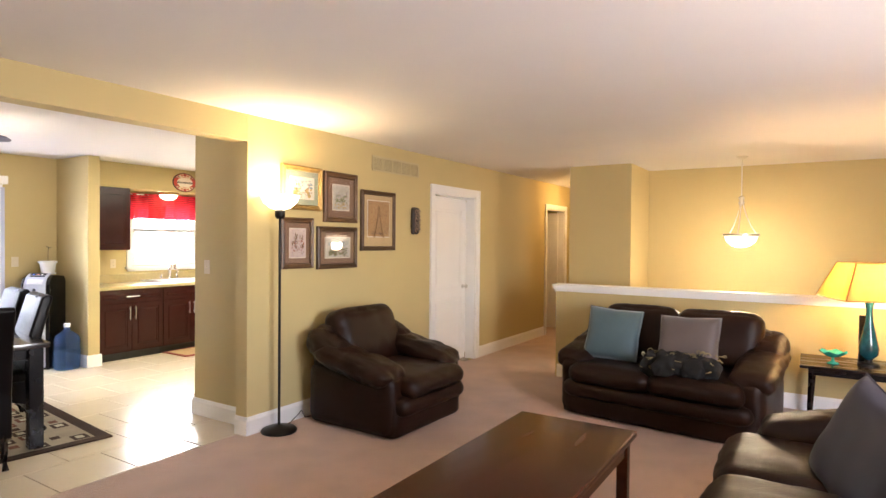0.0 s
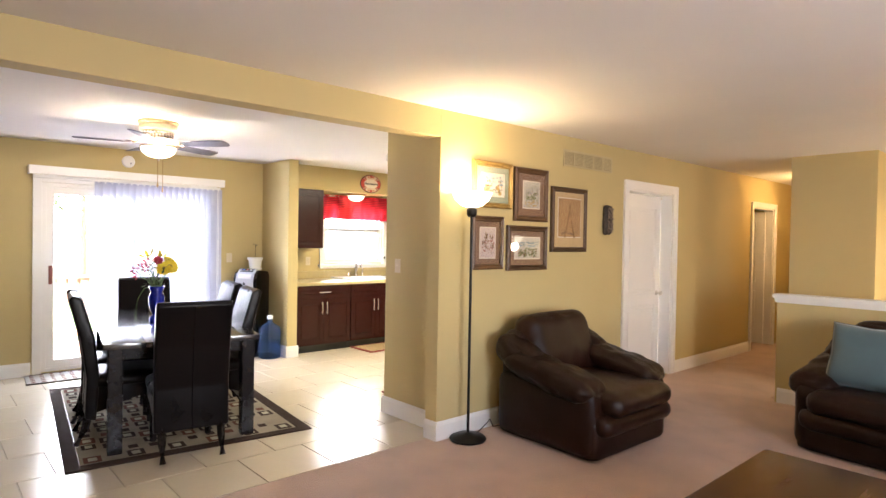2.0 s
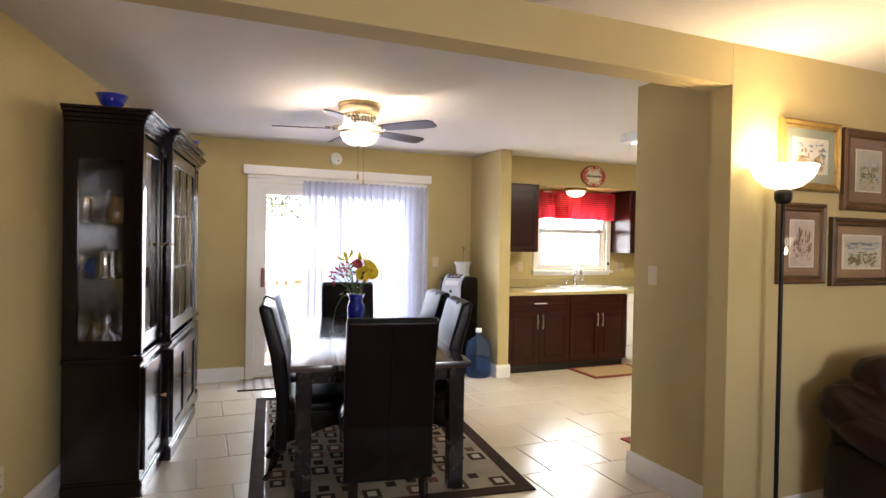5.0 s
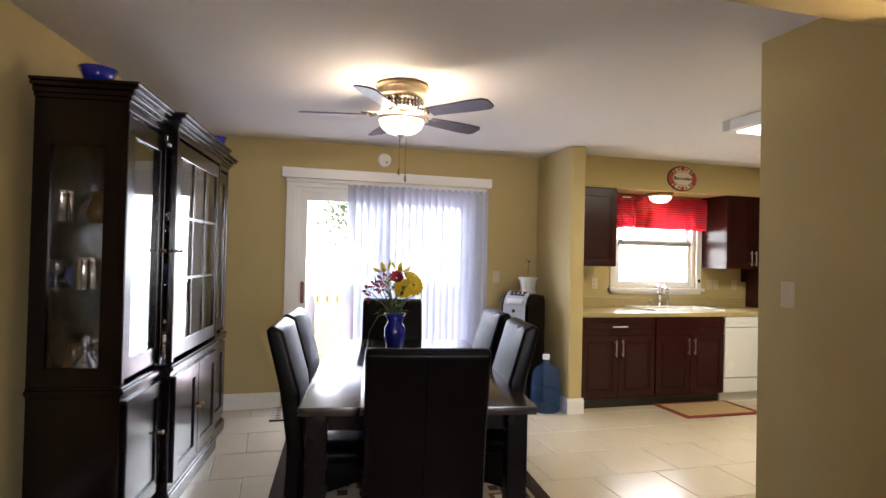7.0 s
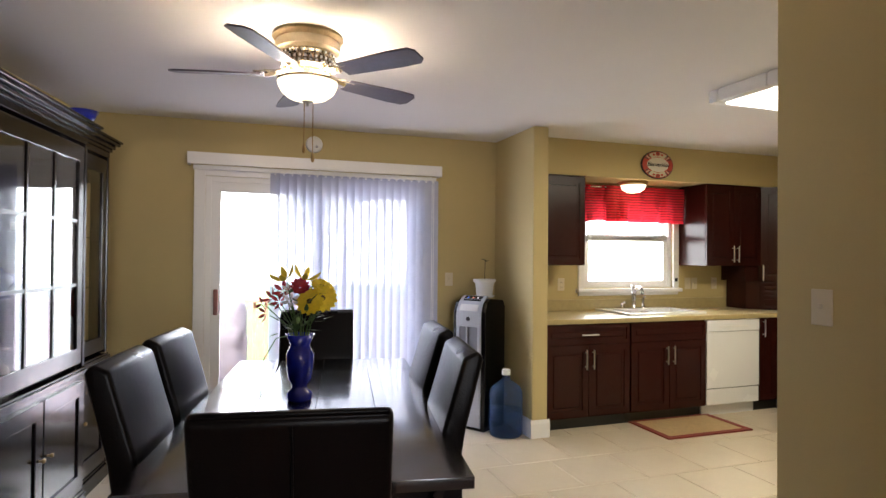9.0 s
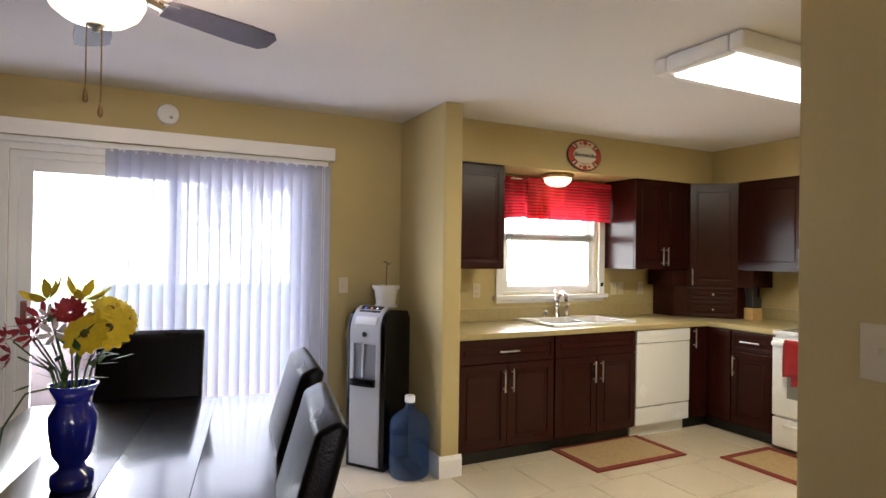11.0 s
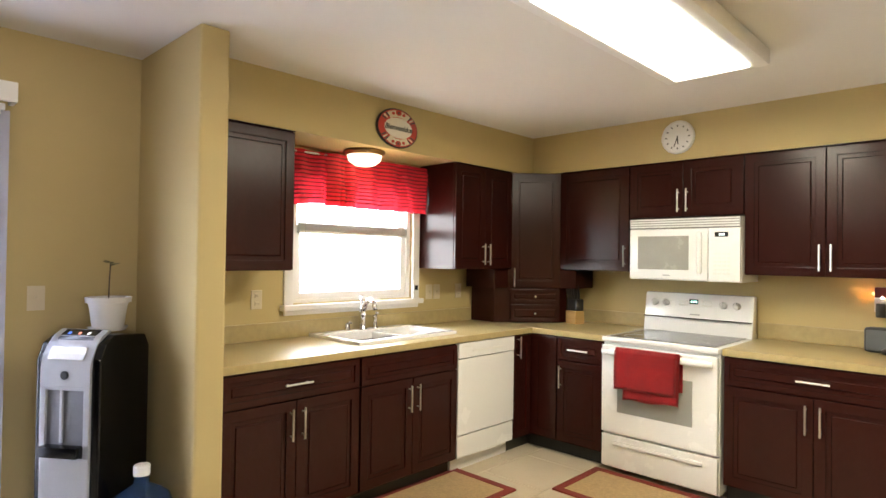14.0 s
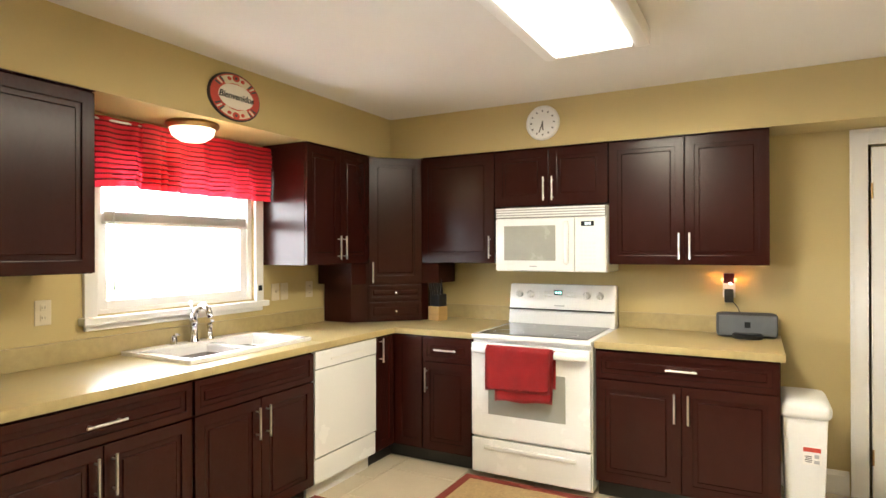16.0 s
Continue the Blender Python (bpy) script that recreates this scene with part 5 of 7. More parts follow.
part("canopy_ring", bm_lathe([(0.0, 2.459), (0.16, 2.459), (0.165, 2.445), (0.155, 2.43), (0.145, 2.425), (0, 2.425)], 40), M_GILT, t, smooth="auto")
part("housing", bm_lathe([(0.148, 2.428), (0.152, 2.412), (0.147, 2.386), (0.13, 2.372), (0.0, 2.372)], 40), M_CREAM, t, smooth="auto")
part("collar", bm_lathe([(0.0, 2.373), (0.125, 2.373), (0.135, 2.362), (0.118, 2.354), (0.106, 2.332), (0.118, 2.310), (0.10, 2.292), (0.0, 2.292)], 40), M_CHAMPAGNE, t, smooth="auto")
for r, z in ((0.132, 2.356), (0.118, 2.334), (0.122, 2.312)):
    bm = bmesh.new()
    for k in range(30):
        merge(bm, bm_box(-0.006, r - 0.006, z - 0.009, 0.006, r + 0.006, z + 0.009, 0.003, 1), Matrix.Rotation(2 * math.pi * (k + 0.5 * (z < 2.34)) / 30, 4, "Z"))
    part("beading", bm, M_CHROME, t, "ring of faceted glass beads")
part("light_kit", bm_lathe([(0.0, 2.293), (0.085, 2.292), (0.088, 2.280), (0.055, 2.272), (0.048, 2.252), (0.055, 2.240), (0.0, 2.240)], 40), M_CHAMPAGNE, t, smooth="auto")
part("shade", bm_lathe([(0.135, 2.243), (0.140, 2.243), (0.138, 2.225), (0.122, 2.192), (0.090, 2.167), (0.045, 2.152), (0, 2.150)], 40), M_SHADE_GLOW, t, "lit frosted alabaster bowl", smooth=True)
part("finial", bm_lathe([(0, 2.152), (0.028, 2.152), (0.022, 2.144), (0.008, 2.140), (0.01, 2.130), (0, 2.126)], 20), M_NICKEL, t, smooth=True)
part("shade_ring", bm_lathe([(0.136, 2.238), (0.144, 2.238), (0.145, 2.248), (0.136, 2.249), (0.136, 2.238)], 40), M_CHAMPAGNE, t, smooth="auto")
for k in range(5):
    a = radians(41 + 72 * k)
    rot = Matrix.Rotation(a, 4, "Z")
    arm = bm_tube([(0.09, 0, 2.300), (0.15, 0, 2.282), (0.20, 0, 2.276)], [0.012, 0.016, 0.02], 6)
    bm_box(0.18, -0.035, 2.274, 0.25, 0.035, 2.282, 0.003, 1, bm=arm)
    bmesh.ops.transform(arm, matrix=rot, verts=arm.verts[:])
    part("blade_iron", arm, M_CHAMPAGNE, t)
    outline = [(0.21, -0.05), (0.50, -0.066), (0.60, -0.062), (0.625, -0.035), (0.625, 0.035), (0.60, 0.062), (0.50, 0.066), (0.21, 0.05)]
    b = bm_prism(outline, -0.004, 0.004, bev=0.0015)
    bmesh.ops.transform(b, matrix=rot @ Matrix.Translation((0, 0, 2.272)) @ Matrix.Rotation(radians(-12), 4, "X"), verts=b.verts[:])
    part("blade", b, M_BLADE, t)
for dy, l in ((-0.02, 0.20), (0.02, 0.24)):
    c = part("pull_chain", bm_tube([(0.05, dy, 2.135), (0.05, dy, 2.02), (0.05, dy, 2.135 - l)], 0.0022, 5), M_BRASS, t)
    part("chain_pull", bm_lathe([(0, 0), (0.007, 0.006), (0.008, 0.02), (0.004, 0.045), (0, 0.047)], 12, x=0.05, y=dy, m=Matrix.Translation((0, 0, 2.095 - l))), M_BRASS, c, smooth=True)

t = thing("smoke_alarm", pose(XS, 1.98, 2.325, 0, 90, 0), "round white smoke alarm above the patio door", "smoke alarm")
part("housing", bm_lathe([(0, 0), (0.068, 0), (0.068, 0.015), (0.06, 0.028), (0.04, 0.034), (0, 0.034)], 32), M_WHITE2, t, smooth="auto")
part("button", bm_lathe([(0, 0.034), (0.012, 0.034), (0.010, 0.038), (0, 0.038)], 16, x=0.02, y=0.02), M_SILVER, t, smooth=True)

# patio door
structure("trim_slider", bm_boxes((XS, 1.08, 0.0, XS + 0.018, 1.16, 2.11), (XS, 2.91, 0.0, XS + 0.018, 2.99, 2.11), (XS, 1.16, 2.03, XS + 0.018, 2.91, 2.11), bev=0.003), M_TRIM, "white casing of the patio door")
t = thing("window_slider", pose(XS - 0.07, 2.035, 0.02), "white vinyl sliding patio door with clear panes", "patio door")
t["kind"] = "structure"
part("frame", bm_boxes((-0.07, -0.875, 0, 0.06, -0.83, 2.01), (-0.07, 0.83, 0, 0.06, 0.875, 2.01), (-0.07, -0.83, 1.965, 0.06, 0.83, 2.01), (-0.07, -0.83, 0, 0.06, 0.83, 0.035), bev=0.003), M_TRIM, t)
for y0, y1, x in ((-0.83, 0.04, 0.025), (-0.04, 0.83, -0.03)):
    s = part("sash", bm_boxes((x - 0.02, y0, 0.035, x + 0.02, y0 + 0.07, 1.965), (x - 0.02, y1 - 0.07, 0.035, x + 0.02, y1, 1.965), (x - 0.02, y0 + 0.07, 1.89, x + 0.02, y1 - 0.07, 1.965), (x - 0.02, y0 + 0.07, 0.035, x + 0.02, y1 - 0.07, 0.12), bev=0.003), M_TRIM, t)
    p = part("pane", bm_box(x - 0.004, y0 + 0.068, 0.118, x + 0.004, y1 - 0.068, 1.892), M_PANE, s)
    p.visible_shadow = False
part("handle", bm_boxes((0.045, -0.81, 0.93, 0.075, -0.775, 1.13), bev=0.008), mat("red_wood_handle", (0.22, 0.05, 0.03), 0.4, vary=0.2, scale=9, fine=60, bump=0.05), t, "reddish wooden pull")

# vertical blinds with valance board
t = thing("vertical_blinds", pose(XS, 2.035, 0), "white vertical blinds drawn half across the patio door", "blinds")
val = part("valance", bm_boxes((0.085, -1.0, 2.105, 0.105, 1.02, 2.195), (0.0, -1.0, 2.105, 0.085, -0.98, 2.195), (0.0, 1.0, 2.105, 0.085, 1.02, 2.195), bev=0.003), M_TRIM, t, "white valance board")
part("headrail", bm_box(0.03, -0.96, 2.07, 0.07, 0.98, 2.10, 0.003), M_WHITE2, t)
M_SLAT = sheer("sheer_blind_vane", (0.50, 0.52, 0.62), 0.15, 0.12)
rnd = random.Random(8)
ys = [-0.36 + 0.066 * k for k in range(21)]
for i, y in enumerate(ys):
    bm = bmesh.new()
    ang = radians(58 + rnd.uniform(-7, 7))
    n = 5
    cols = []
    for k in range(n):
        u = k / (n - 1) - 0.5
        bow = 0.008 * (1 - 4 * u * u)
        dx, dy = u * 0.088 * math.cos(ang) - bow * math.sin(ang), u * 0.088 * math.sin(ang) + bow * math.cos(ang)
        cols.append((bm.verts.new((0.05 + dx, y + dy, 0.045)), bm.verts.new((0.05 + dx, y + dy, 2.07))))
    for a, b in zip(cols, cols[1:]):
        bm.faces.new((a[0], b[0], b[1], a[1]))
    v = part("vane", bm, M_SLAT, t, smooth=True)
    part("carrier", bm_box(0.044, y - 0.006, 2.055, 0.056, y + 0.006, 2.085), M_WHITE2, v)
for y in (0.95, 0.935):
    part("wand_cord", bm_tube([(0.09, y, 2.08), (0.092, y, 1.2), (0.09, y, 0.65)], 0.0025, 5), M_WHITE2, t)

plate("light_switch", pose(XS, 3.16, 1.22, 0, 0, 90), "white light switch beside the patio door", "light switch")

# door mat
t = thing("door_mat", pose(-7.36, 1.42, 0, 0, 0, -3), "small grey patterned mat inside the patio door", "mat")
part("pile", bm_box(-0.23, -0.42, 0.0, 0.23, 0.42, 0.010, 0.003), mat("grey_mat_pile", (0.36, 0.33, 0.28), 1.0, vary=0.25, scale=30, fine=300, bump=0.4), t)
bm = bmesh.new()
for i in range(5):
    for j in range(9):
        bm_box(-0.19 + i * 0.085, -0.38 + j * 0.088, 0.0095, -0.15 + i * 0.085, -0.345 + j * 0.088, 0.0112, bm=bm)
part("pattern", bm, M_RUGRED, t, kind="stuff")
part("edge", bm_boxes((0.215, -0.43, 0.0, 0.235, 0.43, 0.011), (-0.235, -0.43, 0.0, -0.215, 0.43, 0.011)), M_RUGDARK, t)

# water cooler (front is local -y)
t = thing("water_cooler", pose(-7.33, 3.34, 0, 0, 0, 36), "black and silver bottom-load water cooler in the corner", "water cooler")
w, d = 0.155, 0.165
bm = xz_prism([(-d, 0.0), (d, 0.0), (d, 1.0), (d - 0.03, 1.055), (-d + 0.10, 1.075), (-d + 0.03, 1.04), (-d, 0.97)], -w, w, 0.012)
bmesh.ops.rotate(bm, verts=bm.verts[:], cent=(0, 0, 0), matrix=Matrix.Rotation(radians(90), 3, "Z"))
part("body", bm, M_GLOSSBLACK, t, smooth="auto")


def bent_plate(x0, x1, path, th):
    """A plate of even thickness along a (y, z) path, between x0 and x1."""
    bm = bmesh.new()
    rows = []
    for i, (y, z) in enumerate(path):
        (ya, za), (yb, zb) = path[max(i - 1, 0)], path[min(i + 1, len(path) - 1)]
        l = math.hypot(yb - ya, zb - za)
        ny, nz = -(zb - za) / l * th, (yb - ya) / l * th
        rows.append([bm.verts.new(v) for v in ((x0, y, z), (x1, y, z), (x1, y + ny, z + nz), (x0, y + ny, z + nz))])
    for a, b in zip(rows, rows[1:]):
        for k in range(4):
            bm.faces.new((a[k], a[(k + 1) % 4], b[(k + 1) % 4], b[k]))
    bm.faces.new(rows[0])
    bm.faces.new(rows[-1][::-1])
    bmesh.ops.recalc_face_normals(bm, faces=bm.faces[:])
    return bm


F = -d - 0.002
part("front_panel", bm_box(-0.118, F - 0.012, 0.03, 0.118, F + 0.002, 0.555, 0.006), M_SILVER, t, "silver lower door")
part("niche_back", bm_box(-0.09, F - 0.003, 0.56, 0.09, F + 0.001, 0.86), mat("niche_grey", (0.16, 0.165, 0.18), 0.4, vary=0.1, scale=8, fine=80, bump=0.02), t)
part("niche_frame", bm_boxes((-0.118, F - 0.014, 0.555, -0.090, F + 0.002, 0.86), (0.090, F - 0.014, 0.555, 0.118, F + 0.002, 0.86), (-0.024, F - 0.012, 0.62, -0.010, F - 0.002, 0.86), (-0.118, F - 0.014, 0.845, 0.118, F - 0.001, 0.862), bev=0.003), M_SILVER, t, "silver dispensing niche")
part("drip_tray", bm_box(-0.092, F - 0.052, 0.565, 0.092, F - 0.002, 0.612, 0.008), M_GLOSSBLACK, t, smooth="auto")
top = [(F, 0.862), (F, 0.93), (F + 0.008, 0.975), (F + 0.030, 1.020), (F + 0.065, 1.060), (F + 0.110, 1.082)]
cp = part("control_panel", bent_plate(-0.118, 0.118, top, 0.014), M_SILVER, t, "curved silver control panel", smooth="auto")
part("display", bent_plate(-0.085, 0.085, [(F + 0.044, 1.052), (F + 0.062, 1.071), (F + 0.098, 1.089)], 0.004), M_DARK, cp)
part("grip", bent_plate(-0.085, 0.085, [(F - 0.008, 0.975), (F + 0.003, 1.000), (F + 0.018, 1.025)], 0.006), M_NICKEL, cp)
for x, c in ((-0.05, (0.1, 0.25, 1.0)), (0.0, (0.9, 0.3, 0.2)), (0.045, (0.9, 0.9, 0.9))):
    part("indicator", bent_plate(x - 0.006, x + 0.006, [(F + 0.064, 1.074), (F + 0.076, 1.081)], 0.005), mat("indicator_light", c, 0.4, emit=0.15, bump=0), cp)
part("badge", bm_lathe([(0.018, 0), (0.018, 0.004), (0, 0.005)], 18, m=pose(0, F - 0.014, 0.91, 90)), M_BLACK, t)

t = thing("plant_pot", pose(-7.37, 3.40, 1.075), "white plastic pot with a thin sprouting stem", "plant pot")
part("saucer", bm_lathe([(0, 0), (0.075, 0), (0.085, 0.016), (0.08, 0.016), (0, 0.006)], 28), M_WHITE2, t, smooth="auto")
part("pot", bm_lathe([(0, 0.008), (0.066, 0.008), (0.078, 0.10), (0.084, 0.128), (0.096, 0.13), (0.098, 0.155), (0.088, 0.155), (0.082, 0.12), (0, 0.12)], 28), M_WHITE2, t, smooth="auto")
part("soil", bm_cyl(0.08, 0.08, 0.12, 0.135, 24), mat("potting_soil", (0.03, 0.02, 0.013), 0.95, vary=0.4, scale=30, fine=90, bump=0.6), t)
part("stem", bm_tube([(0, 0, 0.13), (0.006, 0.0, 0.22), (0.0, 0.005, 0.31)], 0.003, 6), M_BARK, t)
bm = bmesh.new()
rnd = random.Random(2)
for k in range(7):
    a = k * 0.9
    c, d_ = Vector((0, 0.005, 0.30 + 0.003 * k)), Vector((math.cos(a), math.sin(a), 0.25))
    s = Vector((-math.sin(a), math.cos(a), 0)) * 0.012
    vs = [bm.verts.new(c), bm.verts.new(c + d_ * 0.025 + s), bm.verts.new(c + d_ * 0.05), bm.verts.new(c + d_ * 0.025 - s)]
    bm.faces.new(vs)
part("leaves", bm, mat("dry_leaf", (0.10, 0.10, 0.03), 0.7, vary=0.3, scale=20, fine=60, bump=0.1), t)

M_BLUEPET = sheer("blue_bottle_plastic", (0.04, 0.09, 0.21), 0.4, 0.55, 0.10)
t = thing("water_bottle", pose(-7.01, 3.44, 0), "large translucent blue water bottle, part full", "water bottle")
part("shell", bm_lathe([(0, 0.004), (0.12, 0.004), (0.132, 0.02), (0.132, 0.12), (0.128, 0.13), (0.132, 0.14), (0.132, 0.24), (0.128, 0.25), (0.132, 0.26), (0.132, 0.33), (0.115, 0.385), (0.06, 0.425), (0.032, 0.44), (0.03, 0.49), (0.0, 0.49)], 36), M_BLUEPET, t, "translucent blue bottle", smooth=True)
part("water", bm_lathe([(0, 0.01), (0.125, 0.012), (0.126, 0.21), (0, 0.21)], 36), glass("bottled_water", (0.62, 0.74, 0.90)), t, smooth="auto")
part("cap", bm_lathe([(0, 0.525), (0.03, 0.525), (0.034, 0.52), (0.034, 0.482), (0.028, 0.48)], 24), M_WHITE2, t, smooth="auto")

# ---- outside the windows ----
structure("ground", bm_boxes((-160, -150, -2.4, -7.9, 160, -2.2)), M_GRASS, "green lawn behind the house")
t = thing("deck", pose(-7.78, 2.0, 0), "red stained wooden deck with railing outside the patio door", "deck")
for k in range(20):
    part("deck_board", bm_box(-0.14 * (k + 1) + 0.006, -3.0, -0.18, -0.14 * k, 3.2, -0.15), M_DECK, t)
for k in range(5):
    part("rail_post", bm_box(-2.82, -2.95 + k * 1.5, -2.2, -2.73, -2.86 + k * 1.5, 0.82), M_DECK, t)
part("top_rail", bm_box(-2.86, -3.0, 0.82, -2.70, 3.2, 0.86, 0.004), M_DECK, t)
part("bottom_rail", bm_box(-2.80, -3.0, -0.06, -2.76, 3.2, 0.0), M_DECK, t)
for k in range(42):
    part("baluster", bm_box(-2.80, -2.8 + k * 0.14, -0.02, -2.765, -2.765 + k * 0.14, 0.82), M_DECK, t)
t = thing("covered_grill", pose(-9.6, 1.05, -0.15), "barbecue under a grey-purple fabric cover on the deck", "grill")
part("cover", bm_soft(-0.30, -0.42, 0.0, 0.30, 0.42, 1.12, 0.14, (0.03, 0.03, 0.05), 0.03, 16, 3), mat("grey_grill_cover", (0.20, 0.18, 0.22), 0.8, vary=0.15, scale=8, fine=120, bump=0.2), t, smooth=True)


def tree(x, y, h, seed):
    rnd = random.Random(seed)
    t = thing("tree", pose(x, y, -2.2), "tall leafy green tree on the lawn", "tree", "trees behind the house")
    bm = bm_tube([(0, 0, 0), (0.05, 0.02, h * 0.25), (-0.05, 0.05, h * 0.5), (0.08, 0, h * 0.8)], [0.26, 0.2, 0.13, 0.04], 8)
    ends = []
    for k in range(9):
        a, z0 = rnd.uniform(0, 6.28), h * rnd.uniform(0.28, 0.65)
        e = Vector((math.cos(a) * h * 0.26, math.sin(a) * h * 0.26, z0 + h * 0.2))
        bm_tube([(0, 0, z0), tuple(e * 0.5 + Vector((0, 0, z0 * 0.5))), tuple(e)], [0.08, 0.05, 0.015], 5, bm=bm)
        ends.append(e)
    part("trunk", bm, M_BARK, t)
    verts, faces = [], []
    for k in range(2400):
        e = rnd.choice(ends + [Vector((0, 0, h * 0.85))])
        c = e + Vector([rnd.gauss(0, h * 0.085) for _ in range(3)])
        d1 = Vector([rnd.gauss(0, 1) for _ in range(3)]).normalized() * rnd.uniform(0.12, 0.26)
        d2 = d1.orthogonal().normalized() * 0.10
        i = len(verts)
        verts += [c - d1, c + d2, c + d1, c - d2]
        faces.append((i, i + 1, i + 2, i + 3))
    me = bpy.data.meshes.new("crown")
    me.from_pydata([tuple(v) for v in verts], [], faces)
    me.materials.append(M_LEAF)
    o = new("crown", me)
    o.parent = t
    o["kind"] = "stuff"


for x, y, h, s in ((-48, 9, 12, 1), (-30, -9, 10, 3), (-44, -16, 12, 4)):
    tree(x, y, h, s)
# added self-glowing plane behind the trees, so the view outdoors burns out white
M_BACKDROP_GLOW = mat("glowing_backdrop_white", (0.9, 0.93, 0.96), 0.9, vary=0.05, scale=0.05, fine=0.4, bump=0, emit=1.5, emit_color=(0.93, 0.97, 1.0))
structure("backdrop", bm_boxes((-75, -120, -3, -74.5, 140, 60)), M_BACKDROP_GLOW, "added glowing white plane behind the lawn")


# ---- kitchen ----
def bar_pull(parent, c, length, vertical, out, m_out):
    """A nickel bar handle at c; out is the unit vector away from the door."""
    c, o = Vector(c), Vector(out)
    d = Vector((0, 0, 1)) if vertical else (Vector((0, 1, 0)) if abs(o.x) > 0.5 else (Vector((1, 0, 0)) if abs(o.y) > 0.9 else Vector((0.7071, 0.7071, 0))))
    bm = bm_tube([tuple(c + o * m_out - d * length / 2), tuple(c + o * m_out + d * length / 2)], 0.0055, 8)
    for s in (-0.36, 0.36):
        bm_tube([tuple(c + d * length * s), tuple(c + o * m_out + d * length * s)], 0.004, 6, bm=bm)
    return part("handle", bm, M_NICKEL, parent, "brushed nickel bar handle", smooth="auto")


def front(parent, name, wall, at, a0, a1, z0, z1, handle=None, horizontal=False, hz=None, raised=True):
    """A framed cabinet front. wall 'x': the run along y, facing +x at x=at; wall 'y': along x, facing -y at y=at."""
    def bx(u0, u1, n0, n1, zz0, zz1):
        return (at + n0, u0, zz0, at + n1, u1, zz1) if wall == "x" else (u0, at - n1, zz0, u1, at - n0, zz1)
    r = 0.055 if z1 - z0 > 0.25 else 0.032
    g = 0.002
    a0, a1 = a0 + g, a1 - g
    turn = Matrix.Translation((at, 0, 0)) @ Matrix.Rotation(radians(90), 4, "Z") if wall == "x" else Matrix.Translation((0, at, 0))
    d = part(name, bm_frame(a0, a1, z0, z1, r, -0.021, -0.001, m=turn), M_CHERRY, parent)
    part("panel", bm_box(*bx(a0 + r - 0.002, a1 - r + 0.002, 0.002, 0.012, z0 + r - 0.002, z1 - r + 0.002)), M_CHERRY, d)
    if raised:
        o = 0.022
        part("raised_field", bm_box(*bx(a0 + r + o, a1 - r - o, 0.010, 0.018, z0 + r + o, z1 - r - o), 0.005, 1), M_CHERRY, d)
    if handle is not None:
        out = (1, 0, 0) if wall == "x" else (0, -1, 0)
        c = (at + 0.021, handle, hz) if wall == "x" else (handle, at - 0.021, hz)
        bar_pull(d, c, 0.16, not horizontal, out, 0.03)
    return d


XF, YF = -6.955, 6.225     # faces of the base cabinets
UX, UY = -7.245, 6.625     # faces of the wall cabinets
LIFT = 0.10


def base_cabinet(wall, a0, a1, label, doors, drawer="one"):
    t = thing("base_cabinet", Matrix(), label, "cabinet", "kitchen base cabinets")
    if wall == "x":
        part("body", bm_boxes((XS + 0.01, a0 + 0.001, LIFT, XF, a1 - 0.001, 0.875)), M_CHERRY, t)
        part("toe_kick", bm_boxes((XS + 0.01, a0 + 0.001, 0.0, XF - 0.06, a1 - 0.001, LIFT)), M_BLACK, t)
        at = XF
    else:
        part("body", bm_boxes((a0 + 0.001, YF, LIFT, a1 - 0.001, YB - 0.01, 0.875)), M_CHERRY, t)
        part("toe_kick", bm_boxes((a0 + 0.001, YF + 0.06, 0.0, a1 - 0.001, YB - 0.01, LIFT)), M_BLACK, t)
        at = YF
    zt = 0.70
    if drawer:
        dr = front(t, "drawer", wall, at, a0 + 0.004, a1 - 0.004, zt + 0.005, 0.862, (a0 + a1) / 2 if drawer == "one" else None, True, 0.785)
    n = len(doors)
    w = (a1 - a0 - 0.008) / n
    for k, side in enumerate(doors):
        b0, b1 = a0 + 0.004 + k * w, a0 + 0.004 + (k + 1) * w
        h = b1 - 0.035 if side == "r" else b0 + 0.035
        front(t, "door", wall, at, b0, b1, LIFT + 0.012, zt - 0.002 if drawer else 0.862, h, False, 0.58 if drawer else 0.74)
    return t


base_cabinet("x", 3.745, 4.565, "dark cherry base cabinet with drawer and two doors", "rl")
base_cabinet("x", 4.567, 5.375, "dark cherry sink base cabinet with false drawer front", "rl", "plain")
t = thing("corner_cabinet", Matrix(), "dark cherry corner base cabinet with a narrow door", "cabinet", "kitchen base cabinets")
part("body", bm_prism([(XS + 0.01, 5.995), (XF, 5.995), (XF, YF), (-6.71, YF), (-6.71, YB - 0.01), (XS + 0.01, YB - 0.01)], LIFT, 0.875), M_CHERRY, t)
part("toe_kick", bm_prism([(XS + 0.01, 5.995), (XF - 0.06, 5.995), (XF - 0.06, YF + 0.06), (-6.71, YF + 0.06), (-6.71, YB - 0.01), (XS + 0.01, YB - 0.01)], 0, LIFT), M_BLACK, t)
front(t, "door", "x", XF, 5.998, 6.20, LIFT + 0.012, 0.862, 6.03, False, 0.78, False)
front(t, "filler_panel", "y", YF, -6.93, -6.712, LIFT + 0.012, 0.862, None, raised=False)
base_cabinet("y", -6.71, -6.335, "narrow dark cherry base cabinet beside the range", "l")
base_cabinet("y", -5.545, -4.605, "dark cherry base cabinet with drawer and two doors", "rl")


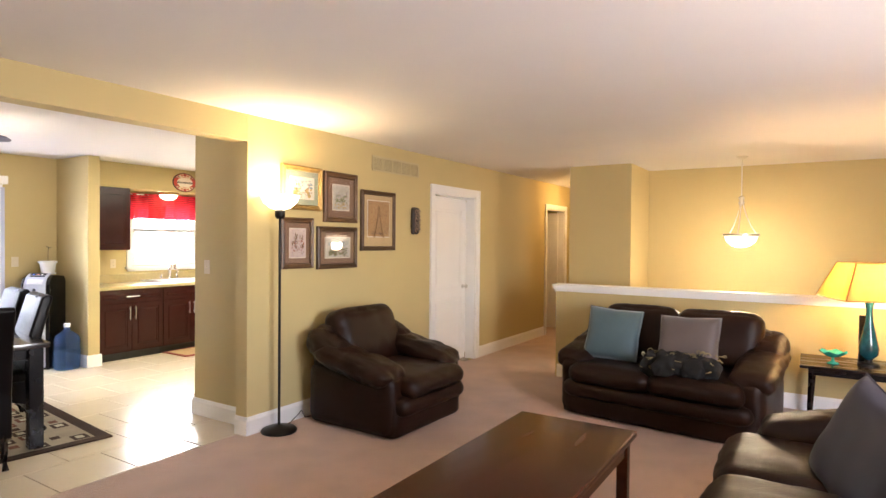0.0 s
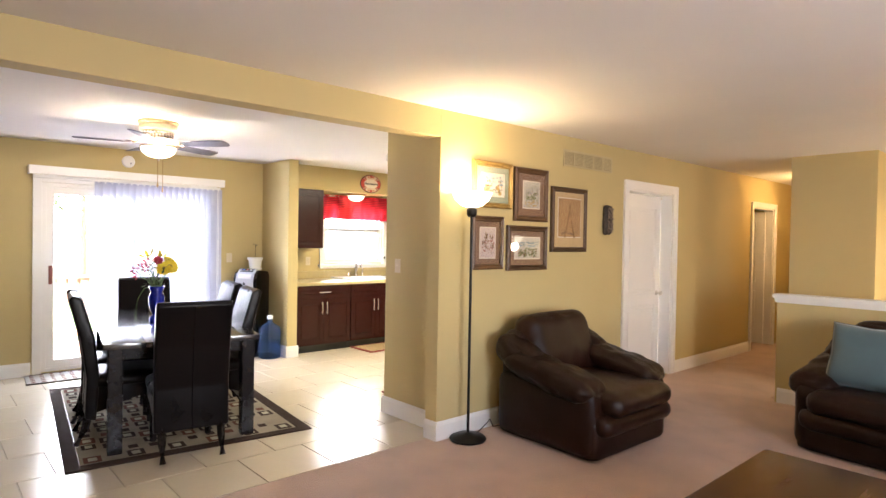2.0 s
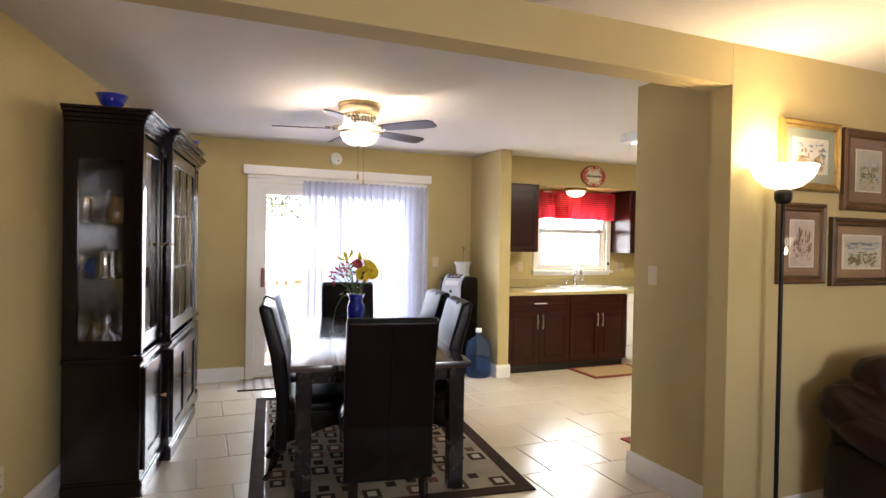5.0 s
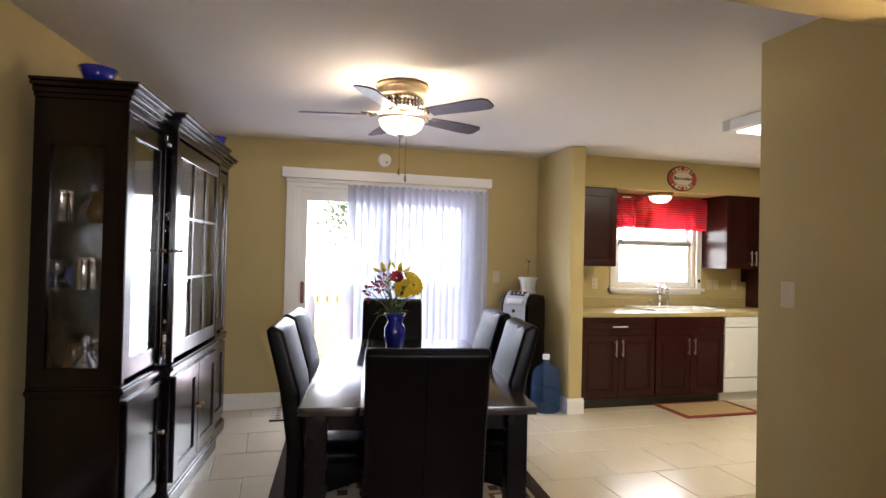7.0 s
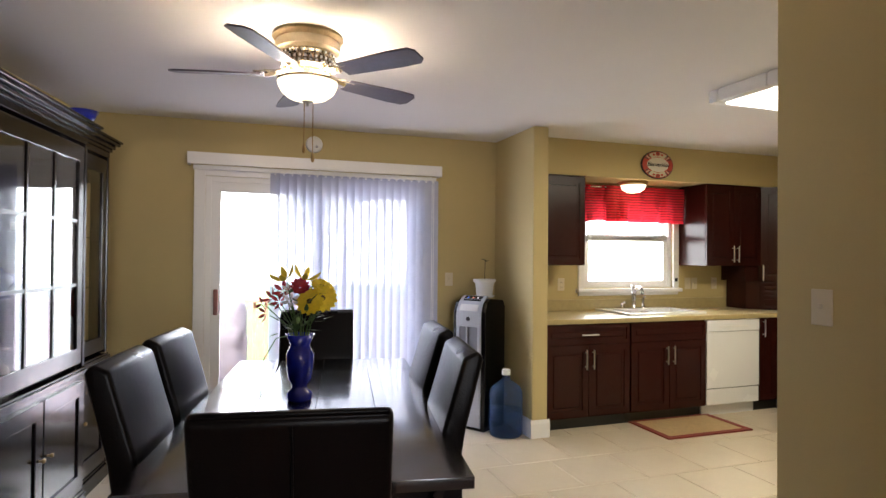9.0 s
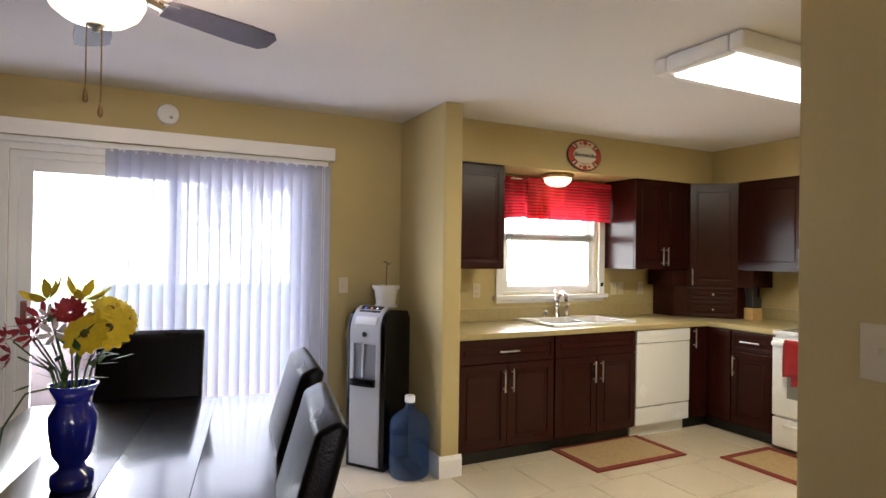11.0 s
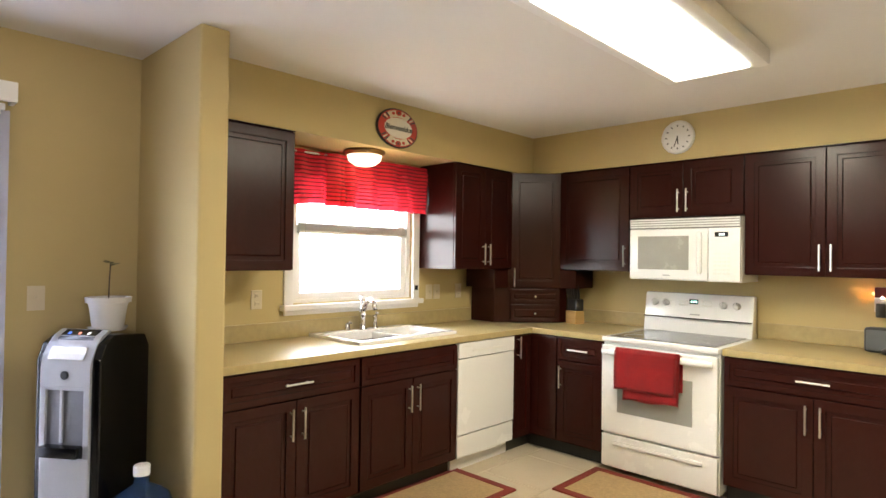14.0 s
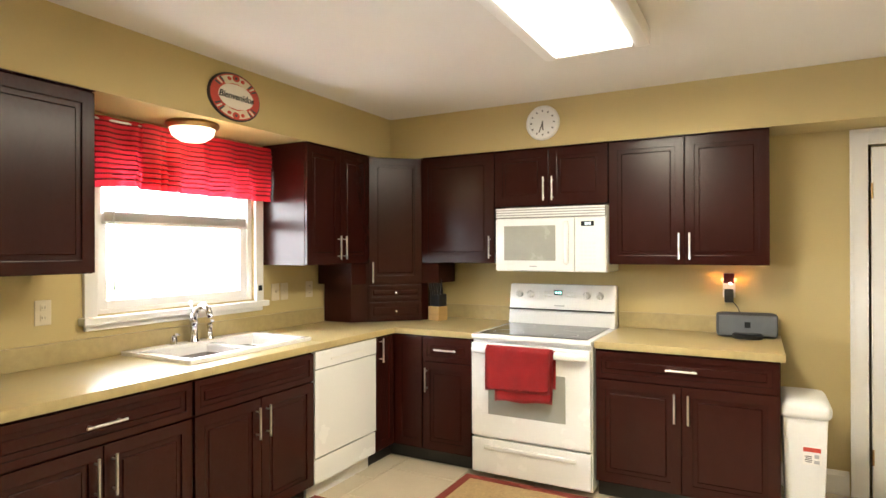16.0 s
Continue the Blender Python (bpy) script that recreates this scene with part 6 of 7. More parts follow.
# worktop with backsplash
def worktop(name, polys, splash, label):
    t = thing(name, Matrix(), label, "countertop")
    for poly in polys:
        part("slab", bm_prism(poly, 0.875, 0.915, bev=0.003), M_COUNTER, t, smooth="auto")
    for b in splash:
        part("backsplash", bm_box(*b, 0.004), M_COUNTER, t)


SX0, SX1, SY0, SY1 = -7.545, -7.065, 4.655, 5.455      # sink cut-out
worktop("countertop", [[(XS + 0.004, 3.74), (-6.92, 3.74), (-6.92, SY0), (XS + 0.004, SY0)], [(XS + 0.004, SY0), (SX0, SY0), (SX0, SY1), (XS + 0.004, SY1)], [(SX1, SY0), (-6.92, SY0), (-6.92, SY1), (SX1, SY1)],
                       [(XS + 0.004, SY1), (-6.92, SY1), (-6.92, 6.19), (-6.325, 6.19), (-6.325, YB - 0.004), (XS + 0.004, YB - 0.004)]],
        [(XS + 0.002, 3.745, 0.915, XS + 0.022, YB - 0.024, 1.02), (XS + 0.022, YB - 0.022, 0.915, -6.325, YB - 0.002, 1.02)], "tan laminate L-shaped countertop with backsplash")
worktop("countertop", [[(-5.545, 6.19), (-4.585, 6.19), (-4.585, YB - 0.004), (-5.545, YB - 0.004)]], [(-5.545, YB - 0.022, 0.915, -4.585, YB - 0.002, 1.02)], "tan laminate countertop beside the range")

# sink
t = thing("sink", pose(-7.305, 5.055, 0.915), "white enamel double-bowl drop-in sink", "sink")
part("rim", bm_boxes((-0.265, -0.42, -0.004, -0.17, 0.42, 0.022), (0.215, -0.42, -0.004, 0.265, 0.42, 0.022), (-0.17, -0.42, -0.004, 0.215, -0.375, 0.022), (-0.17, 0.375, -0.004, 0.215, 0.42, 0.022), (-0.17, 0.03, -0.02, 0.215, 0.07, 0.008), bev=0.006), M_PORCELAIN, t, smooth="auto")
for y0, y1 in ((-0.375, 0.03), (0.07, 0.375)):
    b = part("bowl", bm_boxes((-0.17, y0, -0.165, 0.215, y1, -0.15), (-0.178, y0, -0.165, -0.168, y1, 0.0), (0.213, y0, -0.165, 0.222, y1, 0.0), (-0.17, y0 - 0.006, -0.165, 0.215, y0 + 0.003, 0.0), (-0.17, y1 - 0.003, -0.165, 0.215, y1 + 0.006, 0.0)), M_PORCELAIN, t)
    part("drain", bm_cyl(0.035, 0.035, -0.151, -0.147, 20, 0.02, (y0 + y1) / 2), M_CHROME, b)
t = thing("faucet", pose(-7.515, 5.03, 0.929), "chrome single-lever kitchen faucet behind the sink", "faucet")
part("body", bm_lathe([(0, 0), (0.03, 0), (0.03, 0.012), (0.022, 0.02), (0.02, 0.10), (0.024, 0.11), (0.022, 0.16), (0.0, 0.17)], 24), M_CHROME, t, smooth=True)
part("spout", bm_tube([(0.0, 0, 0.12), (0.03, 0, 0.19), (0.075, 0, 0.215), (0.12, 0, 0.195), (0.135, 0, 0.15)], [0.018, 0.017, 0.016, 0.016, 0.017], 12), M_CHROME, t, smooth=True)
part("lever", bm_tube([(0.0, 0, 0.165), (-0.015, 0, 0.20), (-0.03, 0, 0.235)], [0.01, 0.008, 0.006], 8), M_CHROME, t, smooth=True)
t = thing("side_sprayer", pose(-7.52, 5.145, 0.929), "chrome side sprayer beside the faucet", "sprayer")
part("holder", bm_lathe([(0, 0), (0.024, 0), (0.022, 0.012), (0.015, 0.02), (0.015, 0.05), (0, 0.05)], 18), M_CHROME, t, smooth=True)
part("head", bm_tube([(0, 0, 0.045), (0, 0, 0.09), (0.02, 0, 0.115)], [0.012, 0.016, 0.013], 10), M_CHROME, t, smooth=True)
t = thing("soap_dispenser", pose(-7.52, 4.905, 0.929), "chrome soap dispenser beside the faucet", "soap dispenser")
part("body", bm_lathe([(0, 0), (0.022, 0), (0.02, 0.012), (0.017, 0.05), (0.012, 0.055), (0, 0.055)], 18), M_CHROME, t, smooth=True)
part("nozzle", bm_tube([(0, 0, 0.055), (0.01, 0, 0.065), (0.045, 0, 0.062)], 0.007, 8), M_CHROME, t, smooth=True)

# dishwasher
t = thing("dishwasher", Matrix(), "white built-in dishwasher under the counter", "dishwasher")
x = XF + 0.012
part("tub", bm_boxes((XS + 0.02, 5.38, 0.10, x - 0.03, 5.99, 0.87)), M_WHITE2, t)
part("control_panel", bm_box(x - 0.03, 5.383, 0.765, x + 0.012, 5.987, 0.868, 0.006), M_WHITE, t)
part("handle_recess", bm_box(x + 0.008, 5.52, 0.80, x + 0.016, 5.85, 0.815, 0.003), M_WHITE2, t)
for k in range(5):
    part("button", bm_box(x + 0.011, 5.42 + 0.022 * k, 0.838, x + 0.0145, 5.435 + 0.022 * k, 0.846, 0.001), M_WHITE2, t)
part("door", bm_box(x - 0.03, 5.383, 0.255, x + 0.008, 5.987, 0.76, 0.005), M_WHITE, t)
part("access_panel", bm_box(x - 0.03, 5.383, 0.105, x + 0.002, 5.987, 0.246, 0.004), M_WHITE, t)
part("toe_panel", bm_box(x - 0.09, 5.383, 0.0, x - 0.06, 5.987, 0.10), M_WHITE2, t)

# range
RX0, RX1, RY = -6.32, -5.555, 6.165
t = thing("range", Matrix(), "white freestanding electric range with black glass cooktop", "stove")
part("body", bm_box(RX0, RY + 0.03, 0.03, RX1, YB - 0.03, 0.895, 0.004), M_WHITE, t)
part("oven_door", bm_box(RX0 + 0.004, RY - 0.01, 0.275, RX1 - 0.004, RY + 0.03, 0.86, 0.008), M_WHITE, t)
part("window", bm_box(RX0 + 0.12, RY - 0.013, 0.42, RX1 - 0.15, RY - 0.008, 0.70, 0.003), mat("grey_oven_glass", (0.30, 0.31, 0.28), 0.12, vary=0.05, scale=4, fine=30, bump=0, coat=0.5), t, "grey oven window")
h = part("door_handle", bm_soft(RX0 + 0.02, RY - 0.06, 0.80, RX1 - 0.02, RY - 0.02, 0.845, 0.018, (0, 0, 0), 0, 8), M_WHITE, t, smooth=True)
for xx in (RX0 + 0.035, RX1 - 0.065):
    part("handle_post", bm_box(xx, RY - 0.04, 0.805, xx + 0.03, RY, 0.84, 0.004), M_WHITE, h)
part("drawer", bm_box(RX0 + 0.004, RY - 0.005, 0.045, RX1 - 0.004, RY + 0.03, 0.262, 0.007), M_WHITE, t)
part("drawer_grip", bm_soft(RX0 + 0.09, RY - 0.014, 0.195, RX1 - 0.09, RY - 0.002, 0.222, 0.008, (0, 0, 0), 0, 6), M_WHITE, t, smooth=True)
part("cooktop_frame", bm_box(RX0, RY - 0.005, 0.885, RX1, YB - 0.10, 0.915, 0.008, 3), M_WHITE, t, smooth="auto")
ck = part("cooktop_glass", bm_box(RX0 + 0.035, RY + 0.045, 0.912, RX1 - 0.035, YB - 0.135, 0.918, 0.002), mat("black_ceran", (0.030, 0.031, 0.033), 0.08, vary=0.1, scale=4, fine=40, bump=0), t, "black ceramic glass cooktop")
for cx, cy, r in ((-6.13, 6.33, 0.10), (-5.75, 6.33, 0.075), (-6.13, 6.62, 0.075), (-5.75, 6.62, 0.10)):
    part("burner_ring", bm_lathe([(r - 0.003, 0.9178), (r - 0.003, 0.9186), (r, 0.9186), (r, 0.9178)], 32, x=cx, y=cy), M_SILVER, ck)
bm = bm_prism([(RX0, YB - 0.145), (RX1, YB - 0.145), (RX1, YB - 0.03), (RX0, YB - 0.03)], 0.90, 1.20, bev=0.012)
for v in bm.verts:
    v.co.y += max(0, v.co.z - 1.02) * 0.25 if v.co.y < YB - 0.09 else 0
bg = part("backguard", bm, M_WHITE, t, smooth="auto")


def on_guard(z):
    return YB - 0.145 + max(0, z - 1.02) * 0.25


part("vent_line", bm_box(RX0 + 0.004, on_guard(1.025) - 0.004, 1.018, RX1 - 0.004, on_guard(1.025) + 0.01, 1.026), M_BLACK, bg)
for xx in (-6.24, -6.155, -5.75, -5.66):
    k = part("knob", bm_lathe([(0, 0.03), (0.018, 0.03), (0.022, 0.02), (0.026, 0.004), (0.026, 0)], 20, m=pose(xx, on_guard(1.13), 1.13, 104)), M_WHITE, bg, smooth="auto")
    part("grip", bm_box(xx - 0.004, on_guard(1.13) - 0.040, 1.105, xx + 0.004, on_guard(1.13) - 0.02, 1.155, 0.002), M_WHITE, k)
part("clock_panel", bm_box(-5.985, on_guard(1.14) - 0.003, 1.125, -5.925, on_guard(1.14) + 0.01, 1.16, 0.002), M_DARK, bg)
bm = bmesh.new()
for k in range(3):
    bm_box(-5.972 + 0.016 * k, on_guard(1.14) - 0.0042, 1.135, -5.964 + 0.016 * k, on_guard(1.14) - 0.003, 1.150, bm=bm)
part("clock_digits", bm, mat("green_digits", (0.3, 0.8, 0.7), 0.5, emit=1.2, bump=0), bg)
for k in range(4):
    for j in range(2):
        for s in (-6.06, -5.90):
            part("key", bm_box(s + 0.018 * k, on_guard(1.12 + 0.025 * j) - 0.003, 1.112 + 0.025 * j, s + 0.013 + 0.018 * k, on_guard(1.12 + 0.025 * j) + 0.004, 1.124 + 0.025 * j), M_WHITE2, bg)
part("badge", bm_box(-5.975, on_guard(1.055) - 0.003, 1.048, -5.905, on_guard(1.055) + 0.004, 1.056), M_SILVER, bg)

# towel over the oven handle
M_TOWEL = mat("red_terry", (0.46, 0.012, 0.018), 1.0, vary=0.22, scale=9, fine=320, bump=0.6, sheen=0.3)
t = thing("dish_towel", Matrix(), "folded red terry towel hanging on the oven handle", "towel")


def drape(x0, x1, z_front, z_back, off, seed):
    bm = bmesh.new()
    path = [(RY - 0.075 - off, z_front), (RY - 0.072 - off, z_front + 0.1), (RY - 0.068 - off, 0.80), (RY - 0.066 - off, 0.835), (RY - 0.05, 0.852 + off), (RY - 0.03, 0.850 + off), (RY - 0.016, 0.83), (RY - 0.0165, z_back)]
    fine = []
    for (a, b), (c, d) in zip(path, path[1:]):
        for k in range(4):
            fine.append((a + (c - a) * k / 4, b + (d - b) * k / 4))
    fine.append(path[-1])
    n = 16
    rows = []
    for i, (y, z) in enumerate(fine):
        row = []
        for k in range(n + 1):
            u = k / n
            low = max(0, 0.80 - z)
            wob = low * 0.06 * noise.noise(Vector((u * 4 + seed, z * 5, 1)))
            zz = z + (0.02 * (u - 0.5) * low / 0.3 if i < 9 else 0) + (0.012 * noise.noise(Vector((u * 3, seed, 0))) if i == 0 else 0)
            row.append(bm.verts.new((x0 + (x1 - x0) * u + 0.08 * low * (0.5 - u) * 0.3, y - (abs(wob) if i < 14 else 0), zz)))
        rows.append(row)
    for a, b in zip(rows, rows[1:]):
        for k in range(n):
            bm.faces.new((a[k], a[k + 1], b[k + 1], b[k]))
    bmesh.ops.solidify(bm, geom=bm.faces[:], thickness=0.006)
    return bm


part("under_fold", drape(-6.13, -5.76, 0.535, 0.62, 0.0, 1), M_TOWEL, t, smooth=True)
part("upper_fold", drape(-6.19, -5.775, 0.595, 0.64, 0.009, 5), M_TOWEL, t, smooth=True)


# wall cabinets
def wall_cabinet(wall, a0, a1, z0, z1, doors, label, handle_z=None):
    t = thing("wall_cabinet", Matrix(), label, "cabinet", "kitchen wall cabinets")
    if wall == "x":
        part("body", bm_box(XS + 0.004, a0 + 0.001, z0, UX, a1 - 0.001, z1, 0.002), M_CHERRY, t)
        at = UX
    else:
        part("body", bm_box(a0 + 0.001, UY, z0, a1 - 0.001, YB - 0.004, z1, 0.002), M_CHERRY, t)
        at = UY
    part("top_trim", bm_box(*((XS + 0.004, a0, z1, UX + 0.024, a1, z1 + 0.004) if wall == "x" else (a0, UY - 0.024, z1, a1, YB - 0.004, z1 + 0.004))), M_CHERRY, t)
    w = (a1 - a0) / len(doors)
    for k, s in enumerate(doors):
        b0, b1 = a0 + k * w, a0 + (k + 1) * w
        h = None if s == "n" else (b1 - 0.03 if s == "r" else b0 + 0.03)
        front(t, "door", wall, at, b0, b1, z0 + 0.004, z1 - 0.006, h, False, handle_z or z0 + 0.115)
    return t


ZU0, ZU1 = 1.352, 2.138
wall_cabinet("x", 3.74, 4.30, ZU0, ZU1, "n", "single-door dark cherry wall cabinet beside the window")
wall_cabinet("x", 5.645, 6.325, ZU0, ZU1, "rl", "dark cherry double-door wall cabinet by the window")
wall_cabinet("y", -6.945, -6.35, ZU0, ZU1, "r", "dark cherry wall cabinet beside the microwave")
wall_cabinet("y", -6.345, -5.555, 1.745, ZU1, "rl", "short dark cherry cabinet above the microwave", 1.86)
wall_cabinet("y", -5.55, -4.645, ZU0, ZU1, "rl", "dark cherry double-door wall cabinet by the range")

# corner tower down to the counter
t = thing("corner_tower_cabinet", Matrix(), "tall dark cherry diagonal corner cabinet on the counter", "cabinet")
A, Bp = Vector((UX - 0.002, 6.33)), Vector((-6.955, UY - 0.002))
part("upper_case", bm_prism([(XS + 0.004, 6.327), tuple(A), tuple(Bp), (-6.947, YB - 0.004), (XS + 0.004, YB - 0.004)], 1.20, ZU1), M_CHERRY, t)
part("skirt", bm_prism([(XS + 0.03, 6.17), (UX - 0.03, 6.17), (UX - 0.012, 6.32), (-6.97, 6.60), (-6.82, 6.64), (-6.82, YB - 0.03), (XS + 0.03, YB - 0.03)], 1.20, 1.350), M_CHERRY, t)
part("lower_case", bm_prism([(XS + 0.026, 6.245), (UX - 0.09, 6.245), (UX - 0.012, 6.335), (-6.965, 6.605), (-6.945, 6.70), (-6.945, YB - 0.03), (XS + 0.026, YB - 0.03)], 0.917, 1.20), M_CHERRY, t)
dv = (Bp - A).normalized()
DIAG = Matrix(((dv.x, -dv.y, 0, A.x), (dv.y, dv.x, 0, A.y), (0, 0, 1, 0), (0, 0, 0, 1)))
LN = (Bp - A).length


def diag_front(name, z0, z1, r, o):
    d = part(name, bm_frame(0.006, LN - 0.006, z0, z1, r, -0.022, -0.001, m=DIAG), M_CHERRY, t)
    part("panel", merge(None, bm_box(r - 0.002, -0.013, z0 + r - 0.002, LN - r + 0.002, -0.002, z1 - r + 0.002), DIAG), M_CHERRY, d)
    part("raised_field", merge(None, bm_box(r + o, -0.019, z0 + r + o, LN - r - o, -0.012, z1 - r - o, 0.004, 1), DIAG), M_CHERRY, d)
    return d


d = diag_front("door", 1.205, ZU1 - 0.004, 0.055, 0.018)
bm = bm_tube([(0.032, -0.05, 1.21), (0.032, -0.05, 1.36)], 0.0055, 8)
for z in (1.23, 1.34):
    bm_tube([(0.032, -0.02, z), (0.032, -0.05, z)], 0.004, 6, bm=bm)
part("handle", merge(None, bm, DIAG), M_NICKEL, d, "brushed nickel bar handle")
for z0, z1 in ((1.075, 1.19), (0.925, 1.065)):
    d = diag_front("drawer", z0, z1, 0.028, 0.012)
    part("knob", merge(None, bm_lathe([(0.005, 0), (0.005, 0.012), (0.011, 0.016), (0.009, 0.024), (0, 0.026)], 14, m=pose(LN / 2, -0.022, (z0 + z1) / 2, 90)), DIAG), M_CHROME, d, smooth=True)

# microwave
t = thing("microwave", Matrix(), "white over-the-range microwave with a grey window", "microwave")
MX0, MX1, MY, MZ0, MZ1 = -6.315, -5.555, 6.545, 1.30, 1.735
part("case", bm_box(MX0, MY + 0.03, MZ0, MX1, YB - 0.02, MZ1, 0.004), M_WHITE, t)
part("door", bm_box(MX0 + 0.002, MY, MZ0 + 0.006, MX0 + 0.555, MY + 0.03, MZ1 - 0.075, 0.008), M_WHITE, t, smooth="auto")
part("window", bm_box(MX0 + 0.065, MY - 0.003, MZ0 + 0.075, MX0 + 0.43, MY + 0.004, MZ1 - 0.125, 0.003), mat("grey_microwave_screen", (0.34, 0.34, 0.31), 0.25, vary=0.08, scale=9, fine=300, bump=0.05), t, "grey screened window")
part("handle", bm_soft(MX0 + 0.49, MY - 0.035, MZ0 + 0.05, MX0 + 0.525, MY - 0.008, MZ1 - 0.10, 0.014, (0, 0, 0), 0, 8), M_WHITE, t, smooth=True)
cp = part("control_panel", bm_box(MX0 + 0.559, MY, MZ0 + 0.006, MX1 - 0.002, MY + 0.03, MZ1 - 0.075, 0.006), M_WHITE, t, smooth="auto")
dd = part("display", bm_box(MX0 + 0.60, MY - 0.003, MZ1 - 0.135, MX0 + 0.685, MY + 0.003, MZ1 - 0.103, 0.002), M_DARK, cp)
part("digits", bm_boxes(*[(MX0 + 0.628 + 0.014 * k, MY - 0.0042, MZ1 - 0.126, MX0 + 0.636 + 0.014 * k, MY - 0.003, MZ1 - 0.112) for k in range(3)]), mat("pale_digits", (0.6, 0.8, 0.8), 0.5, emit=1.0, bump=0), dd)
for k in range(4):
    for j in range(6):
        part("key", bm_box(MX0 + 0.592 + 0.028 * k, MY - 0.002, MZ0 + 0.05 + 0.026 * j, MX0 + 0.612 + 0.028 * k, MY + 0.002, MZ0 + 0.064 + 0.026 * j), M_WHITE2, cp)
# grille coloured darker than the case: shade in the louvre gaps
gr = part("vent_grille", bm_box(MX0 + 0.002, MY + 0.004, MZ1 - 0.072, MX1 - 0.002, MY + 0.03, MZ1 - 0.002, 0.003), mat("grey_gap_shade", (0.30, 0.30, 0.29), 0.6, vary=0.05, scale=9, fine=60, bump=0), t)
for k in range(4):
    part("louvre", bm_box(MX0 + 0.006, MY - 0.004, MZ1 - 0.066 + 0.017 * k, MX1 - 0.006, MY + 0.006, MZ1 - 0.055 + 0.017 * k, 0.002), M_WHITE, gr)
part("badge", bm_box(MX0 + 0.25, MY - 0.002, MZ0 + 0.032, MX0 + 0.30, MY + 0.001, MZ0 + 0.04), M_SILVER, t)

# kitchen window
t = thing("window_kitchen", pose(XS, 5.05, 0), "white double-hung window over the sink", "window")
t["kind"] = "structure"
part("casing", bm_boxes((0.0, -0.585, 1.12, 0.02, -0.52, 2.12), (0.0, 0.52, 1.12, 0.02, 0.585, 2.12), (0.0, -0.52, 2.055, 0.02, 0.52, 2.12), bev=0.003), M_TRIM, t)
part("window_sill", bm_box(-0.10, -0.605, 1.085, 0.055, 0.605, 1.122, 0.006), M_TRIM, t)
part("apron", bm_box(0.0, -0.58, 1.055, 0.018, 0.58, 1.085, 0.003), M_TRIM, t)
part("frame", bm_boxes((-0.13, -0.52, 1.125, -0.02, -0.485, 2.055), (-0.13, 0.485, 1.125, -0.02, 0.52, 2.055), (-0.13, -0.485, 2.02, -0.02, 0.485, 2.055), (-0.13, -0.485, 1.125, -0.02, 0.485, 1.15)), M_TRIM, t)
for z0, z1, x in ((1.15, 1.64, -0.055), (1.60, 2.02, -0.095)):
    s = part("sash", bm_boxes((x - 0.018, -0.485, z0, x + 0.018, -0.44, z1), (x - 0.018, 0.44, z0, x + 0.018, 0.485, z1), (x - 0.018, -0.44, z0, x + 0.018, 0.44, z0 + 0.045), (x - 0.018, -0.44, z1 - 0.045, x + 0.018, 0.44, z1), bev=0.002), M_TRIM, t)
    p = part("pane", bm_box(x - 0.003, -0.442, z0 + 0.043, x + 0.003, 0.442, z1 - 0.043), M_PANE, s)
    p.visible_shadow = False
part("wand", bm_tube([(0.01, -0.43, 1.85), (0.012, -0.43, 1.25)], 0.004, 6), M_WHITE2, t)

# raised mini-blind stack
t = thing("mini_blind", pose(XS - 0.02, 5.05, 0), "white mini blind raised behind the valance", "blinds")
part("headrail", bm_box(-0.012, -0.475, 2.0, 0.018, 0.475, 2.03, 0.002), M_WHITE2, t)
part("bottom_rail", bm_box(-0.012, -0.47, 1.585, 0.016, 0.47, 1.602, 0.003), M_WHITE2, t)
M_BLIND = translucent("white_blind_slat", (0.82, 0.81, 0.78), 0.4)
for k in range(34):
    z = 1.603 + 0.0026 * k if k < 20 else 1.66 + (k - 20) * 0.024
    part("slat", bm_box(-0.011, -0.468, z, 0.013, 0.468, z + 0.0012), M_BLIND, t)

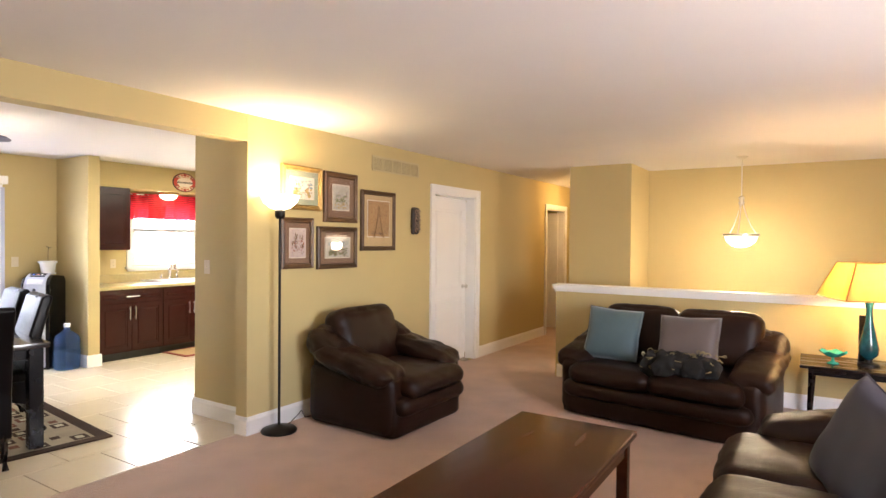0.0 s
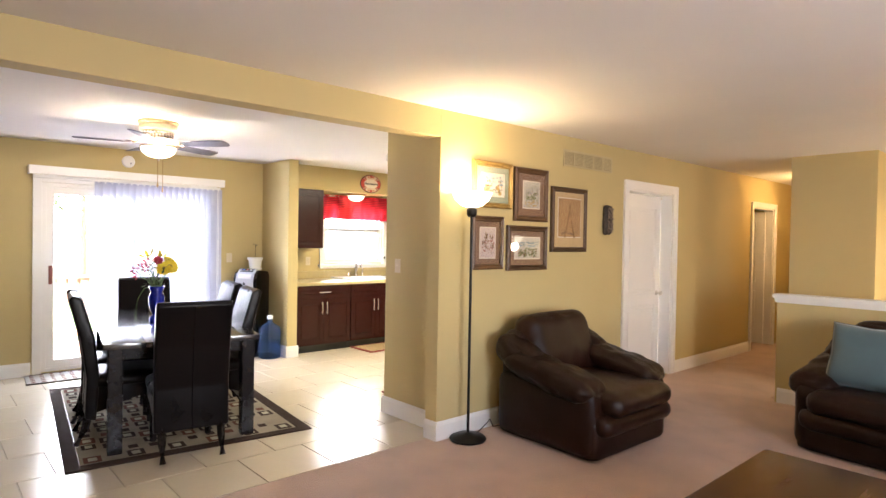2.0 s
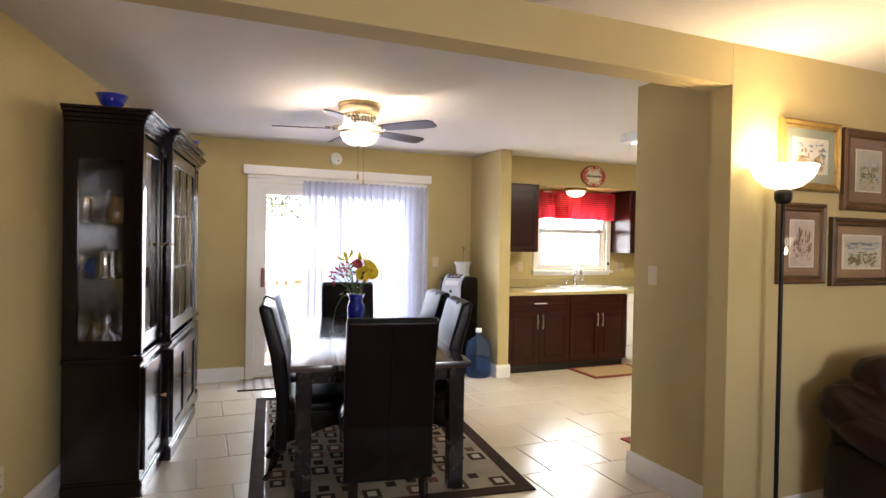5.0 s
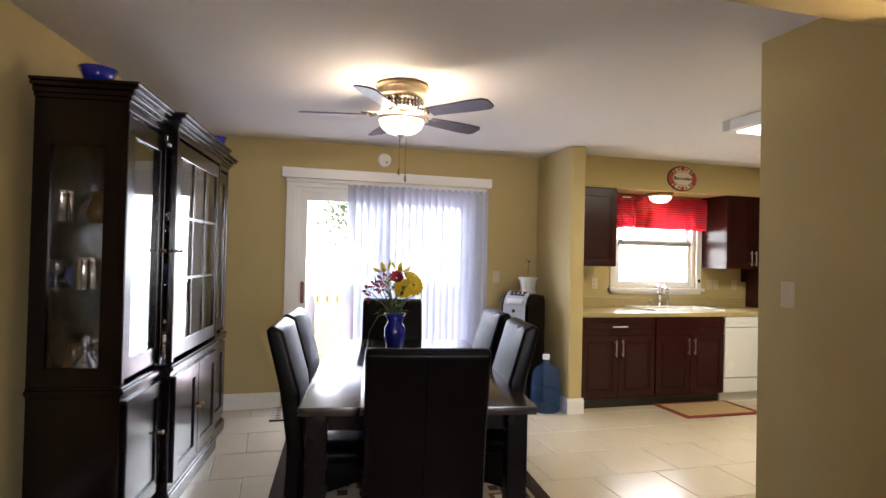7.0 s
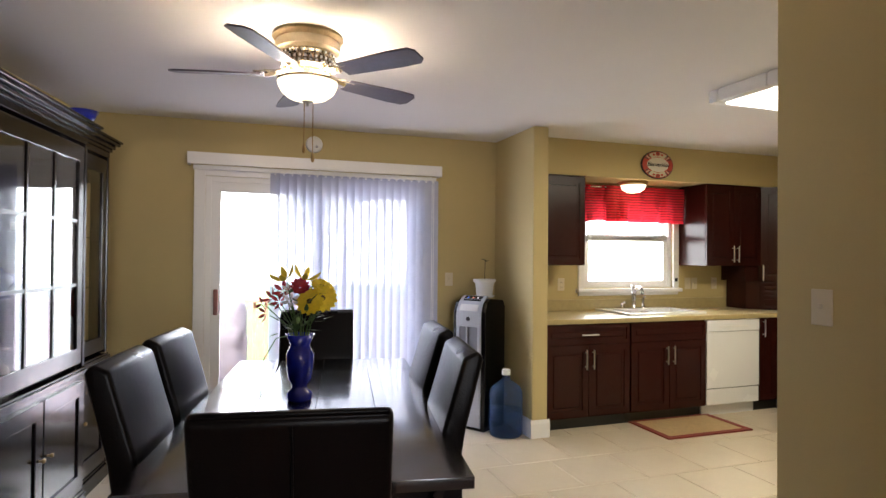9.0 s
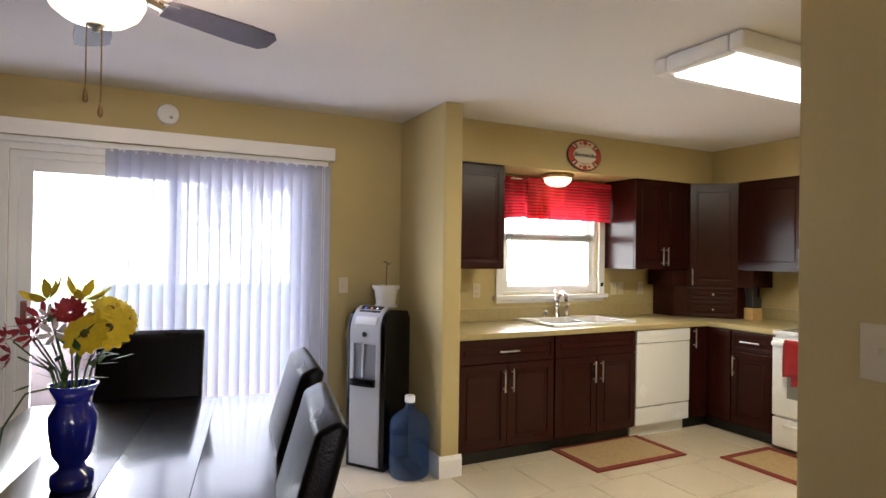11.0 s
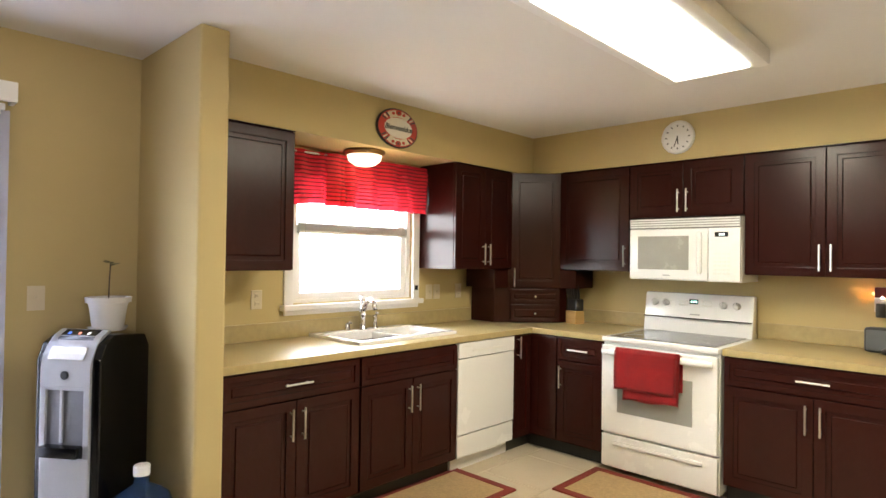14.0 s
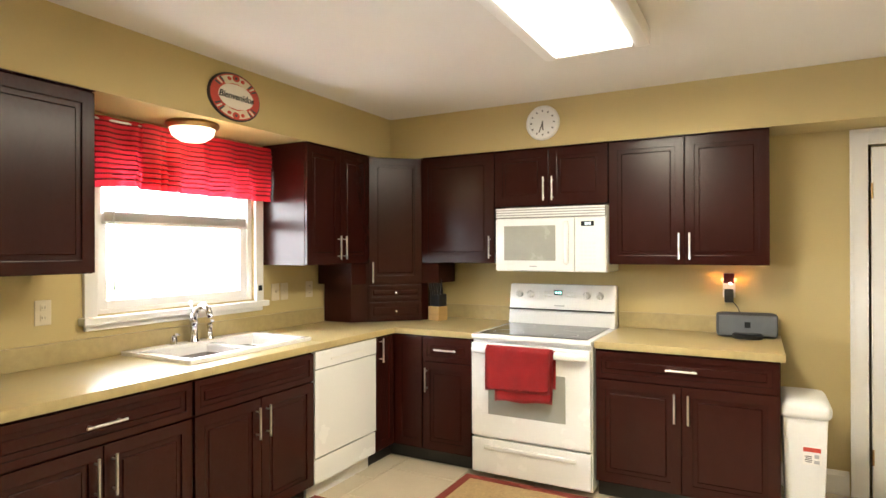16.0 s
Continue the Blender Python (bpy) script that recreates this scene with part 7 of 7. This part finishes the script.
# red ruffled valance
M_RED = translucent("red_sheer", (0.62, 0.022, 0.04), 0.5)
t = thing("curtain_valance", pose(XS + 0.07, 0, 0), "sheer red valance with pleats over the sink window", "curtain")
part("rod", bm_tube([(0.0, 4.31, 2.10), (0.0, 5.64, 2.10)], 0.006, 8), M_WHITE2, t)
for nm, y0, y1, z0, x0, sd in (("panel", 4.315, 4.95, 1.775, 0.0, 1), ("panel", 4.72, 5.635, 1.765, 0.018, 7)):
    bm = bmesh.new()
    nu, nv = 90, 30
    g = []
    for i in range(nu + 1):
        u = i / nu
        row = []
        for j in range(nv + 1):
            v = j / nv
            y = y0 + (y1 - y0) * u
            fold = 0.022 * math.sin(u * (y1 - y0) * 38 + 2.6 * noise.noise(Vector((u * 5, v, sd)))) * (0.35 + 0.65 * v) + 0.012 * noise.noise(Vector((u * 7 + sd, v * 3, 0)))
            crimp = 0.004 * math.sin(v * 60 + 3 * noise.noise(Vector((u * 9, v * 2, sd))))
            sag = 0.03 * noise.noise(Vector((u * 2.2 + sd, 0, 0)))
            row.append(bm.verts.new((x0 + fold + crimp, y, 2.115 - (2.115 - z0 - sag * v) * v)))
        g.append(row)
    for i in range(nu):
        for j in range(nv):
            bm.faces.new((g[i][j], g[i + 1][j], g[i + 1][j + 1], g[i][j + 1]))
    pn = part(nm, bm, M_RED, t, smooth=True)
    tuck = mat("dark_red_tuck", (0.17, 0.006, 0.010), 0.9, vary=0.2, scale=9, fine=90, bump=0)
    for k in range(12):
        v = (k + 1) / 13.5
        bm = bm_tube([tuple(g2) for g2 in [(x0 + 0.022 * math.sin((i / nu) * (y1 - y0) * 38 + 2.6 * noise.noise(Vector(((i / nu) * 5, v, sd)))) * (0.35 + 0.65 * v) + 0.012 * noise.noise(Vector(((i / nu) * 7 + sd, v * 3, 0))) + 0.006, y0 + (y1 - y0) * i / nu, 2.115 - (2.115 - z0 - 0.03 * noise.noise(Vector(((i / nu) * 2.2 + sd, 0, 0))) * v) * v) for i in range(0, nu + 1, 3)]], 0.0044, 4)
        part("tuck_line", bm, tuck, pn)

# dome light on the soffit over the sink
t = thing("dome_light", pose(-7.42, 4.95, 0), "small lit dome light with a brass ring", "ceiling light")
part("ring", bm_lathe([(0, 2.144), (0.135, 2.144), (0.14, 2.13), (0.125, 2.112), (0.11, 2.11), (0, 2.11)], 36), M_BRASS, t, smooth="auto")
part("shade", bm_lathe([(0.118, 2.114), (0.105, 2.075), (0.065, 2.048), (0.02, 2.04), (0, 2.04)], 36), M_SHADE_GLOW, t, "lit frosted glass dome", smooth=True)

# fluorescent box light
t = thing("box_light", pose(-5.38, 4.87, 0), "white ceiling fixture with a lit rectangular diffuser", "ceiling light")
part("frame", bm_boxes((-0.25, -0.72, 2.375, -0.175, 0.72, 2.459), (0.175, -0.72, 2.375, 0.25, 0.72, 2.459), (-0.175, -0.72, 2.375, 0.175, -0.645, 2.459), (-0.175, 0.645, 2.375, 0.175, 0.72, 2.459), bev=0.02), M_TRIM, t, smooth="auto")
part("diffuser", bm_box(-0.178, -0.648, 2.366, 0.178, 0.648, 2.40, 0.004), M_BOX_GLOW, t, "lit white diffuser")

# clock
t = thing("wall_clock", pose(-5.985, 6.605, 2.305, 90), "round white wall clock on the soffit", "clock")
part("case", bm_lathe([(0, 0), (0.115, 0), (0.118, 0.012), (0.11, 0.028), (0.10, 0.03), (0.098, 0.018), (0, 0.018)], 40), M_WHITE2, t, smooth="auto")
part("dial", bm_cyl(0.098, 0.098, 0.017, 0.0195, 40), M_WHITE, t)
for k in range(12):
    a = math.pi / 6 * k
    part("numeral", bm_box(-0.004, 0.074, 0.0195, 0.004, 0.086, 0.0205) if k == 0 else merge(None, bm_box(-0.004, 0.074, 0.0195, 0.004, 0.086, 0.0205), Matrix.Rotation(a, 4, "Z")), M_BLACK, t)
for a, l, w in ((-175, 0.05, 0.004), (160, 0.07, 0.003)):
    part("pointer", merge(None, bm_box(-w, -0.01, 0.021, w, l, 0.022), Matrix.Rotation(radians(a), 4, "Z")), M_BLACK, t)


# welcome plaque
def lettering(name, body, size, m, material, parent, shear=0.25):
    cu = bpy.data.curves.new(name, "FONT")
    cu.body, cu.size, cu.align_x, cu.align_y, cu.extrude, cu.shear, cu.offset = body, size, "CENTER", "CENTER", 0.001, shear, 0.0009
    tmp = new("tmp_text", cu)
    bpy.context.view_layer.update()
    me = bpy.data.meshes.new_from_object(tmp.evaluated_get(bpy.context.evaluated_depsgraph_get()))
    bpy.data.objects.remove(tmp)
    me.materials.clear()
    me.materials.append(material)
    o = new(name, me)
    o.parent = parent
    o.matrix_local = m
    return o


M_PLQRED = mat("plaque_red", (0.50, 0.05, 0.03), 0.35, vary=0.15, scale=14, fine=60, bump=0.05, coat=0.4)
M_PLQCREAM = mat("plaque_cream", (0.66, 0.58, 0.42), 0.35, vary=0.08, scale=14, fine=60, bump=0.03, coat=0.4)
t = thing("welcome_plaque", pose(-7.225, 5.06, 2.285, 90, 0, 90), "oval painted plaque with red flowers and lettering", "plaque")
S = Matrix.Diagonal((1.0, 0.72, 1, 1))
part("rim", merge(None, bm_lathe([(0, 0), (0.178, 0), (0.182, 0.008), (0.172, 0.016), (0, 0.016)], 44), S), M_MASK, t, smooth="auto")
part("border", merge(None, bm_lathe([(0, 0.0155), (0.170, 0.0155), (0.168, 0.018), (0, 0.018)], 44), S), M_PLQRED, t)
M_PLQDARK = mat("plaque_dark", (0.035, 0.05, 0.05), 0.4, vary=0.2, scale=9, fine=50, bump=0)


def ring_piece(a0, a1, r0, r1, z0, z1, n=10):
    """A curved patch of a flat ring."""
    bm = bmesh.new()
    rows = []
    for k in range(n + 1):
        c, s = math.cos(a0 + (a1 - a0) * k / n), math.sin(a0 + (a1 - a0) * k / n)
        rows.append([bm.verts.new(v) for v in ((r0 * c, r0 * s, z0), (r1 * c, r1 * s, z0), (r1 * c, r1 * s, z1), (r0 * c, r0 * s, z1))])
    for a, b in zip(rows, rows[1:]):
        for k in range(4):
            bm.faces.new((a[k], a[(k + 1) % 4], b[(k + 1) % 4], b[k]))
    bm.faces.new(rows[0])
    bm.faces.new(rows[-1][::-1])
    bmesh.ops.recalc_face_normals(bm, faces=bm.faces[:])
    return bm


for a in (math.pi / 2, -math.pi / 2):
    part("cream_scallop", merge(None, ring_piece(a - 0.72, a + 0.72, 0.100, 0.160, 0.0175, 0.0192), S), M_PLQCREAM, t)
    fl = part("red_flower", merge(None, bm_cyl(0.026, 0.024, 0.019, 0.0205, 14, 0.138 * math.cos(a), 0.140 * math.sin(a)), S), M_PLQRED, t)
    part("flower_heart", merge(None, bm_cyl(0.010, 0.008, 0.0203, 0.0215, 10, 0.138 * math.cos(a), 0.140 * math.sin(a)), S), M_PLQDARK, fl)
    for s in (-1, 1):
        part("red_petal", merge(None, bm_cyl(0.015, 0.013, 0.019, 0.0202, 10, 0.046 * s, 0.128 * math.sin(a)), S), M_PLQRED, t)
for q in range(4):
    a = math.pi / 4 + q * math.pi / 2 + (0.10 if q % 2 else -0.10)
    for k in range(3):
        part("leaf_stroke", merge(None, ring_piece(a - 0.20 + 0.15 * k, a - 0.12 + 0.15 * k, 0.122, 0.164, 0.0175, 0.0194, 3), S), M_PLQDARK if k != 1 else M_PLQCREAM, t)
part("name_field", merge(None, bm_lathe([(0, 0.0205), (0.124, 0.0205), (0.122, 0.022), (0, 0.022)], 40), Matrix.Diagonal((0.98, 0.54, 1, 1))), mat("plaque_white", (0.72, 0.67, 0.58), 0.35, vary=0.05, scale=14, fine=60, bump=0.02), t)
lettering("lettering", "Bienvenidos", 0.050, Matrix.Translation((0, 0, 0.023)), M_BLACK, t)

# small things on the counters
t = thing("knife_block", pose(-6.86, 6.70, 0.915, 0, 0, -14), "light wooden knife block with black-handled knives", "knife block")
part("block", bm_box(-0.055, -0.05, 0.0, 0.055, 0.05, 0.105, 0.004), mat("beech_block", (0.50, 0.32, 0.12), 0.5, vary=0.15, scale=4, fine=60, bump=0.05, stretch=(1, 1, 8)), t)
part("holder", bm_box(-0.05, -0.04, 0.105, 0.05, 0.05, 0.20, 0.012), M_BLACK, t)
for k in range(4):
    for j in range(2):
        kn = part("knife_handle", bm_tube([(-0.036 + 0.024 * k, -0.03 + 0.04 * j, 0.19), (-0.038 + 0.025 * k, -0.05 + 0.04 * j, 0.29 + 0.02 * j)], [0.009, 0.011], 6), M_BLACK, t)
        part("rivet", bm_cyl(0.003, 0.003, 0.225, 0.231, 8, -0.037 + 0.024 * k, -0.047 + 0.04 * j), M_CHROME, kn)
t = thing("speaker_dock", pose(-4.77, 6.80, 0.915, 0, 0, 6), "grey tabletop music player speaker dock", "speaker")
part("case", bm_soft(-0.165, -0.05, 0.0, 0.165, 0.055, 0.145, 0.02, (0, 0.01, 0), 0, 10), mat("dark_grey_plastic", (0.05, 0.055, 0.06), 0.5, vary=0.1, scale=9, fine=90, bump=0.03), t, smooth=True)
part("grille", bm_box(-0.155, -0.064, 0.012, 0.155, -0.048, 0.133, 0.006), mat("grey_grille_cloth", (0.13, 0.14, 0.15), 0.8, vary=0.1, scale=20, fine=500, bump=0.4), t)
part("screen", bm_box(-0.016, -0.068, 0.06, 0.016, -0.063, 0.095, 0.002), M_DARK, t)
part("dock", bm_lathe([(0, 0), (0.08, 0), (0.085, 0.02), (0.07, 0.032), (0, 0.03)], 28, y=-0.075), M_BLACK, t, smooth="auto")
t = thing("plug_in_night_light", pose(-4.87, YB, 1.24, 0, 0, 0), "red plug-in night light with a warm glow", "night light")
part("body", bm_box(-0.032, -0.05, -0.01, 0.032, -0.002, 0.055, 0.01), mat("dark_red_plastic", (0.10, 0.008, 0.008), 0.3, vary=0.2, scale=9, fine=50, bump=0.02), t, smooth="auto")
part("cover", bm_box(-0.036, -0.006, -0.10, 0.036, -0.001, 0.02, 0.003), M_WHITE2, t)
part("plug", bm_box(-0.026, -0.05, -0.13, 0.026, -0.006, -0.045, 0.008), M_BLACK, t, smooth="auto")
for x in (-0.036, 0.036):
    part("glow_lens", bm_box(x - 0.006, -0.045, 0.006, x + 0.006, -0.02, 0.022, 0.003), mat("red_glow", (1, 0.2, 0.08), 0.4, emit=2, bump=0), t)
part("bulb", bm_cyl(0.007, 0.007, -0.014, -0.004, 12, 0.01, -0.052), mat("white_glow", (1, 0.85, 0.7), 0.4, emit=3, bump=0), t)
part("cable", bm_tube([(0.02, -0.03, -0.12), (0.05, -0.025, -0.16), (0.07, -0.02, -0.22), (0.06, -0.03, -0.30)], 0.003, 6), M_BLACK, t)
for nx in (-4.945, -4.795):
    lamp("night_light_glow", "POINT", 0.035, (1.0, 0.42, 0.10), pose(nx, YB - 0.045, 1.255), 0.01)

t = thing("thermometer", pose(XS + 0.03, 5.585, 1.122), "small white digital thermometer on the window sill", "thermometer")
part("case", bm_box(-0.012, -0.03, 0.0, 0.012, 0.03, 0.11, 0.005), M_WHITE2, t)
part("display", bm_box(0.0115, -0.016, 0.065, 0.0135, 0.016, 0.10, 0.001), M_DARK, t)
plate("wall_outlet", pose(XS, 4.285, 1.165, 0, 0, 90), "white wall outlet above the backsplash", "wall outlet", "outlet")
plate("wall_outlet", pose(XS, 3.90, 1.165, 0, 0, 90), "white wall outlet above the backsplash", "wall outlet", "outlet")
plate("light_switch", pose(XS, 5.76, 1.165, 0, 0, 90), "white wall plate beside the window", "light switch")
plate("light_switch", pose(XS, 5.80 + 0.045, 1.165, 0, 0, 90), "white wall plate beside the window", "light switch")
plate("wall_outlet", pose(XS, 6.10, 1.165, 0, 0, 90), "white wall outlet near the corner", "wall outlet", "outlet")

# trash bin
t = thing("trash_bin", pose(-4.50, 6.42, 0), "slim white plastic swing-top trash bin", "trash bin")
bm = bm_prism([(-0.10, -0.17), (0.10, -0.17), (0.10, 0.17), (-0.10, 0.17)], 0.0, 0.60, bev=0.012)
for v in bm.verts:
    f = 0.82 + 0.18 * v.co.z / 0.6
    v.co.x, v.co.y = v.co.x * f, v.co.y * f
part("bin", bm, M_WHITE2, t, smooth="auto")
part("lid", bm_soft(-0.118, -0.19, 0.585, 0.118, 0.19, 0.675, 0.035, (0, 0, 0.015), 0, 10), M_WHITE2, t, smooth=True)
st = part("sticker", bm_box(-0.01, -0.1632, 0.36, 0.07, -0.1585, 0.45, 0.001), mat("white_sticker", (0.8, 0.78, 0.74), 0.4, vary=0.04, scale=9, fine=60, bump=0), t)
part("sticker_band", bm_box(-0.008, -0.1640, 0.425, 0.068, -0.1625, 0.447), M_PLQRED, st)
part("sticker_bars", bm_boxes(*[(-0.002 + 0.004 * (k % 2), -0.1642, 0.40 - 0.009 * k, 0.03, -0.163, 0.404 - 0.009 * k) for k in range(4)]), M_BLACK, st)
part("sticker_marks", bm_boxes((0.038, -0.1642, 0.368, 0.062, -0.163, 0.385), (0.04, -0.1642, 0.395, 0.06, -0.163, 0.415)), M_SILVER, st)

# mats with red borders
M_MATRED = mat("dark_red_border", (0.20, 0.028, 0.018), 0.95, vary=0.15, scale=9, fine=300, bump=0.4)
M_SISAL = mat("tan_woven_mat", (0.44, 0.31, 0.15), 0.95, vary=0.18, scale=60, fine=360, bump=0.6)


def bordered_mat(m, l, w):
    t = thing("kitchen_mat", m, "tan woven kitchen mat with a dark red border", "mat", "kitchen mats")
    part("field", bm_box(-l + 0.05, -w + 0.05, 0.001, l - 0.05, w - 0.05, 0.009), M_SISAL, t)
    part("border", bm_boxes((-l, -w, 0.001, l, -w + 0.05, 0.012), (-l, w - 0.05, 0.001, l, w, 0.012), (-l, -w + 0.05, 0.001, -l + 0.05, w - 0.05, 0.012), (l - 0.05, -w + 0.05, 0.001, l, w - 0.05, 0.012)), M_MATRED, t)


bordered_mat(pose(-6.77, 5.03, 0, 0, 0, 90), 0.425, 0.265)
bordered_mat(pose(-5.93, 5.90, 0, 0, 0, 0), 0.43, 0.27)
bordered_mat(pose(-4.56, 3.98, 0, 0, 0, 92), 0.42, 0.27)

# ---- floor tiles, last ----
floor_bed = bpy.data.objects["floor_tile_bed"]
P, G = 0.475, 0.007
shared = {}
i = 0
xr = -3.535
while xr > XS:
    xl = max(xr - P, XS + 0.0)
    y = -0.6 - (i % 2) * P * 0.42
    while y < YB:
        y1 = min(y + P, YB)
        w, l = round(xr - xl - G, 4), round(y1 - y - G, 4)
        if w > 0.03 and l > 0.03 and not (y1 < south(xl) - 0.1):
            key = (w, l)
            if key not in shared:
                me = bpy.data.meshes.new("tile")
                b = bm_box(0, 0, -0.006, w, l, 0.0, 0.0)
                for f in [f for f in b.faces if f.normal.z < -0.5]:
                    b.faces.remove(f)
                top = [e for e in b.edges if all(v.co.z > -0.001 for v in e.verts)]
                bmesh.ops.bevel(b, geom=top, offset=0.0025, segments=1, affect="EDGES")
                b.to_mesh(me)
                b.free()
                me.materials.append(M_TILE)
                shared[key] = me
            o = new("tile", shared[key])
            o.parent = floor_bed
            o.location = (xl + G / 2, y + G / 2, 0.0)
        y += P
    xr -= P
    i += 1
